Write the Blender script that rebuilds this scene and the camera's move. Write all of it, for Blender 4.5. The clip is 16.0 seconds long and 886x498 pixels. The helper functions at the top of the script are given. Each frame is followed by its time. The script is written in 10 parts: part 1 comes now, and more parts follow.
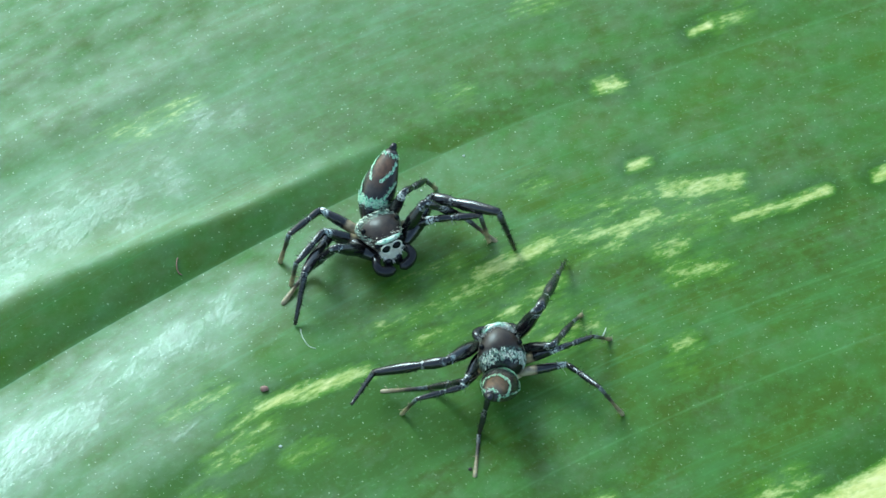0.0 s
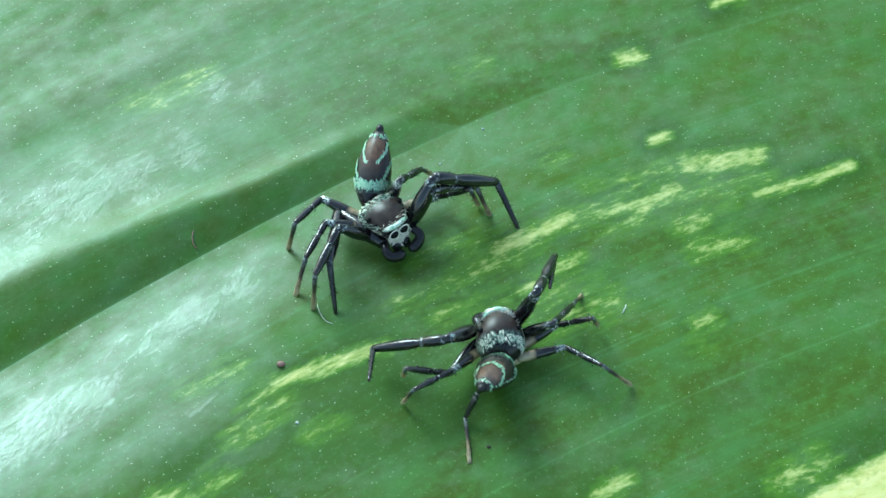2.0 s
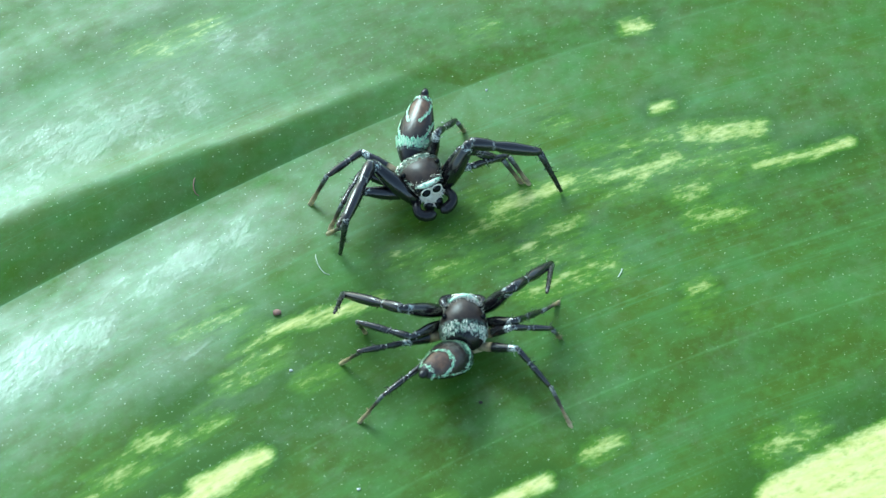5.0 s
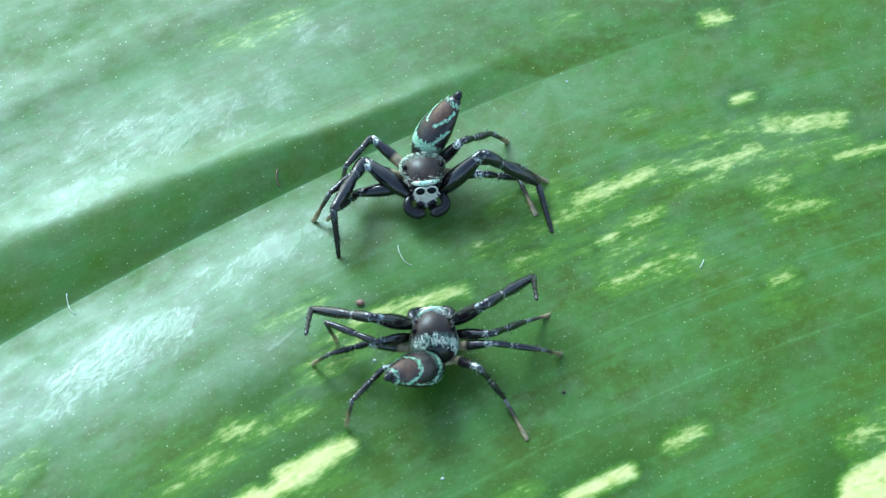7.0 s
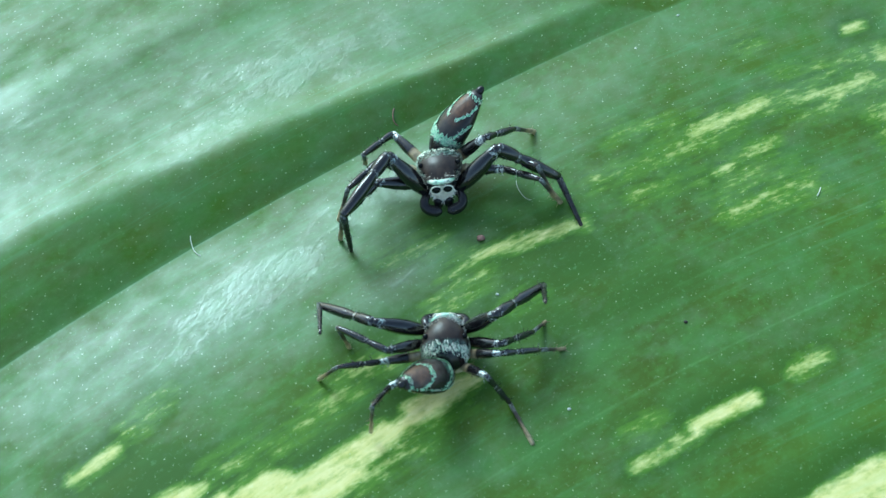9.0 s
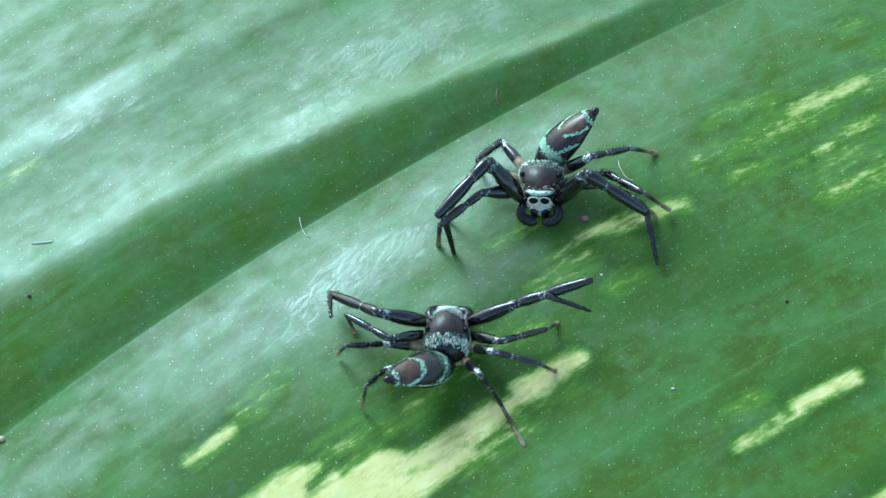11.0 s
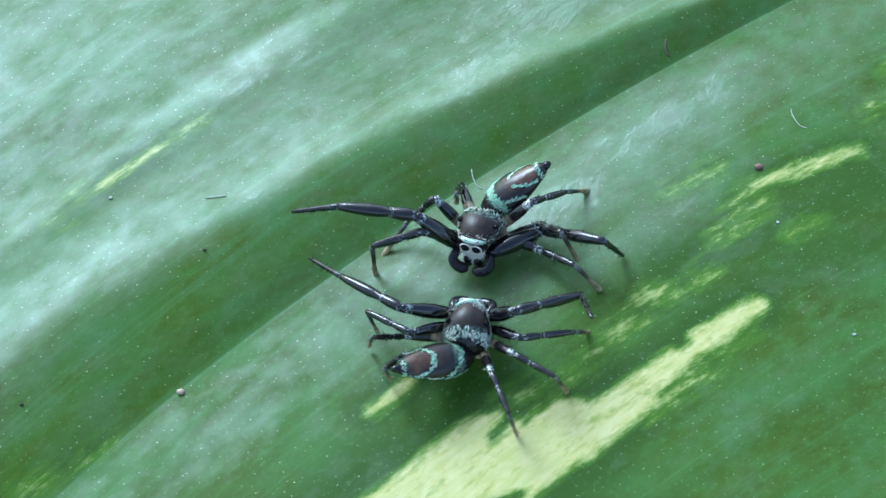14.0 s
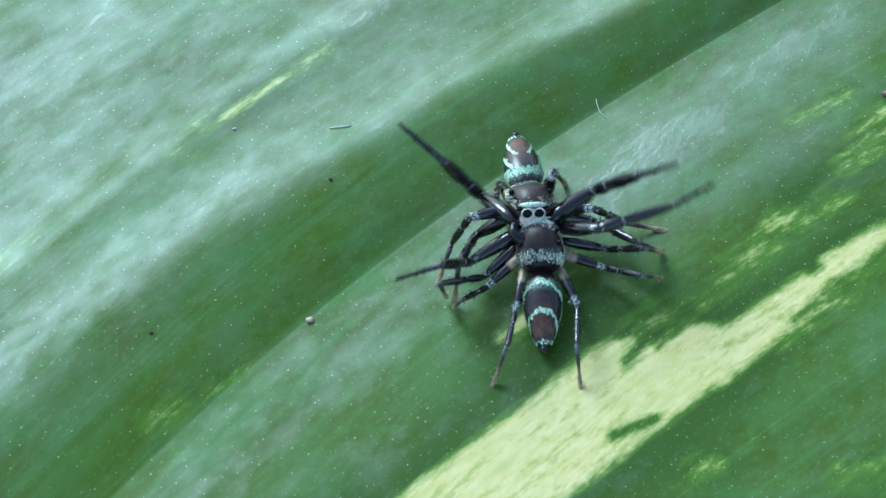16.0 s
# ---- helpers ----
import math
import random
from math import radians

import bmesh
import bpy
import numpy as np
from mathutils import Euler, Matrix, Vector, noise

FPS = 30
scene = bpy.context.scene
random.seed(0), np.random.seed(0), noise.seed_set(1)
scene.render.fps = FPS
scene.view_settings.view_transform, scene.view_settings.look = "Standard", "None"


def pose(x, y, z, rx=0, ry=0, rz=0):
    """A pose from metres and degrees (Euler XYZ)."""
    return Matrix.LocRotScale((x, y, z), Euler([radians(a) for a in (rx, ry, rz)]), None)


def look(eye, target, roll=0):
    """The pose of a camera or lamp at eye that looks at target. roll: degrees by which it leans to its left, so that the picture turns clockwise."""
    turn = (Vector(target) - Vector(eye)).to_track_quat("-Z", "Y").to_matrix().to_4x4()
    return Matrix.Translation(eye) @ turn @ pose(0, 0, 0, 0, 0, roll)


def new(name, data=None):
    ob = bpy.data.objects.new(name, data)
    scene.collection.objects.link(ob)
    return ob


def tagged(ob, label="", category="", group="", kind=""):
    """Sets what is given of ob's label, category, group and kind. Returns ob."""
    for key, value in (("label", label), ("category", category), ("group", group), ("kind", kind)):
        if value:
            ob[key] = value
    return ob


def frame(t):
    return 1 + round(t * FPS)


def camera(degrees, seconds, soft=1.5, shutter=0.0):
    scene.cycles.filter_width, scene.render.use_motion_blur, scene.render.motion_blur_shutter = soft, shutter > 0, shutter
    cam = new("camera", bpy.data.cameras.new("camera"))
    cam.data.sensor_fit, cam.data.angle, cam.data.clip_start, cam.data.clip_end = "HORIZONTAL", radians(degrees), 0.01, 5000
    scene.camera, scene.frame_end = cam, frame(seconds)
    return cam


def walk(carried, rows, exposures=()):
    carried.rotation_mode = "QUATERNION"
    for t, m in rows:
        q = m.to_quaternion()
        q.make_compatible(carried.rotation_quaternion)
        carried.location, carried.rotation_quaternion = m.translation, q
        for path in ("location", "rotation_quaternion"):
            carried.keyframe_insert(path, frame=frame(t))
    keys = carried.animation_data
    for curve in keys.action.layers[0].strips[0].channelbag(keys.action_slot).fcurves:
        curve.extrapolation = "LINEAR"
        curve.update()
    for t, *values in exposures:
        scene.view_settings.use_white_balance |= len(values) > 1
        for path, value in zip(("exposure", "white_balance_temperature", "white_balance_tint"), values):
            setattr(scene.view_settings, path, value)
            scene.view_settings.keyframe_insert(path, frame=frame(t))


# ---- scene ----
# units: the scene is in metres; CM turns centimetres into metres (two jumping spiders about 6 mm long on a leaf)
CM = 0.01
cam = camera(20.0, 16.0, soft=1.38, shutter=0.3)
cam.data.dof.use_dof = True
cam.data.dof.focus_distance = 0.110
cam.data.dof.aperture_fstop = 140.0
PATH = [
    (0.0, pose(-0.00000, -0.06376, 0.09105, 34.395, 0.022, -0.005)),
    (0.5, pose(-0.00050, -0.06348, 0.09136, 34.397, 0.649, -0.284)),
    (1.0, pose(0.00025, -0.06281, 0.09076, 33.814, 0.766, -0.484)),
    (1.5, pose(0.00023, -0.06274, 0.09054, 33.978, 0.630, -0.629)),
    (2.0, pose(-0.00049, -0.06255, 0.09048, 33.454, -0.016, 0.351)),
    (2.5, pose(-0.00082, -0.06321, 0.09022, 33.438, -0.294, 1.004)),
    (3.0, pose(0.00020, -0.06344, 0.09036, 33.722, -0.145, 1.485)),
    (3.5, pose(-0.00051, -0.06326, 0.09011, 33.293, -1.406, 1.413)),
    (3.7, pose(-0.00022, -0.06330, 0.09039, 33.273, -1.324, 1.350)),
    (5.8, pose(-0.00215, -0.06513, 0.08935, 33.677, -2.073, 2.443)),
    (6.0, pose(-0.00220, -0.06505, 0.08932, 33.673, -1.709, 2.490)),
    (6.5, pose(-0.00241, -0.06507, 0.08962, 33.550, -1.099, 2.740)),
    (7.0, pose(-0.00266, -0.06508, 0.08998, 33.435, -0.841, 2.778)),
    (7.5, pose(-0.00350, -0.06578, 0.08967, 33.550, -0.557, 2.807)),
    (8.0, pose(-0.00482, -0.06581, 0.09076, 33.774, -0.142, 2.489)),
    (8.5, pose(-0.00506, -0.06697, 0.08981, 33.382, 1.047, 1.873)),
    (9.0, pose(-0.00520, -0.06669, 0.09017, 32.571, 0.985, 2.417)),
    (9.5, pose(-0.00644, -0.06652, 0.09052, 31.725, 1.184, 2.655)),
    (9.7, pose(-0.00556, -0.06582, 0.09120, 31.309, 1.844, 2.989)),
    (11.8, pose(-0.00698, -0.06520, 0.09387, 30.466, 3.289, 3.119)),
    (12.0, pose(-0.00613, -0.06635, 0.09305, 31.197, 3.662, 3.591)),
    (12.5, pose(-0.00795, -0.06559, 0.09316, 30.470, 3.696, 3.033)),
    (13.0, pose(-0.00873, -0.06672, 0.09267, 30.961, 3.928, 3.016)),
    (13.5, pose(-0.01025, -0.06718, 0.09291, 30.620, 4.400, 3.335)),
    (14.0, pose(-0.01125, -0.06712, 0.09276, 30.449, 4.179, 3.206)),
    (14.5, pose(-0.01361, -0.06781, 0.09325, 30.386, 4.444, 3.355)),
    (15.0, pose(-0.01550, -0.06941, 0.09169, 30.762, 4.314, 2.952)),
    (15.5, pose(-0.01546, -0.06918, 0.09182, 30.243, 5.029, 3.031)),
    (16.0, pose(-0.01603, -0.06991, 0.09125, 30.477, 4.599, 3.177)),
]
walk(cam, PATH, exposures=[(0, 1.00, 6600, 6), (4.0, 1.07, 6600, 6), (6.0, 1.23, 6650, 9), (7.0, 1.18, 6250, 13), (9.0, 0.89, 6350, 8), (12.0, 0.95, 6050, 15), (16.0, 0.75, 6050, 22)])

# ---- light: open shade under a bright overcast sky ----
SUN_ELEVATION, SUN_AZIMUTH = 38.0, -36.0   # degrees; azimuth from +y towards +x
world = bpy.data.worlds.new("overcast_sky")
scene.world = world
world.use_nodes = True
wn = world.node_tree.nodes
sky = wn.new("ShaderNodeTexSky")
sky.sky_type = "NISHITA"
sky.sun_disc = False
sky.sun_elevation = radians(SUN_ELEVATION)
sky.sun_rotation = radians(SUN_AZIMUTH)
sky.air_density, sky.dust_density = 1.0, 2.2
wn["Background"].inputs["Strength"].default_value = 0.138
grey_sky = wn.new("ShaderNodeHueSaturation")          # cloud takes most of the blue out of the sky
grey_sky.inputs["Saturation"].default_value = 0.85
world.node_tree.links.new(sky.outputs[0], grey_sky.inputs["Color"])
haze = wn.new("ShaderNodeMix")                         # light filtered by leaves overhead is slightly green-blue
haze.data_type, haze.blend_type = "RGBA", "MULTIPLY"
haze.inputs[0].default_value = 1.0
haze.inputs[7].default_value = (0.80, 1.0, 1.02, 1)
world.node_tree.links.new(grey_sky.outputs[0], haze.inputs[6])
world.node_tree.links.new(haze.outputs[2], wn["Background"].inputs[0])
sun = new("sun", bpy.data.lights.new("sun", "SUN"))
sun.data.energy, sun.data.angle, sun.data.color = 1.5, radians(24), (0.56, 0.88, 1.0)
se, sa = radians(SUN_ELEVATION), radians(SUN_AZIMUTH)
sun.matrix_world = look((0, 0, 0), (-math.cos(se) * math.sin(sa), -math.cos(se) * math.cos(sa), -math.sin(se)))


# ---- materials ----
def material(name):
    m = bpy.data.materials.new(name)
    m.use_nodes = True
    nt = m.node_tree
    return m, nt, nt.nodes["Principled BSDF"]


def node(nt, kind, **inputs):
    n = nt.nodes.new(kind)
    for key, value in inputs.items():
        n.inputs[key.replace("_", " ")].default_value = value
    return n


def ramp(nt, source, stops):
    n = nt.nodes.new("ShaderNodeValToRGB")
    el = n.color_ramp.elements
    while len(el) < len(stops):
        el.new(0.5)
    for e, (p, col) in zip(el, stops):
        e.position = p
        e.color = (*col, 1) if len(col) == 3 else col
    nt.links.new(source, n.inputs[0])
    return n.outputs[0]


def grey(v):
    return (v, v, v)


def mix(nt, fac, a, b):
    n = nt.nodes.new("ShaderNodeMix")
    n.data_type = "RGBA"
    for sock, val in ((n.inputs[0], fac), (n.inputs[6], a), (n.inputs[7], b)):
        if isinstance(val, bpy.types.NodeSocket):
            nt.links.new(val, sock)
        elif isinstance(val, (int, float)):
            sock.default_value = val
        else:
            sock.default_value = (*val, 1)
    return n.outputs[2]


def maths(nt, op, a, b=0.0, clamp=False):
    n = nt.nodes.new("ShaderNodeMath")
    n.operation = op
    n.use_clamp = clamp
    for sock, val in zip(n.inputs, (a, b)):
        if isinstance(val, bpy.types.NodeSocket):
            nt.links.new(val, sock)
        else:
            sock.default_value = val
    return n.outputs[0]


def mapped(nt, source, sx, sy, sz=1.0):
    n = nt.nodes.new("ShaderNodeMapping")
    n.inputs["Scale"].default_value = (sx, sy, sz)
    nt.links.new(source, n.inputs["Vector"])
    return n.outputs[0]


def noise_of(nt, vec, scale, detail=4.0, rough=0.55):
    n = node(nt, "ShaderNodeTexNoise", Scale=scale, Detail=detail, Roughness=rough)
    nt.links.new(vec, n.inputs["Vector"])
    return n.outputs["Fac"]


def bump(nt, height, strength, distance, onto=None):
    n = node(nt, "ShaderNodeBump", Strength=strength, Distance=distance)
    nt.links.new(height, n.inputs["Height"])
    if onto is not None:
        nt.links.new(onto, n.inputs["Normal"])
    return n.outputs[0]


def leaf_material():
    m, nt, bsdf = material("variegated_leaf")
    uv = nt.nodes.new("ShaderNodeUVMap").outputs[0]          # centimetres along and across the midrib
    field = nt.nodes.new("ShaderNodeAttribute")
    field.attribute_name = "variegation"
    # mottled green, drawn out along the veins
    broad = noise_of(nt, mapped(nt, uv, 0.6, 1.5), 1.0, 4)
    blotch = noise_of(nt, mapped(nt, uv, 3.2, 4.0), 1.0, 6, 0.62)
    fleck = noise_of(nt, mapped(nt, uv, 13.0, 17.0), 1.0, 5, 0.65)
    green = mix(nt, ramp(nt, broad, [(0.35, grey(0)), (0.65, grey(1))]), (0.050, 0.094, 0.004), (0.068, 0.138, 0.006))
    green = mix(nt, ramp(nt, blotch, [(0.40, grey(0)), (0.66, grey(0.8))]), green, (0.062, 0.178, 0.038))
    green = mix(nt, ramp(nt, fleck, [(0.46, grey(0)), (0.70, grey(0.6))]), green, (0.067, 0.203, 0.034))
    # pale parallel veins
    wave = noise_of(nt, mapped(nt, uv, 0.03, 1.5), 1.0, 2, 0.6)
    rows = noise_of(nt, mapped(nt, uv, 0.05, 4.2), 1.0, 3, 0.6)
    line = maths(nt, "ABSOLUTE", maths(nt, "SUBTRACT", wave, 0.5))
    green = mix(nt, ramp(nt, line, [(0.0, grey(0.14)), (0.006, grey(0))]), green, (0.08, 0.27, 0.10))
    thread = maths(nt, "ABSOLUTE", maths(nt, "SUBTRACT", rows, 0.5))
    green = mix(nt, maths(nt, "MULTIPLY", ramp(nt, thread, [(0.0, grey(0.30)), (0.010, grey(0))]), ramp(nt, broad, [(0.38, grey(0.2)), (0.60, grey(1))])), green, (0.08, 0.25, 0.09))
    green = mix(nt, ramp(nt, rows, [(0.34, grey(0.30)), (0.50, grey(0))]), green, (0.034, 0.090, 0.005))
    across = nt.nodes.new("ShaderNodeSeparateXYZ")
    nt.links.new(uv, across.inputs[0])
    faint = ramp(nt, fleck, [(0.40, grey(0.12)), (0.65, grey(0.36))])
    for place in (-1.31, -1.67):
        vein = ramp(nt, maths(nt, "ABSOLUTE", maths(nt, "ADD", maths(nt, "SUBTRACT", across.outputs[1], place), maths(nt, "MULTIPLY", maths(nt, "SUBTRACT", wave, 0.5), 0.10))), [(0.002, grey(1)), (0.007, grey(0))])
        green = mix(nt, maths(nt, "MULTIPLY", vein, faint), green, (0.12, 0.28, 0.09))
    rib = ramp(nt, maths(nt, "ABSOLUTE", across.outputs[1]), [(0.004, grey(0.12)), (0.016, grey(0))])
    green = mix(nt, rib, green, (0.13, 0.30, 0.12))
    # deep green beside the pale streaks and along the deep streaks
    border = nt.nodes.new("ShaderNodeAttribute")
    border.attribute_name = "fringe"
    deep = ramp(nt, maths(nt, "MULTIPLY", border.outputs["Fac"], maths(nt, "ADD", 0.45, blotch)), [(0.08, grey(0)), (0.65, grey(0.9))])
    green = mix(nt, deep, green, (0.030, 0.092, 0.004))
    # yellow-green variegation with ragged, streaky edges
    streak = noise_of(nt, mapped(nt, uv, 2.2, 16.0), 1.0, 4, 0.6)
    rag = noise_of(nt, mapped(nt, uv, 11.0, 26.0), 1.0, 6, 0.66)
    jag = maths(nt, "ADD", maths(nt, "MULTIPLY", maths(nt, "SUBTRACT", streak, 0.5), 0.95), maths(nt, "MULTIPLY", maths(nt, "SUBTRACT", rag, 0.5), 0.95))
    near = maths(nt, "MULTIPLY", field.outputs["Fac"], 4.0, True)
    edge = maths(nt, "ADD", field.outputs["Fac"], maths(nt, "MULTIPLY", jag, near))
    green = mix(nt, ramp(nt, edge, [(0.12, grey(0)), (0.70, grey(0.85))]), green, (0.125, 0.305, 0.022))
    stipple = noise_of(nt, mapped(nt, uv, 22.0, 46.0), 1.0, 4, 0.65)
    edge = maths(nt, "ADD", edge, maths(nt, "MULTIPLY", maths(nt, "MULTIPLY", maths(nt, "SUBTRACT", stipple, 0.5), 0.75), near))
    pale = mix(nt, ramp(nt, rag, [(0.35, grey(0)), (0.65, grey(1))]), (0.61, 0.57, 0.18), (0.72, 0.66, 0.30))
    pale = mix(nt, ramp(nt, streak, [(0.52, grey(0)), (0.72, grey(0.55))]), pale, (0.46, 0.54, 0.18))
    colour = mix(nt, ramp(nt, edge, [(0.40, grey(0)), (0.95, grey(1))]), green, pale)
    grit = noise_of(nt, mapped(nt, uv, 45.0, 45.0), 1.0, 3, 0.7)
    colour = mix(nt, ramp(nt, grit, [(0.58, grey(0)), (0.74, grey(0.30))]), colour, mix(nt, ramp(nt, edge, [(0.40, grey(0)), (0.95, grey(1))]), (0.16, 0.34, 0.15), (0.78, 0.80, 0.48)))
    # tiny pale pores and scales
    cell = node(nt, "ShaderNodeTexVoronoi", Scale=25.0, Randomness=1.0)
    cell.voronoi_dimensions = "2D"
    nt.links.new(uv, cell.inputs["Vector"])
    sep = nt.nodes.new("ShaderNodeSeparateColor")
    nt.links.new(cell.outputs["Color"], sep.inputs[0])
    reach = maths(nt, "MULTIPLY", sep.outputs[1], 0.045)
    dot = maths(nt, "MULTIPLY", maths(nt, "SUBTRACT", maths(nt, "ADD", reach, 0.030), cell.outputs["Distance"]), 40.0, True)
    dots = maths(nt, "MULTIPLY", dot, maths(nt, "GREATER_THAN", sep.outputs[0], 0.2))
    colour = mix(nt, maths(nt, "MULTIPLY", dots, maths(nt, "ADD", 0.16, maths(nt, "MULTIPLY", maths(nt, "POWER", sep.outputs[2], 1.6), 0.62))), colour, (0.56, 0.68, 0.44))
    nt.links.new(colour, bsdf.inputs["Base Color"])
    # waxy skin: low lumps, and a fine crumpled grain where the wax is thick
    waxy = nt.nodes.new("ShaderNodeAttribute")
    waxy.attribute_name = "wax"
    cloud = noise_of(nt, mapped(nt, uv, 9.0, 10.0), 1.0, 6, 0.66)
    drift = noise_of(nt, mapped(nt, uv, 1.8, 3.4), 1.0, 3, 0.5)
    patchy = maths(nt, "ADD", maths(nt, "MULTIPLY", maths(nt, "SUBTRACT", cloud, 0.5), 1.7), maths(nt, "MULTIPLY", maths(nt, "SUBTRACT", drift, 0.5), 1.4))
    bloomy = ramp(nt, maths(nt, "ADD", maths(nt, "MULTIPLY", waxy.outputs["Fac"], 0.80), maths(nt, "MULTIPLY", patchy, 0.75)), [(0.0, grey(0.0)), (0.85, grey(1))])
    fine = noise_of(nt, mapped(nt, uv, 38.0, 48.0), 1.0, 3, 0.6)
    lumps = noise_of(nt, mapped(nt, uv, 2.0, 3.2), 1.0, 2, 0.45)
    crumple = noise_of(nt, mapped(nt, uv, 15.0, 19.0), 1.0, 5, 0.65)
    nb = bump(nt, lumps, 1.0, 0.00004)
    nb = bump(nt, maths(nt, "MULTIPLY", crumple, maths(nt, "ADD", 0.3, bloomy)), 1.0, 0.000007, nb)
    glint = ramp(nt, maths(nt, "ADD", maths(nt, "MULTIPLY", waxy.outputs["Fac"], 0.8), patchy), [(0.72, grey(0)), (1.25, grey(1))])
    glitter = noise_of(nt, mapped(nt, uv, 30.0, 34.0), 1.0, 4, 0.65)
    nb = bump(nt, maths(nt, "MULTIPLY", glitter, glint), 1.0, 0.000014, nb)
    nb = bump(nt, maths(nt, "MULTIPLY", fine, maths(nt, "ADD", 0.15, bloomy)), 1.0, 0.000006, nb)
    nb = bump(nt, dots, 0.4, 0.00001, nb)
    nt.links.new(nb, bsdf.inputs["Normal"])
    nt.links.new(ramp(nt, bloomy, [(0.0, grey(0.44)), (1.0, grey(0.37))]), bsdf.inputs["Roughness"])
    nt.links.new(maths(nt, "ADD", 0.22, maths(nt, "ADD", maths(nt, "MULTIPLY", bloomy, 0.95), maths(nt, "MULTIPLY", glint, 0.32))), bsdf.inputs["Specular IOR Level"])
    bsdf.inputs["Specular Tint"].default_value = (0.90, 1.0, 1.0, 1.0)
    return m


def plain(name, col, col2, rough, metal=0.0, scale=900.0, spec=0.5, strength=0.3):
    m, nt, bsdf = material(name)
    co = nt.nodes.new("ShaderNodeTexCoord").outputs["Object"]
    fac = noise_of(nt, co, scale, 4)
    big = noise_of(nt, co, scale * 4, 3)
    nt.links.new(mix(nt, ramp(nt, fac, [(0.35, grey(0)), (0.65, grey(1))]), col, col2), bsdf.inputs["Base Color"])
    nt.links.new(ramp(nt, big, [(0.3, grey(rough * 0.8)), (0.7, grey(min(1, rough * 1.25)))]), bsdf.inputs["Roughness"])
    bsdf.inputs["Metallic"].default_value = metal
    bsdf.inputs["Specular IOR Level"].default_value = spec
    nt.links.new(bump(nt, big, strength, 0.00002), bsdf.inputs["Normal"])
    return m


LEAF = leaf_material()
BLACK = plain("black_cuticle", (0.008, 0.007, 0.009), (0.016, 0.013, 0.016), 0.18, spec=0.5)


# ---- helpers for building ----
def part(name, bm, mat, parent=None, label=""):
    me = bpy.data.meshes.new(name)
    bm.to_mesh(me)
    bm.free()
    for p in me.polygons:
        p.use_smooth = True
    me.materials.append(mat)
    ob = new(name, me)
    ob.parent = parent
    return tagged(ob, label)


# ---- the leaf ----
def midrib(s):
    """Across-position of the crease, and its slope, at s centimetres along the leaf."""
    sm = np.clip(s, -4.1, 2.5)
    y = 0.3843 + 0.5238 * sm - 0.06266 * sm ** 2 + 0.002303 * sm ** 3 + 0.001975 * sm ** 4 + 0.000546 * sm ** 5
    slope = 0.5238 - 0.12531 * sm + 0.006909 * sm ** 2 + 0.007898 * sm ** 3 + 0.002729 * sm ** 4
    return y + slope * (s - sm), slope


patches = []


def patch(ax, ay, bx, by, width, weight):
    """One pale streak of the leaf from a to b, with its half width, in centimetres; weight: how solid it is, below 0 a green gap."""
    patches.append((ax, ay, bx, by, width, weight))


patch(0.16, -0.27, 0.47, -0.11, 0.030, 0.72)
patch(0.45, -0.12, 0.75, -0.05, 0.033, 0.55)
patch(0.75, -0.09, 0.92, 0.05, 0.025, 0.65)
patch(0.55, 0.04, 1.00, 0.17, 0.021, 0.45)
patch(1.00, 0.17, 1.30, 0.22, 0.040, 0.70)
patch(1.07, 0.08, 1.37, 0.08, 0.031, 0.30)
patch(1.29, 0.02, 1.55, 0.11, 0.021, 0.85)
patch(1.55, 0.11, 1.71, 0.18, 0.021, 1.00)
patch(0.85, 0.31, 0.90, 0.34, 0.021, 0.80)
patch(0.37, 0.20, 0.44, 0.22, 0.012, 0.50)
patch(0.71, 0.77, 0.80, 0.78, 0.026, 0.75)
patch(0.01, 0.70, 0.09, 0.73, 0.016, 0.55)
patch(1.94, 0.25, 1.99, 0.28, 0.023, 1.00)
patch(0.94, -0.16, 1.04, -0.12, 0.023, 0.65)
patch(1.01, -0.27, 1.21, -0.23, 0.023, 0.55)
patch(0.26, -0.49, 0.32, -0.46, 0.020, 0.80)
patch(0.32, -0.46, 0.48, -0.35, 0.019, 0.60)
patch(0.06, -0.40, 0.30, -0.27, 0.023, 0.40)
patch(-0.27, -0.55, 0.04, -0.40, 0.017, 0.45)
patch(-0.12, -0.62, 0.04, -0.54, 0.014, 0.50)
patch(-0.75, -0.94, -0.61, -0.88, 0.025, 1.00)
patch(-0.61, -0.88, -0.32, -0.77, 0.022, 0.80)
patch(-1.13, -0.98, -0.95, -0.86, 0.019, 0.45)
patch(-0.86, -1.08, -0.75, -0.98, 0.021, 0.45)
patch(-0.94, -1.23, -0.85, -1.16, 0.018, 0.45)
patch(-1.26, -1.53, -1.12, -1.47, 0.029, 0.65)
patch(-1.36, -1.65, -1.28, -1.60, 0.021, 0.55)
patch(-1.01, -1.70, -0.77, -1.55, 0.046, 0.98)
patch(0.56, -1.46, 0.66, -1.39, 0.027, 0.70)
patch(1.00, -0.65, 1.06, -0.62, 0.019, 0.65)
patch(1.00, -0.76, 1.03, -0.73, 0.013, 0.40)
patch(1.33, -1.42, 1.47, -1.31, 0.034, 0.50)
patch(1.39, -1.66, 2.03, -1.28, 0.161, 1.00)
patch(-1.50, 0.49, -1.26, 0.58, 0.059, 0.35)
patch(-1.24, 0.66, -1.16, 0.67, 0.020, 0.40)
patch(-0.63, -1.18, -0.52, -1.13, 0.013, 0.35)
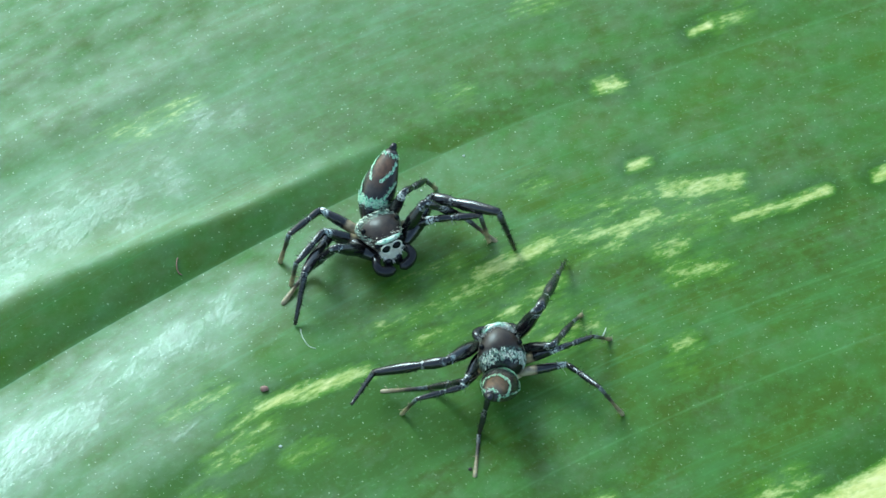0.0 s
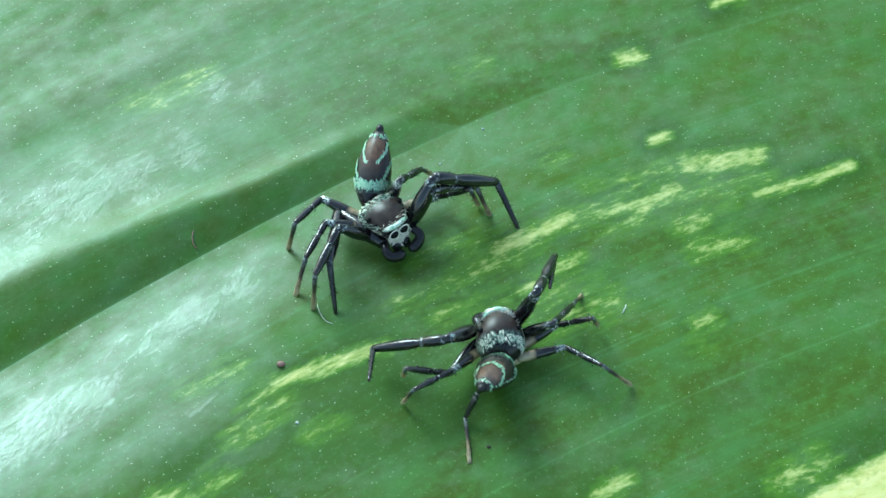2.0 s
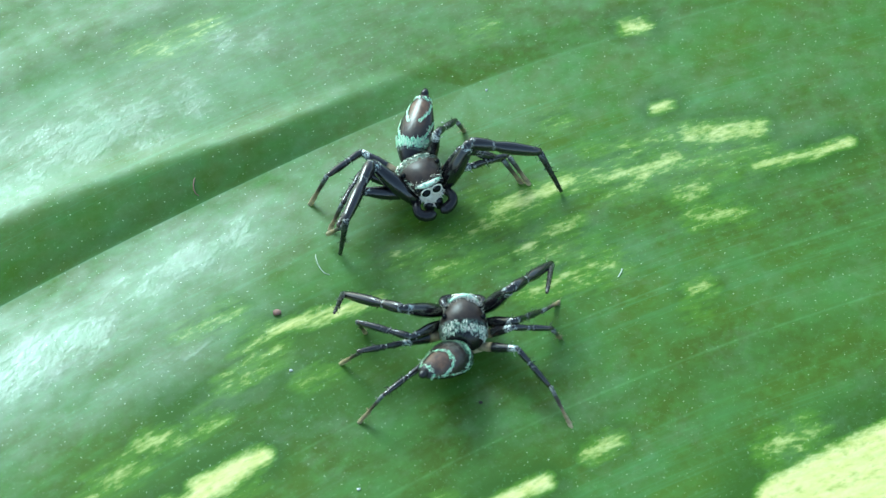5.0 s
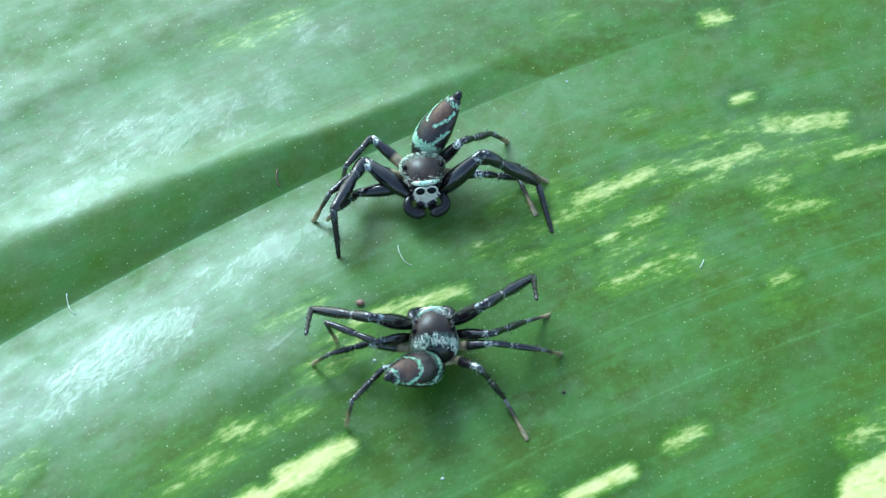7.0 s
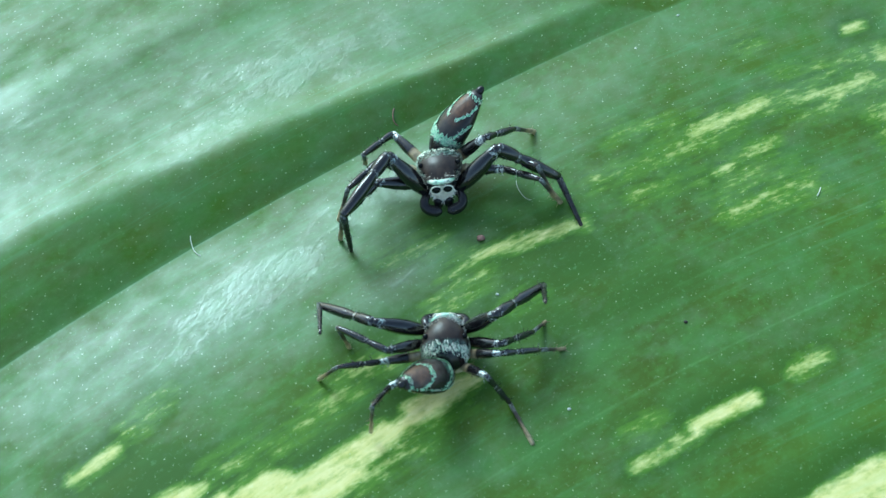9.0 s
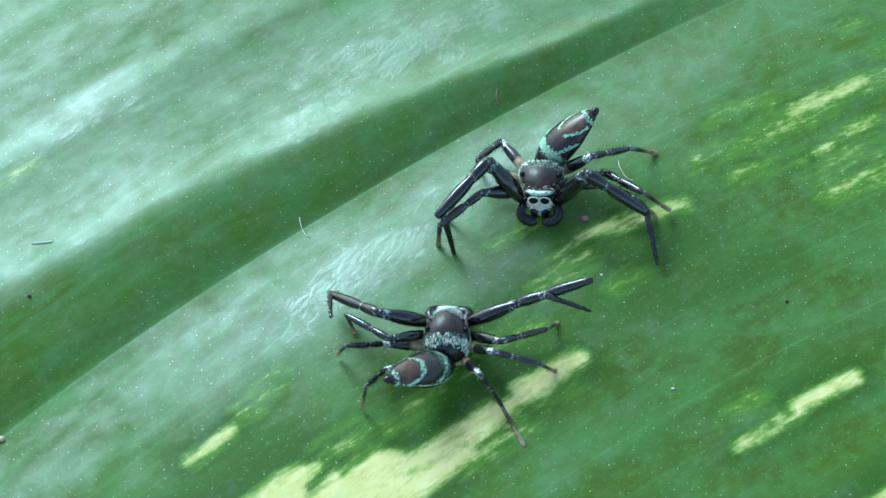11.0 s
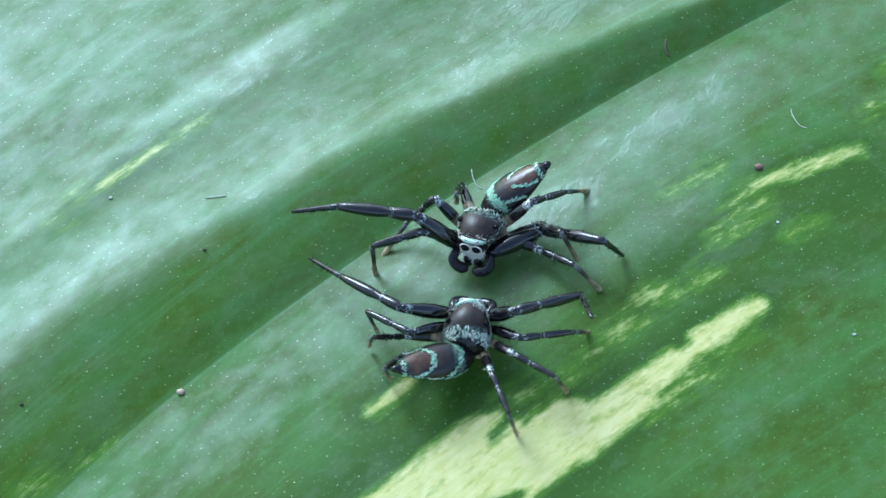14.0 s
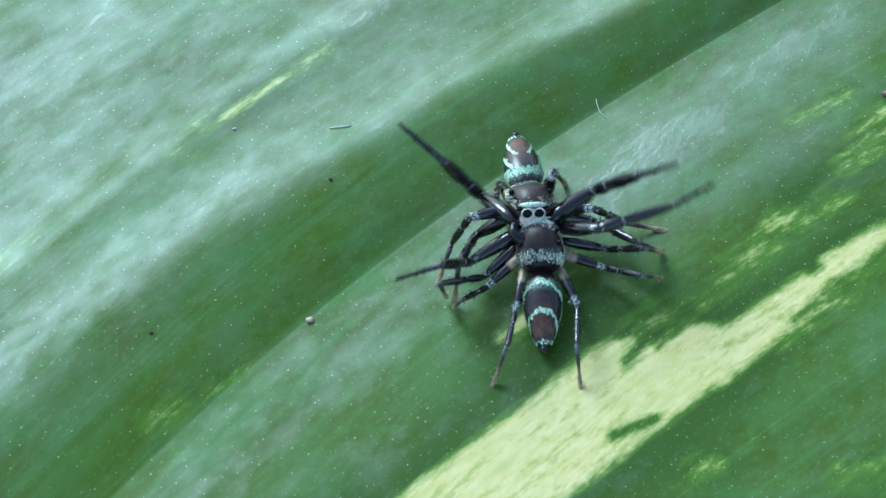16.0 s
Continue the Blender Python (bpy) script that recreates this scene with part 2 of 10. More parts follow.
patch(-0.18, -0.29, 0.18, -0.22, 0.047, 0.25)
patch(0.55, -0.14, 1.30, 0.07, 0.077, 0.22)
patch(1.16, 1.08, 1.24, 1.12, 0.019, 1.00)
patch(1.26, 1.13, 1.39, 1.19, 0.016, 0.60)
patch(0.36, 1.23, 0.51, 1.28, 0.020, 0.50)
patch(-2.36, -2.07, -2.21, -1.93, 0.029, 0.85)
patch(-2.18, -1.85, -2.11, -1.82, 0.013, 0.65)
patch(-2.10, -1.78, -2.03, -1.68, 0.021, 0.45)
patch(-1.42, -1.71, -1.28, -1.61, 0.018, 0.60)
patch(-1.53, -1.83, -1.42, -1.73, 0.013, 0.35)
patch(-1.74, -2.00, -1.66, -1.95, 0.023, 0.50)
patch(-0.10, -1.95, 0.15, -1.78, 0.020, 0.80)
patch(0.15, -1.74, 0.38, -1.60, 0.035, 1.00)
patch(-0.11, -1.77, -0.01, -1.73, 0.013, 0.45)
patch(0.49, -2.25, 0.90, -1.96, 0.109, 1.00)
patch(-0.88, -1.06, -0.77, -0.94, 0.022, 0.50)
patch(-0.77, -0.94, -0.39, -0.79, 0.028, 0.80)
patch(-1.42, -2.07, -1.11, -1.82, 0.065, 0.95)
patch(-1.13, -1.85, -0.84, -1.61, 0.040, 0.98)
patch(0.22, -0.53, 0.64, -0.48, 0.071, 0.22)
patch(0.32, -0.69, 0.65, -0.53, 0.047, 0.45)
patch(1.27, -1.42, 1.38, -1.34, 0.025, 0.65)
patch(-3.63, -0.99, -3.40, -0.79, 0.018, 1.00)
patch(-3.40, -0.79, -3.21, -0.62, 0.015, 0.65)
patch(-3.73, -1.06, -3.63, -0.99, 0.016, 0.50)
patch(-3.83, -1.20, -3.78, -1.17, 0.015, 0.45)
patch(-4.53, -1.77, -4.40, -1.64, 0.031, 0.40)
patch(-3.78, -2.47, -3.66, -2.38, 0.032, 0.40)
patch(-3.66, -2.38, -3.44, -2.21, 0.019, 0.28)
patch(-2.84, -3.19, -1.85, -2.30, 0.226, 1.00)
patch(-1.79, -2.36, -1.54, -2.14, 0.144, 0.97)
patch(-1.49, -2.21, -1.16, -1.89, 0.078, 0.97)
patch(-1.22, -2.04, -0.98, -1.86, 0.024, 0.52)
patch(-0.98, -1.86, -0.80, -1.66, 0.016, 0.40)
patch(-1.55, -1.88, -1.27, -1.61, 0.028, 0.50)
patch(-1.57, -2.66, -1.49, -2.63, 0.017, 0.65)
patch(-0.86, -1.16, -0.76, -1.04, 0.036, 0.40)
patch(-0.97, -2.67, -0.82, -2.63, 0.039, 0.35)
patch(-1.78, -2.01, -1.55, -1.86, 0.042, 0.28)
patch(-1.04, -1.42, -0.98, -1.38, 0.016, 0.50)
patch(-1.89, -2.51, -1.73, -2.44, 0.023, -1)
patch(-1.85, -2.18, -1.76, -2.05, 0.024, -1)
patch(-1.17, -1.98, -0.97, -1.80, 0.010, -1)

deeps = []


def deep_streak(ax, ay, bx, by, width, weight):
    """A stretch of the leaf coloured a deeper green, in centimetres."""
    deeps.append((ax, ay, bx, by, width, weight))


deep_streak(-1.15, -1.36, -0.25, -0.92, 0.20, 0.62)
deep_streak(-0.95, -1.50, 0.10, -1.05, 0.16, 0.50)


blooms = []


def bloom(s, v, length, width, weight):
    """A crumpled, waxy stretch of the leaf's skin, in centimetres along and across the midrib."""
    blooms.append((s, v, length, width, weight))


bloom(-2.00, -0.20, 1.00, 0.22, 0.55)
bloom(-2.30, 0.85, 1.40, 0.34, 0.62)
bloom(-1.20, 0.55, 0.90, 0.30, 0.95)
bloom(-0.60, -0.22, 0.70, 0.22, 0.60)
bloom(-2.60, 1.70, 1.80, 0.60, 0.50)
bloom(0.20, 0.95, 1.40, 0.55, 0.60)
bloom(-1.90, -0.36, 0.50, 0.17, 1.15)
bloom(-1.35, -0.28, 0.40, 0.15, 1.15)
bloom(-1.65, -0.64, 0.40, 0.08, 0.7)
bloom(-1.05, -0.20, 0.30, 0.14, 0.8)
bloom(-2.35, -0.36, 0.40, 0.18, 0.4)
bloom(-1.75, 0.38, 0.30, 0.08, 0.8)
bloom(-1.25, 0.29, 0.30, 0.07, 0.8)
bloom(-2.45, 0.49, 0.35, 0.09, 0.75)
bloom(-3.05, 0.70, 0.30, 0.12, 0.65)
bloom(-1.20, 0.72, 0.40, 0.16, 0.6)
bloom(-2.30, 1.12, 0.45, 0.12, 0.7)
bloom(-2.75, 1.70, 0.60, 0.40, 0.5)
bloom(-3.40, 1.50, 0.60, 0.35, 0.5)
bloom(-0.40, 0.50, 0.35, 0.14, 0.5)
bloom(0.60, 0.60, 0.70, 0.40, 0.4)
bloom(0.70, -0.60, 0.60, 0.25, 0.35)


def leaf_height(s, v):
    """Relief: the near half rolls down into the crease; the far half climbs from it to a rounded crest, then falls off in long folds."""
    k = 0.02 + 0.98 / (1 + np.exp((s + 0.55) / 0.30))
    lip = 0.055 * (0.75 + 0.25 / (1 + np.exp(-(s + 2.75) / 0.30)))
    near = -k * lip * np.exp(-(np.maximum(-v, 0) / 0.36) ** 1.4)
    w = np.maximum(v, 0)
    crest = 0.03 + 0.165 * np.clip(-s, 0.8, 3.4)
    rise = (0.09 * crest + lip) * (1 - np.exp(-(w * 2.1 / crest) ** 1.3)) + 0.026 * np.exp(-((w - crest) / (0.36 * crest)) ** 2)
    far = k * (-lip + rise - 0.050 * w * w / (w + 0.25) + 0.009 * np.exp(-((w - 1.04) / 0.13) ** 2))
    return np.where(v < 0, near, far)


def blade_half(name, v, parent):
    s = np.concatenate([np.linspace(-14, -6, 40, endpoint=False), np.linspace(-6, 3.2, 460, endpoint=False), np.linspace(3.2, 12, 44)])
    S, V = np.meshgrid(s, v, indexing="ij")
    half = 6.2 * np.sqrt(np.clip(1 - ((S + 1.0) / 14.5) ** 2, 0.0004, 1))
    Vw = np.where(np.abs(V) > 3.6, np.sign(V) * np.minimum(np.abs(V), half), V)
    base, slope = midrib(S)
    n = np.sqrt(1 + slope ** 2)
    X = S - Vw * slope / n
    Y = base + Vw / n
    Z = leaf_height(S, Vw)
    field, fringe = np.zeros_like(X), np.zeros_like(X)
    for ax, ay, bx, by, w, k in patches:
        dx, dy = bx - ax, by - ay
        t = np.clip(((X - ax) * dx + (Y - ay) * dy) / (dx * dx + dy * dy), 0.0, 1.0)
        inside = w - np.hypot(X - ax - t * dx, Y - ay - t * dy)
        if k < 0:
            field = np.minimum(field, np.clip(0.5 - inside / 0.06, 0, 1))
            continue
        solid = np.minimum(0.5 + inside / 0.065, 0.12 + 0.88 * k)
        misty = (0.16 + 0.72 * k) * np.clip(0.72 + inside / 0.15, 0, 1)
        f = np.clip((k - 0.6) / 0.35, 0, 1)
        field = np.maximum(field, np.clip(f * solid + (1 - f) * misty, 0, 1))
        fringe = np.maximum(fringe, k * np.clip(1.0 + inside / (0.10 + 1.0 * w), 0, 1))
    for ax, ay, bx, by, w, k in deeps:
        dx, dy = bx - ax, by - ay
        t = np.clip(((X - ax) * dx + (Y - ay) * dy) / (dx * dx + dy * dy), 0.0, 1.0)
        fringe = np.maximum(fringe, k * np.exp(-(np.hypot(X - ax - t * dx, Y - ay - t * dy) / w) ** 2))
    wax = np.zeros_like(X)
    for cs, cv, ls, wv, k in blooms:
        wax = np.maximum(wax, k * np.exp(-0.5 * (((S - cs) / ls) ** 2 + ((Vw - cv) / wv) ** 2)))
    ni, nj = S.shape
    verts = np.stack([X, Y, Z], -1).reshape(-1, 3) * CM
    idx = np.arange(ni * nj).reshape(ni, nj)
    faces = np.stack([idx[:-1, :-1], idx[1:, :-1], idx[1:, 1:], idx[:-1, 1:]], -1).reshape(-1, 4)
    me = bpy.data.meshes.new(name)
    me.from_pydata(verts.tolist(), [], faces.tolist())
    me.polygons.foreach_set("use_smooth", np.ones(len(faces), dtype=bool))
    me.attributes.new("variegation", "FLOAT", "POINT").data.foreach_set("value", field.reshape(-1).astype(np.float32))
    me.attributes.new("fringe", "FLOAT", "POINT").data.foreach_set("value", fringe.reshape(-1).astype(np.float32))
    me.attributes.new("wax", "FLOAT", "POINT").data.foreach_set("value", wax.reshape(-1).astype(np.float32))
    uvl = me.uv_layers.new(name="UVMap")
    uv = np.stack([S, Vw], -1).reshape(-1, 2)
    loops = np.empty(len(me.loops), dtype=np.int32)
    me.loops.foreach_get("vertex_index", loops)
    uvl.data.foreach_set("uv", uv[loops].reshape(-1).astype(np.float32))
    me.materials.append(LEAF)
    ob = new(name, me)
    ob.parent = parent
    solid = ob.modifiers.new("thickness", "SOLIDIFY")
    solid.thickness, solid.offset, solid.use_rim = 0.04 * CM, -1, False
    return ob


def build_leaf():
    leaf = new("leaf")
    blade_half("blade_half", np.concatenate([np.linspace(-6, -3.6, 16, endpoint=False), np.linspace(-3.6, 0.0, 200)]), leaf)
    blade_half("blade_half", np.concatenate([np.linspace(0.0, 2.8, 160, endpoint=False), np.linspace(2.8, 6, 20)]), leaf)
    return tagged(leaf, "broad glossy green leaf with pale yellow variegated streaks", "leaf")


leaf = build_leaf()


# ---- spider materials ----
def scaly(name, dark, stops, speckle=0.5, cover=0.0, tints=((0.20, 0.55, 0.45), (0.68, 0.80, 0.73)), rough=0.26, gloss=None, relief=0.4, wobble=0.10, shine=0.6, flank=None):
    """Dark glossy cuticle with iridescent scale bands along the part (0 to 1 over its length)."""
    m, nt, bsdf = material(name)
    tc = nt.nodes.new("ShaderNodeTexCoord")
    sep = nt.nodes.new("ShaderNodeSeparateXYZ")
    nt.links.new(tc.outputs["Generated"], sep.inputs[0])
    grain = noise_of(nt, tc.outputs["Object"], 8500.0, 3, 0.7)
    wob = noise_of(nt, tc.outputs["Object"], 1700.0, 3)
    shade = noise_of(nt, tc.outputs["Object"], 3200.0, 4)
    wave = maths(nt, "SUBTRACT", wob, 0.5)
    along = maths(nt, "ADD", sep.outputs[0], maths(nt, "MULTIPLY", wave, wobble))
    off = maths(nt, "ABSOLUTE", maths(nt, "SUBTRACT", sep.outputs[1], 0.5))
    off = maths(nt, "ADD", off, maths(nt, "MULTIPLY", wave, 0.16))
    base = ramp(nt, along, dark)
    base = mix(nt, ramp(nt, shade, [(0.35, grey(0.55)), (0.6, grey(0))]), base, INK)
    if flank:
        base = mix(nt, ramp(nt, off, [(0.20, grey(0)), (0.33, grey(0.85))]), base, flank)
    band = ramp(nt, along, stops)
    flake = ramp(nt, grain, [(0.5 - 0.14 * cover - 0.10 * speckle, grey(0)), (0.5 - 0.14 * cover + 0.10 * speckle, grey(1))])
    mask = maths(nt, "MULTIPLY", band, flake)
    tint = mix(nt, ramp(nt, wob, [(0.40, grey(0)), (0.62, grey(1))]), *tints)
    nt.links.new(mix(nt, mask, base, tint), bsdf.inputs["Base Color"])
    skin = ramp(nt, along, gloss) if gloss else ramp(nt, shade, [(0.3, grey(rough * 0.8)), (0.7, grey(rough * 1.25))])
    nt.links.new(mix(nt, mask, skin, grey(0.38)), bsdf.inputs["Roughness"])
    nt.links.new(maths(nt, "MULTIPLY", mask, 0.25), bsdf.inputs["Metallic"])
    nt.links.new(bump(nt, grain, relief, 0.000025), bsdf.inputs["Normal"])
    bsdf.inputs["Specular IOR Level"].default_value = shine
    return m


INK = (0.011, 0.008, 0.009)
BLUISH = ((0.42, 0.54, 0.52), (0.86, 0.86, 0.80))
MINT = ((0.22, 0.66, 0.45), (0.68, 0.90, 0.76))
SILVER = ((0.34, 0.58, 0.48), (0.80, 0.86, 0.80))
CARAPACE = scaly("carapace_cuticle", [(0.16, INK), (0.34, (0.007, 0.006, 0.008)), (0.44, (0.038, 0.024, 0.019)), (0.90, (0.062, 0.040, 0.031))],
                 [(0.14, grey(0)), (0.24, grey(0.10)), (0.30, grey(0.35)), (0.40, grey(0.30)), (0.46, grey(0.0)), (1.0, grey(0.0))],
                 0.45, 0.0, tints=SILVER, shine=0.40, gloss=[(0.28, grey(0.12)), (0.40, grey(0.20)), (0.50, grey(0.34)), (1.0, grey(0.38))])
ABDOMEN = scaly("abdomen_cuticle", [(0.05, INK), (0.20, (0.020, 0.016, 0.015)), (0.46, (0.045, 0.033, 0.027)), (0.66, (0.120, 0.055, 0.032)), (0.82, (0.160, 0.080, 0.048)), (0.93, (0.04, 0.032, 0.030))],
                [(0.18, grey(0)), (0.23, grey(0.25)), (0.29, grey(0.25)), (0.33, grey(0))], 0.5, 0.2, rough=0.22, wobble=0.10, tints=MINT, shine=0.55, flank=(0.018, 0.015, 0.014))
FEMUR = scaly("femur_cuticle", [(0.0, (0.006, 0.005, 0.006)), (1.0, (0.003, 0.003, 0.005))], [(0.0, grey(0.0)), (0.80, grey(0)), (0.86, grey(0.75)), (0.91, grey(0.6)), (0.95, grey(0.0))], 0.4, -0.3, tints=BLUISH, rough=0.10, relief=0.16, shine=0.85)
FEMUR_TAN = scaly("tan_based_femur", [(0.12, (0.56, 0.46, 0.29)), (0.33, (0.46, 0.33, 0.19)), (0.41, (0.012, 0.010, 0.011)), (1.0, INK)], [(0.0, grey(0.0)), (0.76, grey(0)), (0.84, grey(1)), (0.95, grey(0.9)), (1.0, grey(0.2))], 0.4, 0.1, tints=BLUISH, rough=0.12, relief=0.16, shine=0.85)
TIBIA = scaly("tibia_cuticle", [(0.0, INK), (0.7, (0.010, 0.009, 0.012)), (1.0, (0.022, 0.017, 0.016))],
              [(0.0, grey(0.0)), (0.04, grey(0.45)), (0.08, grey(0.0)), (0.31, grey(0.0)), (0.335, grey(0.45)), (0.36, grey(0.0))], 0.5, -0.2, tints=BLUISH, rough=0.13, relief=0.16, shine=0.85)
TIBIA_PALE = scaly("scaled_tibia", [(0.0, INK), (0.7, (0.014, 0.012, 0.013)), (1.0, (0.06, 0.042, 0.030))],
                   [(0.0, grey(0.1)), (0.06, grey(0.7)), (0.13, grey(0.0)), (0.34, grey(0.0)), (0.38, grey(0.6)), (0.44, grey(0.2)), (0.60, grey(0.0))], 0.4, -0.4, tints=BLUISH, rough=0.14, relief=0.16, shine=0.85)
TARSUS = scaly("tan_tarsus", [(0.25, (0.026, 0.019, 0.015)), (0.48, (0.10, 0.066, 0.042)), (0.64, (0.44, 0.31, 0.16)), (1.0, (0.66, 0.50, 0.30))],
               [(0.0, grey(0.5)), (0.3, grey(0))], 0.9, tints=BLUISH, rough=0.4)
TARSUS_DARK = scaly("dark_tarsus", [(0.0, (0.008, 0.007, 0.009)), (0.85, (0.018, 0.015, 0.015)), (1.0, (0.06, 0.045, 0.035))],
                    [(0.0, grey(0.2)), (0.3, grey(0))], 0.9, tints=BLUISH)
COXA = plain("tan_coxa", (0.44, 0.34, 0.20), (0.64, 0.54, 0.36), 0.45)
EYE = plain("eye_lens", (0.004, 0.004, 0.005), (0.006, 0.006, 0.007), 0.04, spec=0.18, strength=0.0)
FACE = plain("pale_face_hair", (0.95, 0.84, 0.70), (0.99, 0.93, 0.80), 0.6, scale=5000.0)
MASK = plain("grey_brown_face", (0.60, 0.50, 0.40), (0.95, 0.86, 0.74), 0.5, scale=2600.0)


def flake_material(name, stops):
    """Iridescent scales: each flake its own shade."""
    m, nt, bsdf = material(name)
    shade = nt.nodes.new("ShaderNodeNewGeometry").outputs["Random Per Island"]
    nt.links.new(ramp(nt, shade, stops), bsdf.inputs["Base Color"])
    bsdf.inputs["Roughness"].default_value, bsdf.inputs["Metallic"].default_value = 0.36, 0.10
    return m


MINTED = flake_material("mint_scales", [(0.0, (0.20, 0.62, 0.36)), (0.35, (0.42, 0.84, 0.55)), (0.70, (0.72, 0.95, 0.70)), (1.0, (0.97, 0.96, 0.82))])
SILVERED = flake_material("silver_scales", [(0.0, (0.16, 0.26, 0.19)), (0.30, (0.42, 0.58, 0.44)), (0.65, (0.78, 0.80, 0.64)), (1.0, (0.97, 0.92, 0.80))])


# ---- spider building blocks (centimetres; x forward, y left, z up) ----
def lofted(stations, sides=20, power=2.4):
    """Rings of (x, half width, z bottom, z top), closed at both ends."""
    bm = bmesh.new()
    rings = []
    for x, w, zb, zt in stations:
        ring = []
        mid, hh = (zb + zt) / 2, (zt - zb) / 2
        for i in range(sides):
            a = 2 * math.pi * i / sides
            c, sn = math.cos(a), math.sin(a)
            r = (abs(c) ** power + abs(sn) ** power) ** (-1 / power)
            ring.append(bm.verts.new((x * CM, w * r * c * CM, (mid + hh * r * sn) * CM)))
        rings.append(ring)
    for a, b in zip(rings, rings[1:]):
        for i in range(sides):
            j = (i + 1) % sides
            bm.faces.new((a[i], a[j], b[j], b[i]))
    bm.faces.new(rings[0])
    bm.faces.new(rings[-1][::-1])
    bmesh.ops.recalc_face_normals(bm, faces=bm.faces)
    return bm


def on_skin(stations, x, a, power):
    """Point on a lofted body at x, at the angle a from straight up (towards +y)."""
    for (x0, w0, b0, t0), (x1, w1, b1, t1) in zip(stations, stations[1:]):
        if x0 <= x <= x1:
            f = (x - x0) / (x1 - x0)
            w, zb, zt = w0 + f * (w1 - w0), b0 + f * (b1 - b0), t0 + f * (t1 - t0)
            c, sn = math.sin(a), math.cos(a)
            r = (abs(c) ** power + abs(sn) ** power) ** (-1 / power)
            return Vector((x, w * r * c, (zb + zt) / 2 + (zt - zb) / 2 * r * sn))
    return None


def flakes(stations, power, rnd, count, cover, size=0.013, back=1.0):
    """Small scales lying on a lofted body where cover(u, angle) allows them; u runs 0 to 1 from the first ring to the last."""
    bm = bmesh.new()
    lo, hi = stations[0][0], stations[-1][0]
    for _ in range(count):
        u, a = rnd.uniform(0.03, 0.97), rnd.uniform(-2.0, 2.0)
        if rnd.random() > cover(u, a):
            continue
        x = lo + u * (hi - lo)
        p, q, s = (on_skin(stations, *v, power) for v in ((x, a), (min(x + 0.004, hi), a), (x, a + 0.05)))
        along, across = (q - p).normalized(), (s - p).normalized()
        up = along.cross(across).normalized()
        up = up if up.dot(p - Vector((p.x, 0, 0))) > 0 else -up
        d = (along * back + across * rnd.uniform(-0.5, 0.5)).normalized()
        e = up.cross(d) * rnd.uniform(0.0014, 0.0024)
        length = size * rnd.uniform(0.6, 1.2)
        base = p + up * 0.0008
        bm.faces.new([bm.verts.new(v * CM) for v in (base - e * 0.4, base + d * length * 0.55 - e + up * 0.0022, base + d * length + up * 0.0020, base + d * length * 0.55 + e + up * 0.0030)])
    return bm


def near(value, centre, half):
    """1 at the centre of a band, falling to 0 just past its half width."""
    return max(0.0, min(1.0, 1.6 - 1.6 * abs(value - centre) / half))


def silver_crown(u, a):
    """A crescent of scales behind the eye field, running forward along the sides."""
    band = near(u, 0.31 + 0.04 * math.cos(2 * a), 0.13) * (0.85 if abs(a) < 1.5 else 0.5)
    return max(band, near(abs(a), 1.50, 0.30) * (0.6 if 0.25 < u < 0.95 else 0.0))


def dark_crown(u, a):
    """A mostly bare crown with pale scales along its rim."""
    rim = near(abs(a), 1.35, 0.30) * (0.26 if 0.15 < u < 0.90 else 0.0)
    return max(rim, 0.32 * near(u, 0.27, 0.13))


def bright_bands(u, a):
    """A wide collar, and two lines that slant from the back down each flank."""
    s = abs(a)
    collar = near(u, 0.255 + 0.030 * s, 0.075)
    first = near(s, 0.55 + 2.3 * (u - 0.26), 0.13) * (1.0 if 0.26 < u < 0.60 else 0.0)
    second = near(s, 0.32 + 3.0 * (u - 0.54), 0.12) * (1.0 if 0.54 < u < 0.84 else 0.0)
    return max(collar, first, second, 0.2 * near(u, 0.91, 0.03))


def faint_bands(u, a):
    """Two arches open to the rear: their tops lie across the back, their arms run down the flanks."""
    s = abs(a)
    wave = 0.04 * math.sin(34 * u) + 0.05 * math.sin(9 * a)
    first = near(u, 0.205 + 0.13 * s ** 2 + 0.2 * wave, 0.038) * (1.0 if s < 1.25 else 0.0)
    second = near(u, 0.565 + 0.14 * s ** 2 + 0.2 * wave, 0.034) * (1.0 if s < 1.25 else 0.0)
    outline = 0.45 * near(s, 1.42, 0.10) * (1.0 if 0.12 < u < 0.90 else 0.0)
    return max(0.95 * first, 0.95 * second, outline, 0.2 * near(u, 0.93, 0.03))


def hairs(bm, rnd, length, radius, count, lo=0.1, hi=0.95, size=0.022):
    """Stiff fine hairs standing off a tube along x."""
    for _ in range(count):
        x = length * rnd.uniform(lo, hi)
        a = rnd.uniform(0, 2 * math.pi)
        d = Vector((rnd.uniform(0.25, 0.8), math.cos(a), math.sin(a))).normalized()
        p = Vector((x, 0.9 * radius * math.cos(a), 0.9 * radius * math.sin(a)))
        tip = p + d * size * rnd.uniform(0.5, 1.2)
        u = d.orthogonal().normalized() * 0.0016
        v = d.cross(u)
        tri = [bm.verts.new((p + q) * CM) for q in (u, v - u * 0.5, -v - u * 0.5)]
        top = bm.verts.new(tip * CM)
        for i in range(3):
            bm.faces.new((tri[i], tri[(i + 1) % 3], top))


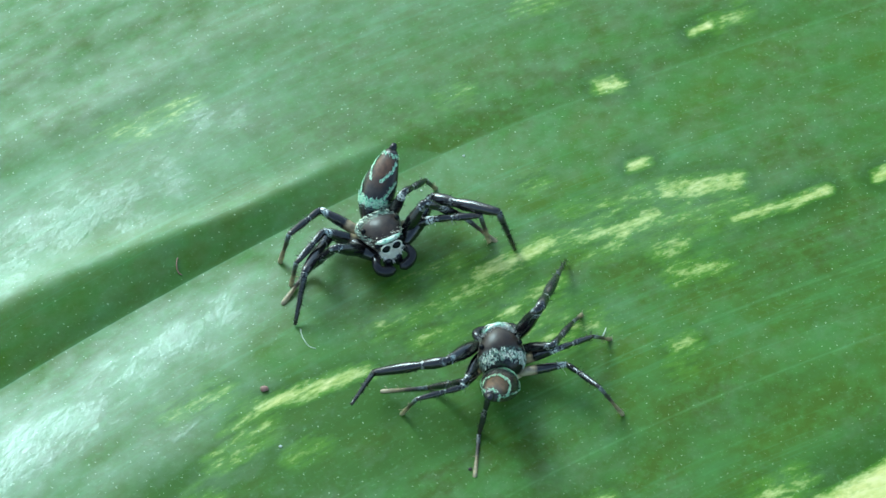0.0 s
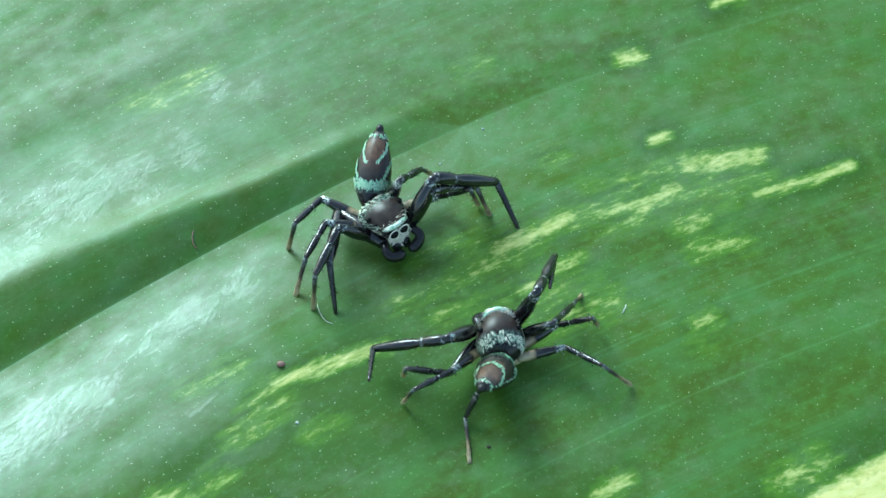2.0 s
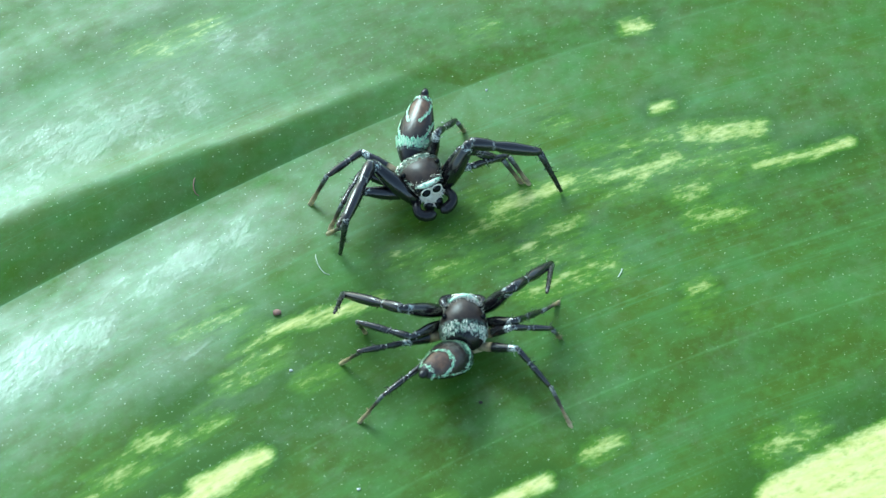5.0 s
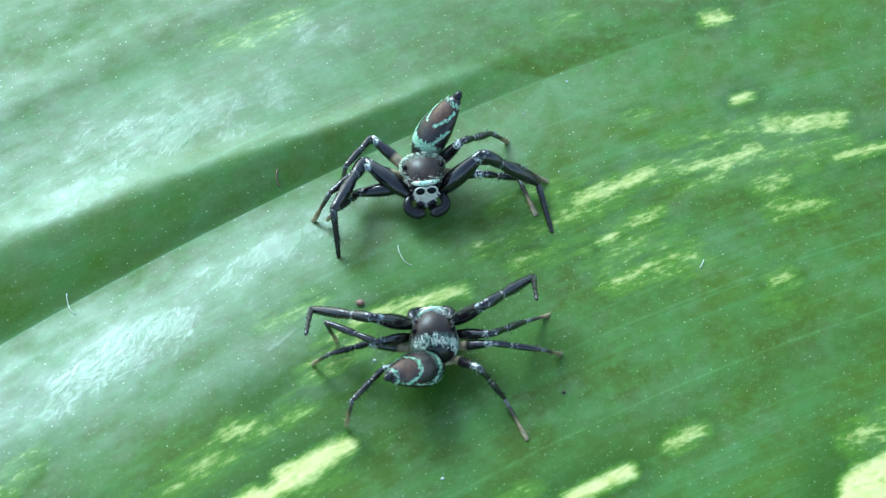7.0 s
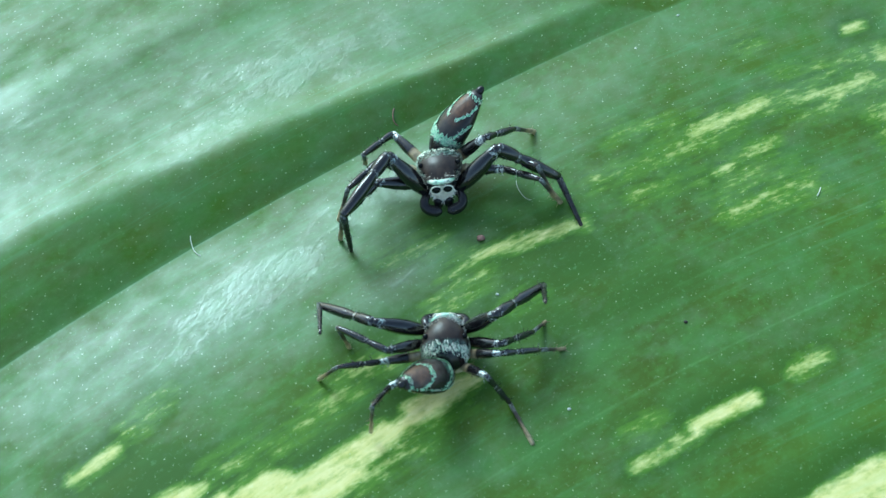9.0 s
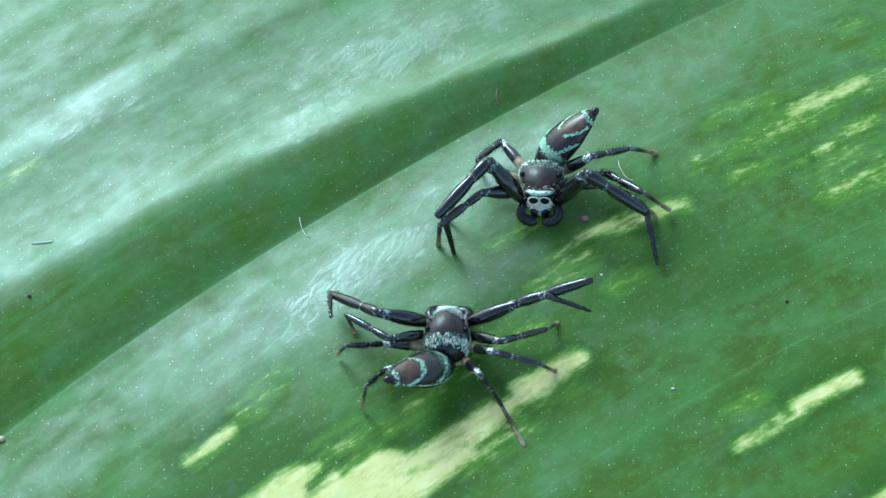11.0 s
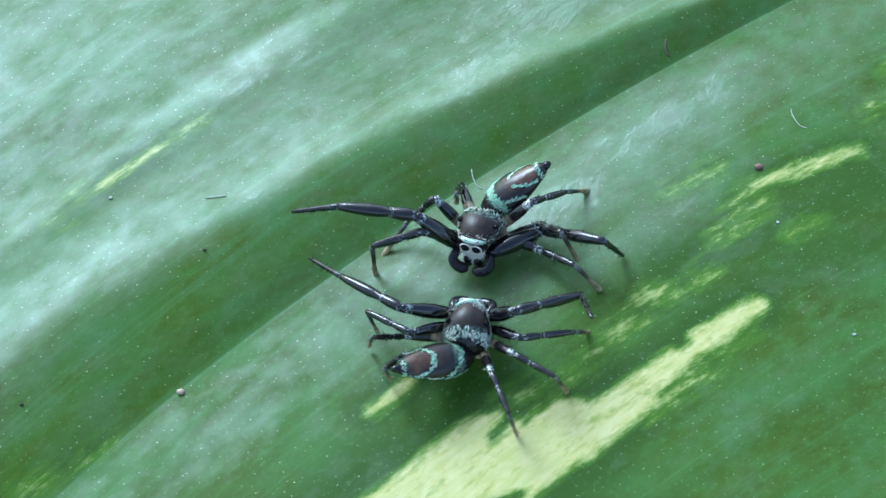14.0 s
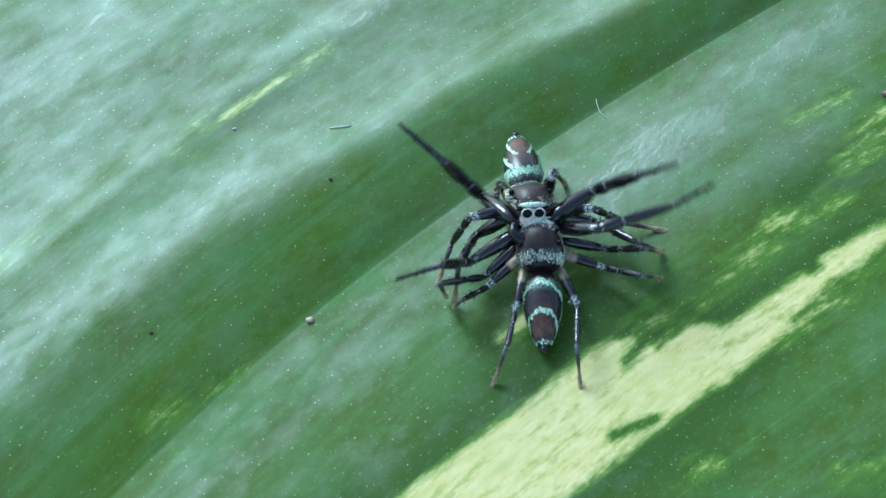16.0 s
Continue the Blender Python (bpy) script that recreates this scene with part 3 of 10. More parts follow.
def limb(name, length, radii, mat, parent, rnd, count=10, sides=12, label=""):
    """A leg segment along +x with a rounded start, given radii and a rounded end."""
    n = len(radii)
    st = [(-0.35 * radii[0], radii[0] * 0.55)]
    st += [(length * i / (n - 1), r) for i, r in enumerate(radii)]
    st += [(length + 0.35 * radii[-1], radii[-1] * 0.55)]
    bm = lofted([(x, r * 0.92, -r, r) for x, r in st], sides, 2.0)
    hairs(bm, rnd, length, sum(radii) / n, count)
    return part(name, bm, mat, parent, label)


def smoothed(points, radii, steps=4):
    """A Catmull-Rom curve through points, with its radii."""
    pts = [Vector(p) for p in points]
    out, rad = [], []
    for i in range(len(pts) - 1):
        p0, p1, p2, p3 = pts[max(i - 1, 0)], pts[i], pts[i + 1], pts[min(i + 2, len(pts) - 1)]
        for j in range(steps):
            t = j / steps
            out.append(0.5 * (2 * p1 + (p2 - p0) * t + (2 * p0 - 5 * p1 + 4 * p2 - p3) * t * t + (3 * p1 - p0 - 3 * p2 + p3) * t ** 3))
            rad.append(radii[i] * (1 - t) + radii[i + 1] * t)
    return out + [pts[-1]], rad + [radii[-1]]


def tube(points, radii, sides=10):
    """A tube through points (centimetres) with a radius at each."""
    bm = bmesh.new()
    rings = []
    pts = [Vector(p) for p in points]
    for i, p in enumerate(pts):
        d = (pts[min(i + 1, len(pts) - 1)] - pts[max(i - 1, 0)]).normalized()
        u = d.cross(Vector((0, 0, 1)))
        u = u.normalized() if u.length > 1e-4 else Vector((0, 1, 0))
        v = d.cross(u)
        rings.append([bm.verts.new((p + radii[i] * (math.cos(2 * math.pi * k / sides) * u + math.sin(2 * math.pi * k / sides) * v)) * CM) for k in range(sides)])
    for a, b in zip(rings, rings[1:]):
        for k in range(sides):
            j = (k + 1) % sides
            bm.faces.new((a[k], a[j], b[j], b[k]))
    bm.faces.new(rings[0])
    bm.faces.new(rings[-1][::-1])
    bmesh.ops.recalc_face_normals(bm, faces=bm.faces)
    return bm


def ball(center, rx, ry, rz, seg=16):
    bm = bmesh.new()
    bmesh.ops.create_uvsphere(bm, u_segments=seg, v_segments=seg // 2, radius=1.0)
    for v in bm.verts:
        v.co = Vector((center[0] + v.co.x * rx, center[1] + v.co.y * ry, center[2] + v.co.z * rz)) * CM
    return bm


HIPS = {1: (0.085, 0.075, -0.035), 2: (0.035, 0.085, -0.04), 3: (-0.02, 0.085, -0.04), 4: (-0.075, 0.07, -0.035)}
LENGTHS = {1: (0.25, 0.33, 0.235), 2: (0.21, 0.24, 0.20), 3: (0.19, 0.20, 0.19), 4: (0.20, 0.21, 0.20)}
GIRTH = {1: (0.039, 0.0285, 0.0160), 2: (0.029, 0.0190, 0.0115), 3: (0.026, 0.0165, 0.0110), 4: (0.026, 0.0165, 0.0110)}


def build_leg(spider, number, side, rnd, stout):
    a, b, c = LENGTHS[number]
    f, t, m = (g * stout for g in GIRTH[number])
    x, y, z = HIPS[number]
    root = (x * 0.62, side * y * 0.42, -0.05)
    part("coxa", tube([root, ((root[0] + x) / 2, side * y * 0.78, -0.05), (x, side * y, z)], [0.026, 0.040 if number > 2 else 0.025, f * (1.15 if number > 2 else 0.72)]), COXA if number > 2 else BLACK, spider)
    femur = limb("femur", a, [f * (0.62 if number < 3 else 0.92), f * (0.92 if number < 3 else 1.02), f * 1.05, f * 1.0, f * 0.78, f * 0.62], FEMUR if number < 3 else FEMUR_TAN, spider, rnd, 16)
    tibia = limb("tibia", b, [t * 0.88, t * 1.06, t * 1.08, t * 0.98, t * 0.78, t * 0.96, t * 1.04, t * 1.04, t * 0.98, t * 0.90, t * 0.80, t * 0.66], TIBIA if number == 1 else TIBIA_PALE, femur, rnd, 24)
    front = number == 1
    tarsus = limb("tarsus", c, [m * 1.05, m * 0.95, m * 0.85, m * 0.78, m * (0.7 if front else 1.05), m * (0.55 if front else 1.0)],
                  TARSUS_DARK if front else TARSUS, femur, rnd, 14)
    return femur, tibia, tarsus


def build_spider(label, seed, crown, banding, stout):
    rnd = random.Random(seed)
    spider = new("jumping_spider")
    tagged(spider, label, "spider", "pair of spiders on the leaf")
    shell = [(-0.104, 0.020, -0.026, -0.002), (-0.099, 0.046, -0.038, 0.016), (-0.087, 0.068, -0.047, 0.037), (-0.067, 0.086, -0.053, 0.059), (-0.042, 0.097, -0.055, 0.077),
             (-0.012, 0.099, -0.054, 0.089), (0.018, 0.093, -0.052, 0.094), (0.046, 0.083, -0.049, 0.092), (0.072, 0.072, -0.046, 0.084), (0.094, 0.062, -0.040, 0.071), (0.109, 0.052, -0.032, 0.055), (0.117, 0.040, -0.020, 0.042)]
    carapace = part("carapace", lofted(shell, 34, 2.0), CARAPACE, spider)
    part("scale_patch", flakes(shell, 2.0, rnd, 3000, crown, 0.016, -1.0), SILVERED, carapace, "combed silvery green scales")
    bm = bmesh.new()                                          # stiff white bristles along the front edge of the head
    for _ in range(75):
        a = rnd.uniform(-1.5, 1.5)
        p = on_skin(shell, rnd.uniform(0.092 - 0.03 * abs(a), 0.110), a, 2.0)
        tip = p + Vector((rnd.uniform(0.004, 0.020), 0.012 * math.sin(a) + rnd.uniform(-0.004, 0.004), rnd.uniform(0.006, 0.020)))
        u = Vector((0, 0.0016, 0))
        bm.faces.new([bm.verts.new(q * CM) for q in (p - u, p + u, tip)])
    part("bristles", bm, FACE, carapace, "short white bristles")
    for r, x, y, z in ((0.0225, 0.117, 0.0245, 0.022), (0.0115, 0.106, 0.057, 0.034), (0.006, 0.060, 0.070, 0.060), (0.012, 0.018, 0.080, 0.064)):
        for side in (1, -1):
            part("eye", ball((x, side * y, z), r, r, r), EYE, carapace)
    for y in (0.0245, -0.0245):
        ring = [(0.126, y + 0.0235 * math.cos(a), 0.022 + 0.0235 * math.sin(a)) for a in [2 * math.pi * i / 20 for i in range(21)]]
        part("eye_rim", tube(ring, [0.0032] * 21, 6), FACE, carapace, "pale rim of hair round the eye")
    # pale hair round the eyes: a brow, and a bib between and below them
    ys = [-0.058 + 0.0116 * i for i in range(11)]
    bm = tube([(0.114 - 7.0 * y * y, y, 0.057 - 4.5 * y * y) for y in ys], [0.004, 0.008, 0.0105, 0.012, 0.0115, 0.011, 0.0115, 0.012, 0.0105, 0.008, 0.004], 8)
    for _ in range(220):
        y = rnd.uniform(-0.058, 0.058)
        p = Vector((0.113 - 7.0 * y * y + rnd.uniform(-0.004, 0.006), y, 0.056 - 4.5 * y * y + rnd.uniform(-0.008, 0.006)))
        tip = p + Vector((rnd.uniform(0.002, 0.012), 0.12 * y + rnd.uniform(-0.007, 0.007), rnd.uniform(0.000, 0.013)))
        u = Vector((0, 0.0020, 0))
        bm.faces.new([bm.verts.new(q * CM) for q in (p - u, p + u, tip)])
    part("brow", bm, BROW, carapace, "pale iridescent green brow hair")
    part("face", lofted([(0.090, 0.054, -0.050, 0.024), (0.106, 0.047, -0.058, 0.014), (0.118, 0.038, -0.058, 0.006), (0.126, 0.020, -0.052, 0.002)], 18, 2.0), MASK, carapace, "greyish face with sparse white hair")
    bm = bmesh.new()
    for _ in range(520):
        y, z = rnd.uniform(-0.060, 0.060), rnd.uniform(-0.072, 0.046)
        if min(math.hypot(y - 0.0245, z - 0.022), math.hypot(y + 0.0245, z - 0.022)) < 0.0245 or abs(y) > 0.056 - 0.45 * abs(z):
            continue
        if z < -0.006 and 0.016 < abs(y) < 0.026:
            continue                                          # dark stripes down the cheeks
        p = Vector((0.120 - 3.6 * y * y, y, z))
        tip = p + Vector((rnd.uniform(0.004, 0.014), 0.2 * y + rnd.uniform(-0.005, 0.005), rnd.uniform(-0.022, -0.004)))
        u = Vector((0, 0.0017, 0))
        bm.faces.new([bm.verts.new(q * CM) for q in (p - u, p + u, tip)])
    part("face_fringe", bm, FACE, carapace, "fringe of white hair below the eyes")
    for side in (1, -1):
        part("chelicera", lofted([(0.108, 0.020, -0.090, -0.030), (0.120, 0.023, -0.100, -0.030), (0.134, 0.019, -0.098, -0.034), (0.140, 0.010, -0.088, -0.044)], 14, 2.0), BLACK, spider).location = (-0.008 * CM, side * 0.022 * CM, -0.012 * CM)
        path = [(x, 0.88 * y, z) for x, y, z in [(0.086, side * 0.058, -0.045), (0.106, side * 0.082, -0.042), (0.130, side * 0.094, -0.050), (0.148, side * 0.088, -0.064), (0.156, side * 0.066, -0.077), (0.158, side * 0.038, -0.084), (0.155, side * 0.014, -0.082)]]
        bm = tube(*smoothed(path, [0.015, 0.018, 0.020, 0.022, 0.025, 0.025, 0.013]), 14)
        part("pedipalp", bm, BLACK, spider)
    part("sternum", ball((0.005, 0, -0.06), 0.09, 0.058, 0.022), BLACK, spider)
    part("pedicel", tube([(-0.092, 0, -0.006), (-0.108, 0, -0.002), (-0.122, 0, 0.0)], [0.022, 0.018, 0.02]), BLACK, spider)
    sac = [(-0.042, 0.016, -0.020, 0.016), (-0.030, 0.030, -0.034, 0.026), (-0.008, 0.047, -0.048, 0.039), (0.030, 0.066, -0.062, 0.056), (0.080, 0.080, -0.064, 0.062), (0.122, 0.080, -0.060, 0.062),
           (0.164, 0.075, -0.053, 0.057), (0.205, 0.065, -0.044, 0.049), (0.247, 0.051, -0.034, 0.039), (0.284, 0.035, -0.024, 0.028), (0.303, 0.024, -0.016, 0.019)]
    abdomen = part("abdomen", lofted(sac, 30, 2.0), ABDOMEN, spider)
    part("scale_patch", flakes(sac, 2.0, rnd, 6500, banding, 0.015), MINTED, abdomen, "mint-green scale bands")
    part("spinneret", tube([(0.298, 0, 0.002), (0.318, 0, 0.002), (0.334, 0, 0.004)], [0.018, 0.018, 0.009]), BLACK, abdomen)
    legs = {}
    for number in (1, 2, 3, 4):
        for side in (1, -1):
            legs[number, side] = build_leg(spider, number, side, rnd, stout)
    return spider, abdomen, legs


BROW = scaly("brow_scales", [(0.0, (0.34, 0.46, 0.36)), (1.0, (0.40, 0.50, 0.40))], [(0.0, grey(1)), (1.0, grey(1))], 0.5, 0.35, tints=((0.50, 0.90, 0.66), (0.95, 0.96, 0.82)))
facing, facing_abdomen, facing_legs = build_spider("black jumping spider with raised abdomen and pale green bands", 3, dark_crown, bright_bands, 1.0)
rival, rival_abdomen, rival_legs = build_spider("black jumping spider with spread forelegs and brown green-banded abdomen", 8, silver_crown, faint_bands, 0.84)

# ---- small debris on the leaf ----
FIBRE = plain("pale_lint", (0.62, 0.66, 0.54), (0.80, 0.82, 0.70), 0.5)
CRUMB_RED = plain("red_brown_crumb", (0.24, 0.11, 0.085), (0.38, 0.21, 0.17), 0.6, scale=3000)
CRUMB_PINK = plain("tan_pink_crumb", (0.56, 0.36, 0.25), (0.74, 0.54, 0.40), 0.6, scale=3000)
CRUMB_PALE = plain("pale_crumb", (0.55, 0.58, 0.52), (0.72, 0.74, 0.7), 0.7, scale=3000)
CRUMB_DARK = plain("dark_crumb", (0.03, 0.025, 0.02), (0.06, 0.045, 0.03), 0.7, scale=3000)


def ground_at(x, y):
    s, v = x, 0.0
    for _ in range(30):
        base, slope = midrib(np.float64(s))
        n = math.sqrt(1 + slope * slope)
        v = (y - base) / n - (x - s) * slope / n
        s += 0.5 * (x + v * slope / n - s)
    return float(leaf_height(np.float64(s), np.float64(v)))


def lint(x, y, turn, length, curl, thick, label, mat):
    pts, a = [], radians(turn)
    px, py = x, y
    n = 14
    for i in range(n):
        pts.append((px, py, ground_at(px, py) + thick * 0.8 + 0.001 + 0.003 * math.sin(math.pi * i / (n - 1))))
        px += math.cos(a) * length / n
        py += math.sin(a) * length / n
        a += radians(curl) / n * (1.6 if i > n / 2 else 0.5) + 0.002 * curl * math.sin(2.1 * i)
    return tagged(part("lint_fibre", tube(pts, [thick] * n, 6), mat), label, "fibre")


def crumb(x, y, size, mat, label, seed):
    rnd = random.Random(seed)
    bm = bmesh.new()
    bmesh.ops.create_icosphere(bm, subdivisions=2, radius=1.0)
    for v in bm.verts:
        k = rnd.uniform(0.75, 1.15)
        v.co = Vector((v.co.x * size * k, v.co.y * size * k * 0.8, v.co.z * size * k * 0.55 + size * 0.4)) * CM
    ob = part("crumb", bm, mat)
    ob.location = (x * CM, y * CM, ground_at(x, y) * CM)
    return tagged(ob, label, "crumb")

crumb(-0.76, -0.86, 0.019, CRUMB_RED, "round reddish-brown crumb lying on the leaf", 1)
crumb(-3.182, -1.979, 0.018, CRUMB_PINK, "small tan-pink crumb beside the leaf crease", 2)
crumb(-0.68, -1.14, 0.007, CRUMB_PALE, "tiny whitish crumb on the green leaf", 3)
crumb(-0.37, -1.68, 0.008, CRUMB_PALE, "tiny whitish crumb on the green leaf", 4)
crumb(0.11, -1.25, 0.009, CRUMB_DARK, "tiny dark crumb on the green leaf", 5)
crumb(-3.134, -1.335, 0.009, CRUMB_DARK, "tiny dark crumb on the green leaf", 6)
crumb(-3.832, -2.088, 0.010, CRUMB_DARK, "tiny dark crumb on the green leaf", 7)
crumb(-3.584, -1.06, 0.009, CRUMB_PALE, "tiny whitish crumb on the far half of the leaf", 8)
crumb(0.09, 0.37, 0.006, CRUMB_PALE, "tiny whitish crumb on the green leaf", 9)
crumb(-0.10, 0.18, 0.005, CRUMB_PALE, "tiny whitish crumb on the green leaf", 10)
lint(-0.616, -0.555, -85, 0.14, 95, 0.0014, "thin pale curled fibre lying on the leaf", FIBRE)
lint(-1.165, -0.188, -110, 0.09, 120, 0.0024, "short rusty curled fibre on the leaf", CRUMB_RED)
lint(-3.16, -1.065, 2, 0.10, 12, 0.0024, "short straight pale fibre on the leaf", FIBRE)
lint(-2.008, -0.864, -85, 0.12, 80, 0.0017, "thin pale curled fibre beside the leaf crease", FIBRE)
lint(0.68, -0.60, 60, 0.05, 30, 0.0022, "tiny pale fibre on the leaf", FIBRE)


def waved(rows, start, swing):
    """Rows of a foreleg's femur with quick strokes about each row from start on, as in the spiders' grappling."""
    out, way = [], 1.0
    for t, m in rows:
        if t < start:
            out.append((t, m))
            continue
        stroke = [(dt, Matrix.Translation(m.translation) @ Matrix.Rotation(radians(way * swing * dt * 15), 4, "Z") @ Matrix.Translation(-m.translation) @ m) for dt in (-1 / 15, 0.0, 1 / 15)]
        out += [(t + dt, n) for dt, n in stroke if t + dt <= 16.0]
        way = -way
    return out


def motions():
    walk(facing, [
        (0, pose(-0.00276, -0.00135, 0.00122, 2.6, -9.5, -64.7)), (0.5, pose(-0.00221, -0.00129, 0.00121, 10.0, -6.1, -52.2)), (1, pose(-0.00171, 0.00011, 0.00123, 9.1, -3.3, -55.2)),
        (1.5, pose(-0.00295, -0.00214, 0.00122, 4.4, -5.7, -55.9)), (2, pose(-0.00337, -0.00192, 0.00122, 5.3, -6.2, -55.6)), (2.5, pose(-0.00168, -0.00081, 0.00121, 6.6, -7.7, -56.5)),
        (3, pose(-0.00166, -0.00081, 0.00122, 7.1, -5.7, -52.9)), (3.5, pose(-0.00162, -0.00084, 0.00122, 9.0, -9.3, -65.1)), (6, pose(-0.00262, -0.00264, 0.00121, 3.0, -10.1, -63.2)),
        (6.5, pose(-0.00530, -0.00255, 0.00122, 1.5, -9.0, -80.0)), (7, pose(-0.00525, -0.00260, 0.00123, 1.4, -7.9, -80.7)), (7.5, pose(-0.00805, -0.00367, 0.00122, 0.9, -8.8, -78.4)),
        (8, pose(-0.00807, -0.00365, 0.00122, 0.6, -9.6, -77.4)), (8.5, pose(-0.00945, -0.00594, 0.00123, 1.9, -6.8, -80.6)), (9, pose(-0.00942, -0.00594, 0.00124, 3.5, -3.7, -82.9)),
        (9.5, pose(-0.00833, -0.00665, 0.00124, 3.4, -4.5, -86.0)), (12, pose(-0.01364, -0.00839, 0.00122, 0.4, -6.5, -97.8)), (12.5, pose(-0.01656, -0.00941, 0.00122, -0.4, -7.2, -100.7)),
        (13, pose(-0.01678, -0.00933, 0.00121, 0.3, -7.8, -98.7)), (13.5, pose(-0.01803, -0.01175, 0.00120, 1.2, -9.3, -96.2)), (14, pose(-0.01939, -0.01261, 0.00121, 3.3, -5.7, -105.9)),
        (14.5, pose(-0.02085, -0.01264, 0.00123, 0.1, -4.3, -100.1)), (14.75, pose(-0.02085, -0.01264, 0.00123, 0.1, -4.3, -100.1)), (15, pose(-0.02224, -0.01494, 0.00224, 2.4, -15.1, -98.1)),
        (15.25, pose(-0.02240, -0.01514, 0.00223, -0.8, -19.9, -90.9)), (15.5, pose(-0.02256, -0.01534, 0.00223, -4.8, -24.3, -83.1)), (15.75, pose(-0.02257, -0.01545, 0.00223, -6.0, -25.9, -81.5)),
        (16, pose(-0.02258, -0.01556, 0.00222, -7.2, -27.5, -79.8)),
    ])
    walk(facing_abdomen, [
        (0, pose(-0.00115, 0.00000, 0.00000, 0.0, -38.5, 123.5)), (0.5, pose(-0.00115, 0.00000, 0.00000, 0.0, -19.5, 120.0)), (1, pose(-0.00115, 0.00000, 0.00000, 0.0, -13.9, 126.7)),
        (1.5, pose(-0.00115, 0.00000, 0.00000, 0.0, -36.2, 128.3)), (2, pose(-0.00115, 0.00000, 0.00000, 0.0, -25.9, 132.9)), (2.5, pose(-0.00115, 0.00000, 0.00000, 0.0, -39.1, 109.9)),
        (3, pose(-0.00115, 0.00000, 0.00000, 0.0, -35.3, 109.3)), (3.5, pose(-0.00115, 0.00000, 0.00000, 0.0, -40.1, 120.0)), (6, pose(-0.00115, 0.00000, 0.00000, 0.0, -6.9, 142.2)),
        (6.5, pose(-0.00115, 0.00000, 0.00000, 0.0, -46.0, 114.0)), (7, pose(-0.00115, 0.00000, 0.00000, 0.0, -48.6, 117.5)), (7.5, pose(-0.00115, 0.00000, 0.00000, 0.0, -20.5, 136.0)),
        (8, pose(-0.00115, 0.00000, 0.00000, 0.0, -18.3, 134.8)), (8.5, pose(-0.00115, 0.00000, 0.00000, 0.0, -46.2, 112.9)), (9, pose(-0.00115, 0.00000, 0.00000, 0.0, -36.5, 123.7)),
        (9.5, pose(-0.00115, 0.00000, 0.00000, 0.0, -36.0, 111.0)), (12, pose(-0.00115, 0.00000, 0.00000, 0.0, -35.6, 125.9)), (12.5, pose(-0.00115, 0.00000, 0.00000, 0.0, -36.0, 126.1)),
        (13, pose(-0.00115, 0.00000, 0.00000, 0.0, -33.1, 125.8)), (13.5, pose(-0.00115, 0.00000, 0.00000, 0.0, -31.6, 123.8)), (14, pose(-0.00115, 0.00000, 0.00000, 0.0, -29.9, 128.8)),
        (14.5, pose(-0.00115, 0.00000, 0.00000, 0.0, -22.8, 121.1)), (14.75, pose(-0.00115, 0.00000, 0.00000, 0.0, -22.8, 121.1)), (15, pose(-0.00115, 0.00000, 0.00000, 0.0, -12.6, 155.6)),
        (15.25, pose(-0.00115, 0.00000, 0.00000, 0.0, -8.2, 167.7)), (15.5, pose(-0.00115, 0.00000, 0.00000, 0.0, -3.5, 179.5)), (15.75, pose(-0.00115, 0.00000, 0.00000, 0.0, -9.9, -178.1)),
        (16, pose(-0.00115, 0.00000, 0.00000, 0.0, -16.2, -175.7)),
    ])
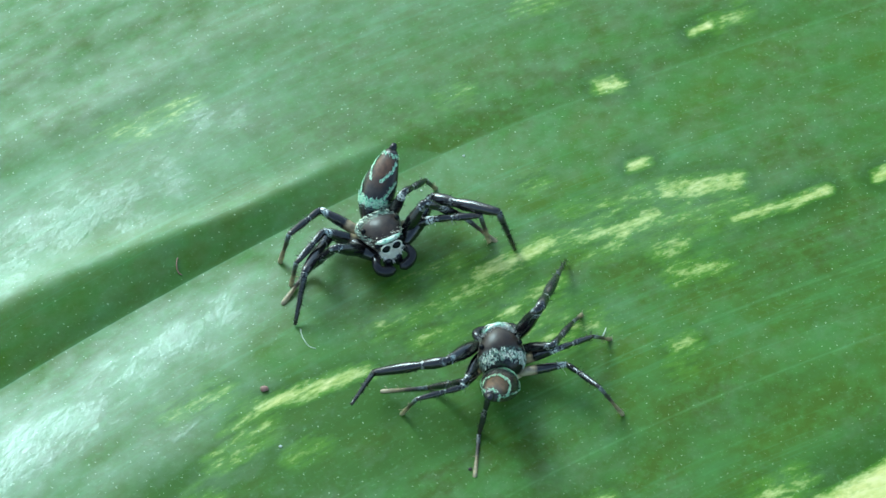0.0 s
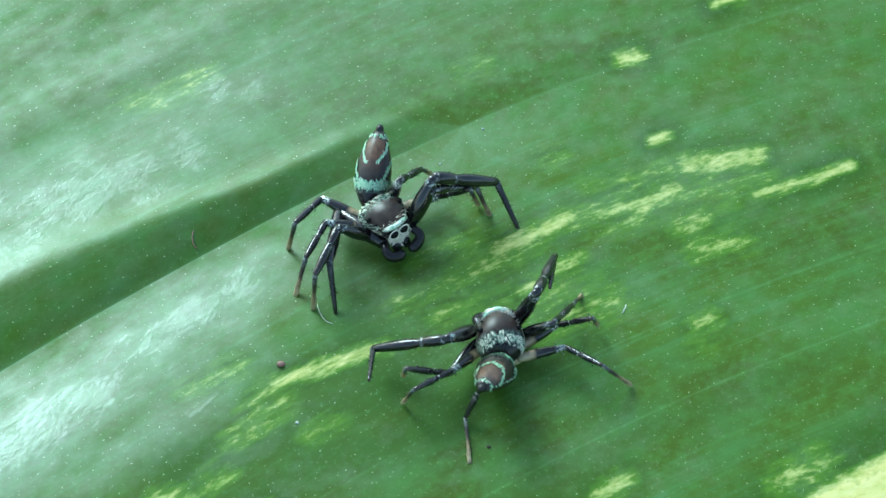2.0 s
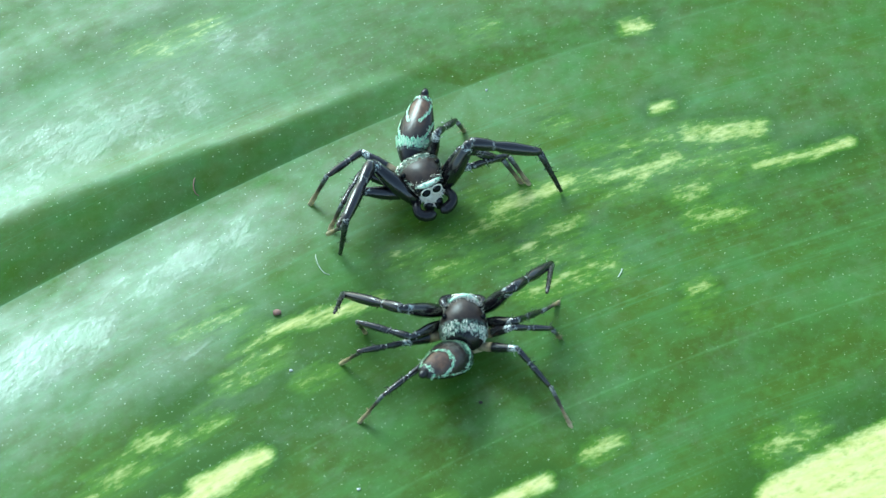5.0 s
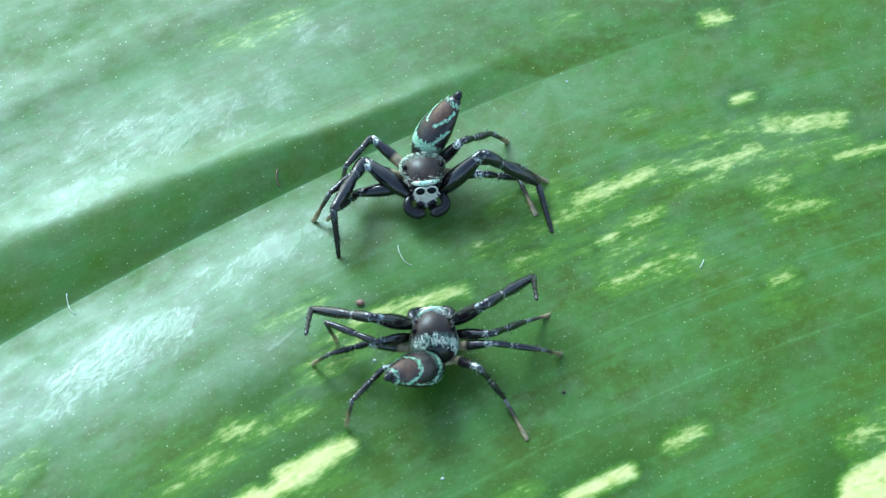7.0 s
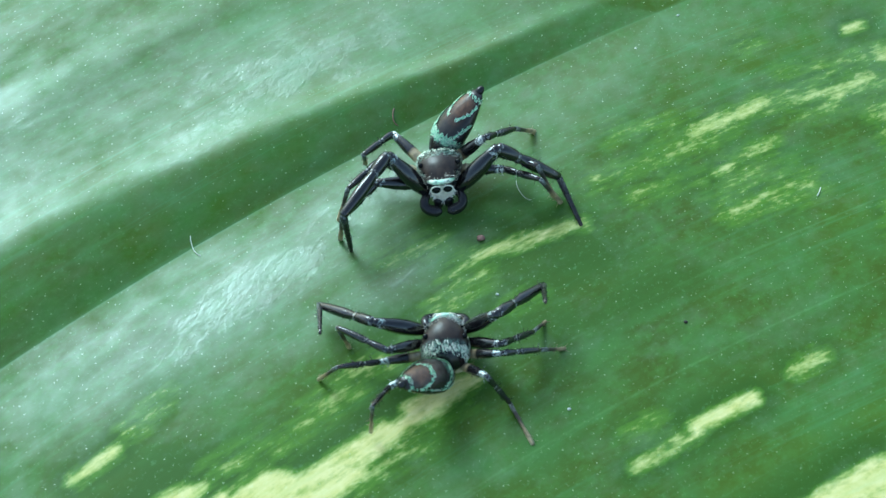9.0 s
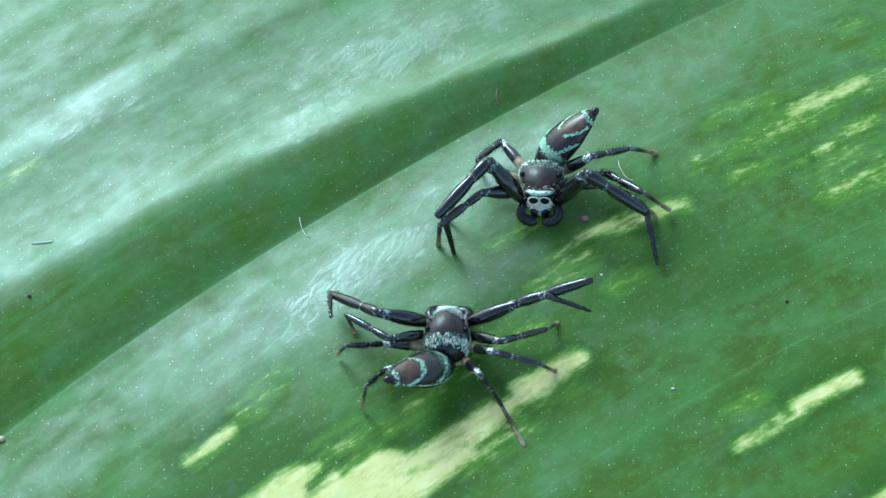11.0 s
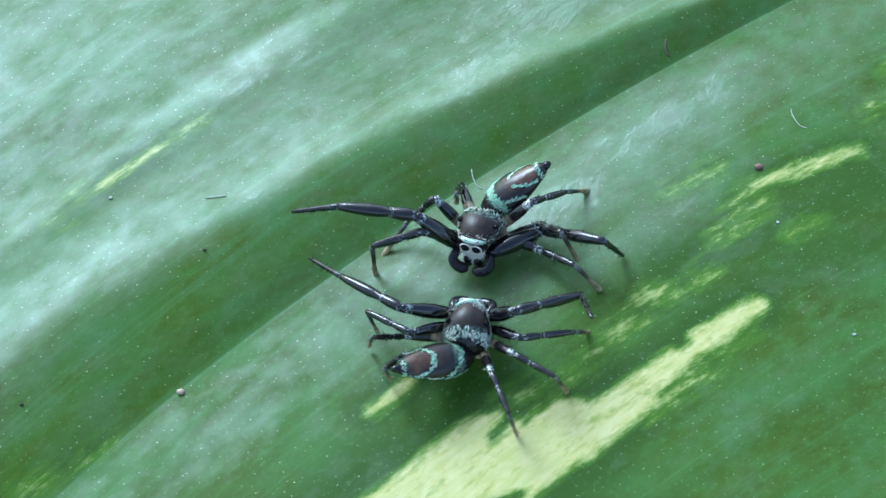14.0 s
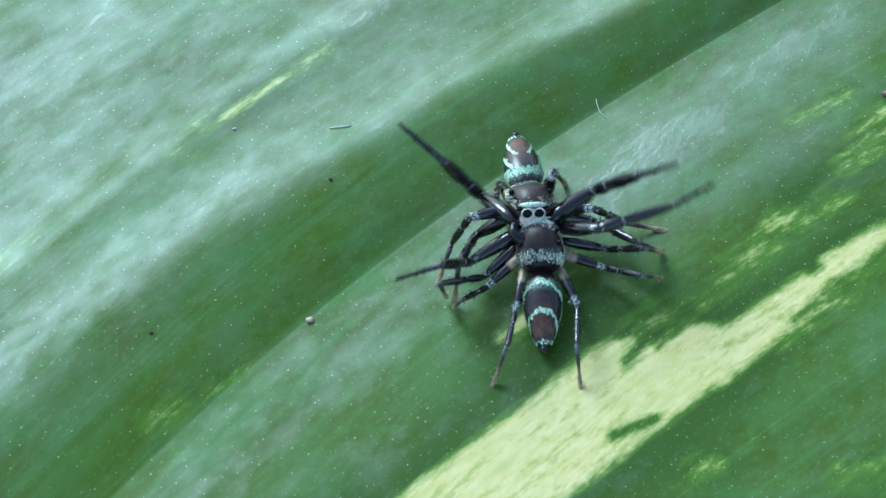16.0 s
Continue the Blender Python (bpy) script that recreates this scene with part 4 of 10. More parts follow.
    walk(facing_legs[1, -1][0], waved([
        (0, pose(0.00085, -0.00075, -0.00035, 0.0, -0.1, -153.8)), (0.5, pose(0.00085, -0.00075, -0.00035, -1.3, -15.9, -144.3)), (1, pose(0.00085, -0.00075, -0.00035, 2.0, -14.9, -157.0)),
        (1.5, pose(0.00085, -0.00075, -0.00035, -2.3, -45.8, -148.8)), (2, pose(0.00085, -0.00075, -0.00035, 5.7, -5.9, -165.9)), (2.5, pose(0.00085, -0.00075, -0.00035, 4.8, -13.8, -160.6)),
        (3, pose(0.00085, -0.00075, -0.00035, 5.3, -15.0, -162.4)), (3.5, pose(0.00085, -0.00075, -0.00035, -7.7, -49.8, -139.4)), (6, pose(0.00085, -0.00075, -0.00035, -4.6, -27.0, -144.4)),
        (6.5, pose(0.00085, -0.00075, -0.00035, -5.6, 2.2, -144.8)), (7, pose(0.00085, -0.00075, -0.00035, -8.0, -13.1, -135.0)), (7.5, pose(0.00085, -0.00075, -0.00035, -7.2, -8.4, -139.4)),
        (8, pose(0.00085, -0.00075, -0.00035, -7.0, -6.9, -140.9)), (8.5, pose(0.00085, -0.00075, -0.00035, -7.3, -11.5, -139.2)), (9, pose(0.00085, -0.00075, -0.00035, -21.2, -53.4, -115.2)),
        (9.5, pose(0.00085, -0.00075, -0.00035, -10.0, -30.4, -132.1)), (12, pose(0.00085, -0.00075, -0.00035, -48.4, -60.9, -83.1)), (12.5, pose(0.00085, -0.00075, -0.00035, -53.4, -60.7, -77.3)),
        (13, pose(0.00085, -0.00075, -0.00035, -47.4, -57.1, -85.0)), (13.5, pose(0.00085, -0.00075, -0.00035, -53.0, -37.6, -78.4)), (14, pose(0.00085, -0.00075, -0.00035, -51.6, -49.2, -80.4)),
        (14.5, pose(0.00085, -0.00075, -0.00035, -47.7, -28.5, -86.6)), (14.75, pose(0.00085, -0.00075, -0.00035, -47.7, -28.5, -86.6)), (14.867, pose(0.00085, -0.00075, -0.00035, -42.7, -7.0, -102.6)),
        (15, pose(0.00085, -0.00075, -0.00035, -43.7, 15.0, -117.0)), (15.25, pose(0.00085, -0.00075, -0.00035, -44.4, -3.6, -123.3)), (15.5, pose(0.00085, -0.00075, -0.00035, -43.7, -3.3, -135.1)),
        (15.75, pose(0.00085, -0.00075, -0.00035, -43.4, -0.0, -143.8)), (16, pose(0.00085, -0.00075, -0.00035, -43.4, -0.6, -151.0)),
    ], 14.95, 26))
    walk(facing_legs[1, -1][1], [
        (0, pose(0.00250, 0.00000, 0.00000, 0.1, -16.2, 112.7)), (0.5, pose(0.00250, 0.00000, 0.00000, 19.6, -25.2, 89.5)), (1, pose(0.00250, 0.00000, 0.00000, 15.9, -21.4, 109.1)),
        (1.5, pose(0.00250, 0.00000, 0.00000, 45.1, -10.6, 101.2)), (2, pose(0.00250, 0.00000, 0.00000, 8.3, -13.9, 126.1)), (2.5, pose(0.00250, 0.00000, 0.00000, 18.3, -14.8, 106.1)),
        (3, pose(0.00250, 0.00000, 0.00000, 21.0, -15.1, 102.1)), (3.5, pose(0.00250, 0.00000, 0.00000, 52.3, -9.5, 94.4)), (6, pose(0.00250, 0.00000, 0.00000, 28.3, -15.9, 103.4)),
        (6.5, pose(0.00250, -0.00000, -0.00000, 0.9, -12.2, 110.8)), (7, pose(0.00250, 0.00000, 0.00000, 13.0, -15.5, 105.7)), (7.5, pose(0.00250, 0.00000, 0.00000, 8.0, -15.3, 110.5)),
        (8, pose(0.00250, 0.00000, 0.00000, 6.4, -14.7, 112.3)), (8.5, pose(0.00250, 0.00000, 0.00000, 11.0, -17.4, 109.8)), (9, pose(0.00250, 0.00000, 0.00000, 57.1, -2.6, 89.4)),
        (9.5, pose(0.00250, 0.00000, 0.00000, 31.6, -21.7, 97.0)), (12, pose(0.00250, 0.00000, 0.00000, 75.0, 18.5, 93.5)), (12.5, pose(0.00250, 0.00000, 0.00000, 79.4, 24.8, 98.4)),
        (13, pose(0.00250, -0.00000, 0.00000, 77.5, 20.8, 106.6)), (13.5, pose(0.00250, 0.00000, 0.00000, 58.5, 15.2, 58.4)), (14, pose(0.00250, 0.00000, 0.00000, 51.9, 27.5, 39.3)),
        (14.5, pose(0.00250, 0.00000, 0.00000, 41.7, -31.9, 27.9)), (14.75, pose(0.00250, 0.00000, 0.00000, 41.7, -31.9, 27.9)), (14.867, pose(0.00250, 0.00000, 0.00000, 33.2, -67.4, 24.9)),
        (15, pose(0.00250, 0.00000, 0.00000, -135.4, -75.4, -171.9)), (15.25, pose(0.00250, 0.00000, 0.00000, 134.5, -78.8, -63.9)), (15.5, pose(0.00250, 0.00000, 0.00000, 72.4, -75.1, 8.3)),
        (15.75, pose(0.00250, 0.00000, 0.00000, 54.8, -85.4, 29.8)), (16, pose(0.00250, 0.00000, 0.00000, -114.6, -83.1, -155.1)),
    ])
    walk(facing_legs[1, -1][2], [
        (0, pose(0.00128, 0.00292, 0.00092, 0.2, 52.5, 101.8)), (0.5, pose(0.00253, 0.00299, 0.00141, 4.4, 67.9, 88.2)), (1, pose(0.00149, 0.00290, 0.00120, 38.7, 51.0, 139.9)),
        (1.5, pose(0.00187, 0.00318, 0.00061, 76.3, 43.8, 172.2)), (2, pose(0.00061, 0.00259, 0.00079, 30.3, 52.6, 141.6)), (2.5, pose(0.00162, 0.00307, 0.00084, 39.3, 54.5, 143.5)),
        (3, pose(0.00183, 0.00311, 0.00086, 38.0, 52.9, 142.9)), (3.5, pose(0.00225, 0.00325, 0.00054, 75.5, 39.9, 160.4)), (6, pose(0.00176, 0.00309, 0.00091, 59.2, 68.6, 148.6)),
        (6.5, pose(0.00135, 0.00302, 0.00070, 35.2, 62.4, 136.4)), (7, pose(0.00164, 0.00306, 0.00088, 59.7, 53.6, 142.8)), (7.5, pose(0.00139, 0.00298, 0.00087, 56.4, 57.9, 144.5)),
        (8, pose(0.00129, 0.00295, 0.00084, 58.4, 58.0, 148.8)), (8.5, pose(0.00143, 0.00296, 0.00099, 56.1, 55.0, 143.1)), (9, pose(0.00253, 0.00330, 0.00015, 90.6, 29.7, 163.7)),
        (9.5, pose(0.00213, 0.00304, 0.00122, -103.3, 135.6, -22.2)), (12, pose(0.00231, 0.00312, -0.00105, 96.7, -0.2, 155.3)), (12.5, pose(0.00206, 0.00296, -0.00138, 97.9, -7.0, 149.4)),
        (13, pose(0.00162, 0.00296, -0.00117, 95.2, -3.1, 157.1)), (13.5, pose(0.00417, 0.00271, -0.00086, 84.5, 23.2, 114.8)), (14, pose(0.00477, 0.00185, -0.00152, 55.9, 38.4, 63.5)),
        (14.5, pose(0.00498, 0.00131, 0.00174, 53.1, 21.5, 73.0)), (14.75, pose(0.00498, 0.00131, 0.00174, 53.1, 21.5, 73.0)), (14.867, pose(0.00365, 0.00053, 0.00305, 20.9, 17.3, 32.5)),
        (15, pose(0.00168, -0.00012, 0.00319, 11.3, -6.8, -2.1)), (15.25, pose(0.00278, -0.00057, 0.00324, 14.9, -22.1, 0.7)), (15.5, pose(0.00334, 0.00012, 0.00319, 11.5, -11.2, 16.5)),
        (15.75, pose(0.00273, 0.00013, 0.00329, 13.1, -24.8, 9.6)), (16, pose(0.00214, -0.00017, 0.00328, 23.6, -43.2, -3.6)),
    ])
    walk(facing_legs[2, -1][0], [
        (0, pose(0.00035, -0.00085, -0.00040, -0.0, -41.9, -75.3)), (0.267, pose(0.00035, -0.00085, -0.00040, 18.5, -42.9, -102.5)), (0.5, pose(0.00035, -0.00085, -0.00040, 35.2, -37.7, -127.9)),
        (1, pose(0.00035, -0.00085, -0.00040, 42.4, -24.0, -141.9)), (1.5, pose(0.00035, -0.00085, -0.00040, 34.1, -7.0, -111.7)), (1.733, pose(0.00035, -0.00085, -0.00040, 32.8, -28.8, -107.6)),
        (2, pose(0.00035, -0.00085, -0.00040, 28.7, -50.3, -101.3)), (2.5, pose(0.00035, -0.00085, -0.00040, 45.8, -43.6, -124.4)), (3, pose(0.00035, -0.00085, -0.00040, 54.0, -35.0, -137.4)),
        (3.5, pose(0.00035, -0.00085, -0.00040, 33.2, -34.8, -101.8)), (6, pose(0.00035, -0.00085, -0.00040, 35.3, -11.4, -107.1)), (6.5, pose(0.00035, -0.00085, -0.00040, 29.2, 25.5, -119.6)),
        (7, pose(0.00035, -0.00085, -0.00040, 36.5, 8.6, -96.2)), (7.5, pose(0.00035, -0.00085, -0.00040, 36.3, 5.0, -97.2)), (8, pose(0.00035, -0.00085, -0.00040, 36.2, 3.6, -99.6)),
        (8.5, pose(0.00035, -0.00085, -0.00040, 36.2, -3.2, -95.7)), (9, pose(0.00035, -0.00085, -0.00040, 32.7, -23.2, -80.7)), (9.5, pose(0.00035, -0.00085, -0.00040, 28.6, -28.5, -71.3)),
        (12, pose(0.00035, -0.00085, -0.00040, 17.5, -31.4, -49.4)), (12.5, pose(0.00035, -0.00085, -0.00040, 13.7, -32.9, -42.2)), (13, pose(0.00035, -0.00085, -0.00040, 15.3, -32.7, -45.1)),
        (13.5, pose(0.00035, -0.00085, -0.00040, 16.9, -33.6, -48.1)), (14, pose(0.00035, -0.00085, -0.00040, 16.6, -39.8, -47.6)), (14.267, pose(0.00035, -0.00085, -0.00040, 25.5, -17.3, -65.6)),
        (14.5, pose(0.00035, -0.00085, -0.00040, 26.8, 6.5, -79.5)), (14.75, pose(0.00035, -0.00085, -0.00040, 26.8, 6.5, -79.5)), (15, pose(0.00035, -0.00085, -0.00040, 22.0, 34.9, -92.7)),
        (15.25, pose(0.00035, -0.00085, -0.00040, 18.5, 35.7, -98.7)), (15.5, pose(0.00035, -0.00085, -0.00040, 14.8, 36.3, -104.9)), (15.75, pose(0.00035, -0.00085, -0.00040, 10.8, 38.6, -111.5)),
        (16, pose(0.00035, -0.00085, -0.00040, 6.3, 40.5, -118.6)),
    ])
    walk(facing_legs[2, -1][1], [
        (0, pose(0.00210, 0.00000, 0.00000, -68.1, 50.2, -117.7)), (0.267, pose(0.00210, 0.00000, 0.00000, 4.5, 69.3, -16.3)), (0.5, pose(0.00210, 0.00000, 0.00000, 54.9, 38.9, 60.3)),
        (1, pose(0.00210, 0.00000, 0.00000, 51.3, 25.6, 76.2)), (1.5, pose(0.00210, 0.00000, 0.00000, 25.1, 8.0, 73.1)), (1.733, pose(0.00210, 0.00000, 0.00000, 36.4, 32.2, 51.5)),
        (2, pose(0.00210, 0.00000, 0.00000, 44.5, 61.9, 36.7)), (2.5, pose(0.00210, 0.00000, 0.00000, 42.2, 57.5, 48.9)), (3, pose(0.00210, 0.00000, 0.00000, 40.8, 52.0, 59.1)),
        (3.5, pose(0.00210, 0.00000, 0.00000, 34.4, 38.9, 44.4)), (6, pose(0.00210, 0.00000, 0.00000, 26.3, 18.9, 70.5)), (6.5, pose(0.00210, -0.00000, 0.00000, 8.9, -3.1, 111.0)),
        (7, pose(0.00210, 0.00000, 0.00000, 5.1, 3.6, 75.7)), (7.5, pose(0.00210, 0.00000, 0.00000, 8.7, 8.0, 76.0)), (8, pose(0.00210, 0.00000, 0.00000, 11.0, 14.1, 76.3)),
        (8.5, pose(0.00210, 0.00000, 0.00000, 13.3, 15.8, 66.9)), (9, pose(0.00210, 0.00000, 0.00000, 14.2, 30.4, 31.5)), (9.5, pose(0.00210, 0.00000, 0.00000, 12.2, 32.7, 17.6)),
        (12, pose(0.00210, 0.00000, 0.00000, -2.8, 41.2, -26.2)), (12.5, pose(0.00210, 0.00000, 0.00000, -15.4, 44.1, -51.0)), (13, pose(0.00210, 0.00000, 0.00000, -18.6, 40.9, -53.0)),
        (13.5, pose(0.00210, 0.00000, 0.00000, -19.8, 37.8, -51.3)), (14, pose(0.00210, 0.00000, 0.00000, -24.3, 43.3, -54.9)), (14.267, pose(0.00210, 0.00000, 0.00000, 4.3, 22.0, 11.0)),
        (14.5, pose(0.00210, 0.00000, 0.00000, -0.2, -3.3, 63.6)), (14.75, pose(0.00210, 0.00000, 0.00000, -0.2, -3.3, 63.6)), (15, pose(0.00210, 0.00000, 0.00000, -19.8, -0.4, 84.4)),
        (15.25, pose(0.00210, 0.00000, 0.00000, -19.2, 8.4, 85.6)), (15.5, pose(0.00210, 0.00000, 0.00000, -19.1, 17.3, 86.8)), (15.75, pose(0.00210, 0.00000, 0.00000, -20.4, 13.9, 91.6)),
        (16, pose(0.00210, 0.00000, 0.00000, -21.6, 10.6, 96.5)),
    ])
    walk(facing_legs[2, -1][2], [
        (0, pose(0.00139, -0.00136, -0.00184, 15.1, 52.0, 22.4)), (0.267, pose(0.00292, -0.00024, -0.00224, -86.7, 82.6, -62.8)), (0.5, pose(0.00302, 0.00162, -0.00151, -145.3, 47.4, -102.6)),
        (1, pose(0.00262, 0.00210, -0.00104, -178.4, 67.2, -124.7)), (1.5, pose(0.00279, 0.00227, -0.00033, -101.1, 31.9, -67.6)), (1.733, pose(0.00336, 0.00159, -0.00128, -126.5, 48.3, -103.2)),
        (2, pose(0.00301, 0.00068, -0.00212, -159.7, 49.1, -151.3)), (2.5, pose(0.00295, 0.00097, -0.00202, -163.4, 38.4, -137.5)), (3, pose(0.00286, 0.00127, -0.00189, -165.8, 39.0, -126.3)),
        (3.5, pose(0.00343, 0.00131, -0.00151, -124.0, 27.9, -101.9)), (6, pose(0.00286, 0.00214, -0.00078, -107.0, 22.5, -79.6)), (6.5, pose(0.00124, 0.00224, 0.00013, -72.6, 41.5, -4.4)),
        (7, pose(0.00269, 0.00232, -0.00015, -83.5, 21.3, -66.2)), (7.5, pose(0.00267, 0.00231, -0.00034, -87.3, 43.1, -69.5)), (8, pose(0.00265, 0.00226, -0.00058, -90.7, 69.8, -70.8)),
        (8.5, pose(0.00301, 0.00212, -0.00065, -93.9, 60.4, -80.0)), (9, pose(0.00387, 0.00108, -0.00121, -106.0, 44.7, -112.4)), (9.5, pose(0.00403, 0.00061, -0.00130, -107.3, 44.4, -124.0)),
        (12, pose(0.00372, -0.00080, -0.00158, -105.1, 54.7, -142.7)), (12.5, pose(0.00318, -0.00134, -0.00167, -102.2, 64.0, -145.7)), (13, pose(0.00319, -0.00145, -0.00157, -104.2, 63.6, -145.4)),
        (13.5, pose(0.00329, -0.00148, -0.00147, -109.8, 61.0, -149.1)), (14, pose(0.00310, -0.00143, -0.00165, -123.0, 53.1, -165.6)), (14.267, pose(0.00428, 0.00043, -0.00090, -98.2, 50.9, -118.4)),
        (14.5, pose(0.00317, 0.00215, 0.00014, -76.1, 37.1, -79.3)), (14.75, pose(0.00317, 0.00215, 0.00014, -76.1, 37.1, -79.3)), (15, pose(0.00233, 0.00239, 0.00002, -42.9, 28.1, -19.1)),
        (15.25, pose(0.00228, 0.00237, -0.00035, -44.3, 37.4, -16.5)), (15.5, pose(0.00223, 0.00229, -0.00071, -46.5, 46.6, -14.5)), (15.75, pose(0.00204, 0.00233, -0.00058, -47.8, 44.4, -11.0)),
        (16, pose(0.00183, 0.00234, -0.00044, -49.1, 42.1, -7.3)),
    ])
    walk(facing_legs[3, -1][0], [
        (0, pose(-0.00020, -0.00085, -0.00040, 0.0, -35.7, -108.2)), (0.5, pose(-0.00020, -0.00085, -0.00040, 14.9, -16.9, -140.7)), (1, pose(-0.00020, -0.00085, -0.00040, 10.6, -25.3, -128.8)),
        (1.5, pose(-0.00020, -0.00085, -0.00040, 7.3, -36.7, -122.5)), (2, pose(-0.00020, -0.00085, -0.00040, 4.7, -31.4, -117.8)), (2.5, pose(-0.00020, -0.00085, -0.00040, 10.3, -34.4, -128.2)),
        (3, pose(-0.00020, -0.00085, -0.00040, 15.6, -33.3, -137.5)), (3.5, pose(-0.00020, -0.00085, -0.00040, 8.4, -31.7, -124.3)), (6, pose(-0.00020, -0.00085, -0.00040, 4.1, -28.2, -115.7)),
        (6.5, pose(-0.00020, -0.00085, -0.00040, 0.7, -21.5, -100.5)), (7, pose(-0.00020, -0.00085, -0.00040, -2.7, -22.6, -99.2)), (7.5, pose(-0.00020, -0.00085, -0.00040, -0.8, -16.6, -104.9)),
        (8, pose(-0.00020, -0.00085, -0.00040, 0.2, -10.0, -109.1)), (8.5, pose(-0.00020, -0.00085, -0.00040, -0.1, -13.7, -108.0)), (9, pose(-0.00020, -0.00085, -0.00040, -1.4, -20.6, -103.5)),
        (9.5, pose(-0.00020, -0.00085, -0.00040, -3.3, -24.1, -98.5)), (12, pose(-0.00020, -0.00085, -0.00040, -2.1, -7.2, -103.0)), (12.5, pose(-0.00020, -0.00085, -0.00040, -1.9, -1.4, -105.1)),
        (13, pose(-0.00020, -0.00085, -0.00040, -2.0, -2.8, -103.4)), (13.5, pose(-0.00020, -0.00085, -0.00040, -2.2, -5.9, -100.3)), (13.733, pose(-0.00020, -0.00085, -0.00040, -2.7, -27.0, -98.6)),
        (14, pose(-0.00020, -0.00085, -0.00040, -4.4, -48.2, -95.9)), (14.5, pose(-0.00020, -0.00085, -0.00040, -28.5, -42.0, -62.3)), (14.75, pose(-0.00020, -0.00085, -0.00040, -28.5, -42.0, -62.3)),
        (15, pose(-0.00020, -0.00085, -0.00040, -40.4, -13.2, -37.9)), (15.25, pose(-0.00020, -0.00085, -0.00040, -37.9, -11.2, -49.5)), (15.5, pose(-0.00020, -0.00085, -0.00040, -35.9, -8.8, -61.0)),
        (15.75, pose(-0.00020, -0.00085, -0.00040, -35.6, -6.8, -63.1)), (16, pose(-0.00020, -0.00085, -0.00040, -35.4, -4.8, -65.2)),
    ])
    walk(facing_legs[3, -1][1], [
        (0, pose(0.00190, 0.00000, 0.00000, 28.9, 25.4, 55.7)), (0.5, pose(0.00190, 0.00000, 0.00000, 14.7, -12.9, 82.9)), (1, pose(0.00190, 0.00000, 0.00000, 20.4, 21.9, 69.3)),
        (1.5, pose(0.00190, 0.00000, 0.00000, 34.9, 36.7, 74.1)), (2, pose(0.00190, 0.00000, 0.00000, 26.3, 18.0, 62.3)), (2.5, pose(0.00190, 0.00000, 0.00000, 28.2, 17.7, 65.5)),
        (3, pose(0.00190, 0.00000, 0.00000, 27.6, 17.8, 69.6)), (3.5, pose(0.00190, 0.00000, 0.00000, 27.3, 10.5, 72.1)), (6, pose(0.00190, 0.00000, 0.00000, 24.7, 10.2, 72.9)),
        (6.5, pose(0.00190, -0.00000, -0.00000, 17.4, 10.8, 55.4)), (7, pose(0.00190, 0.00000, 0.00000, 18.5, 16.1, 53.6)), (7.5, pose(0.00190, 0.00000, 0.00000, 13.9, 7.1, 61.3)),
        (8, pose(0.00190, 0.00000, 0.00000, 8.1, -1.8, 68.2)), (8.5, pose(0.00190, 0.00000, 0.00000, 11.5, -1.6, 65.9)), (9, pose(0.00190, 0.00000, 0.00000, 17.6, 4.3, 59.3)),
        (9.5, pose(0.00190, 0.00000, 0.00000, 21.1, 4.7, 59.9)), (12, pose(0.00190, 0.00000, 0.00000, 3.4, -9.5, 87.9)), (12.5, pose(0.00190, 0.00000, 0.00000, -3.4, -10.5, 95.2)),
        (13, pose(0.00190, 0.00000, 0.00000, 0.3, -7.7, 79.4)), (13.5, pose(0.00190, 0.00000, 0.00000, 4.6, -1.7, 61.5)), (13.733, pose(0.00190, 0.00000, 0.00000, 23.4, 38.6, 62.3)),
        (14, pose(0.00190, 0.00000, 0.00000, 84.6, 68.1, 119.3)), (14.5, pose(0.00190, 0.00000, 0.00000, 110.2, 83.2, 121.0)), (14.75, pose(0.00190, 0.00000, 0.00000, 110.2, 83.2, 121.0)),
        (15, pose(0.00190, 0.00000, 0.00000, 17.4, 84.6, -5.6)), (15.25, pose(0.00190, 0.00000, 0.00000, 52.8, 83.4, 37.8)), (15.5, pose(0.00190, 0.00000, 0.00000, 67.2, 81.7, 60.8)),
        (15.75, pose(0.00190, 0.00000, 0.00000, 62.4, 82.4, 56.9)), (16, pose(0.00190, 0.00000, 0.00000, 56.5, 83.0, 51.8)),
    ])
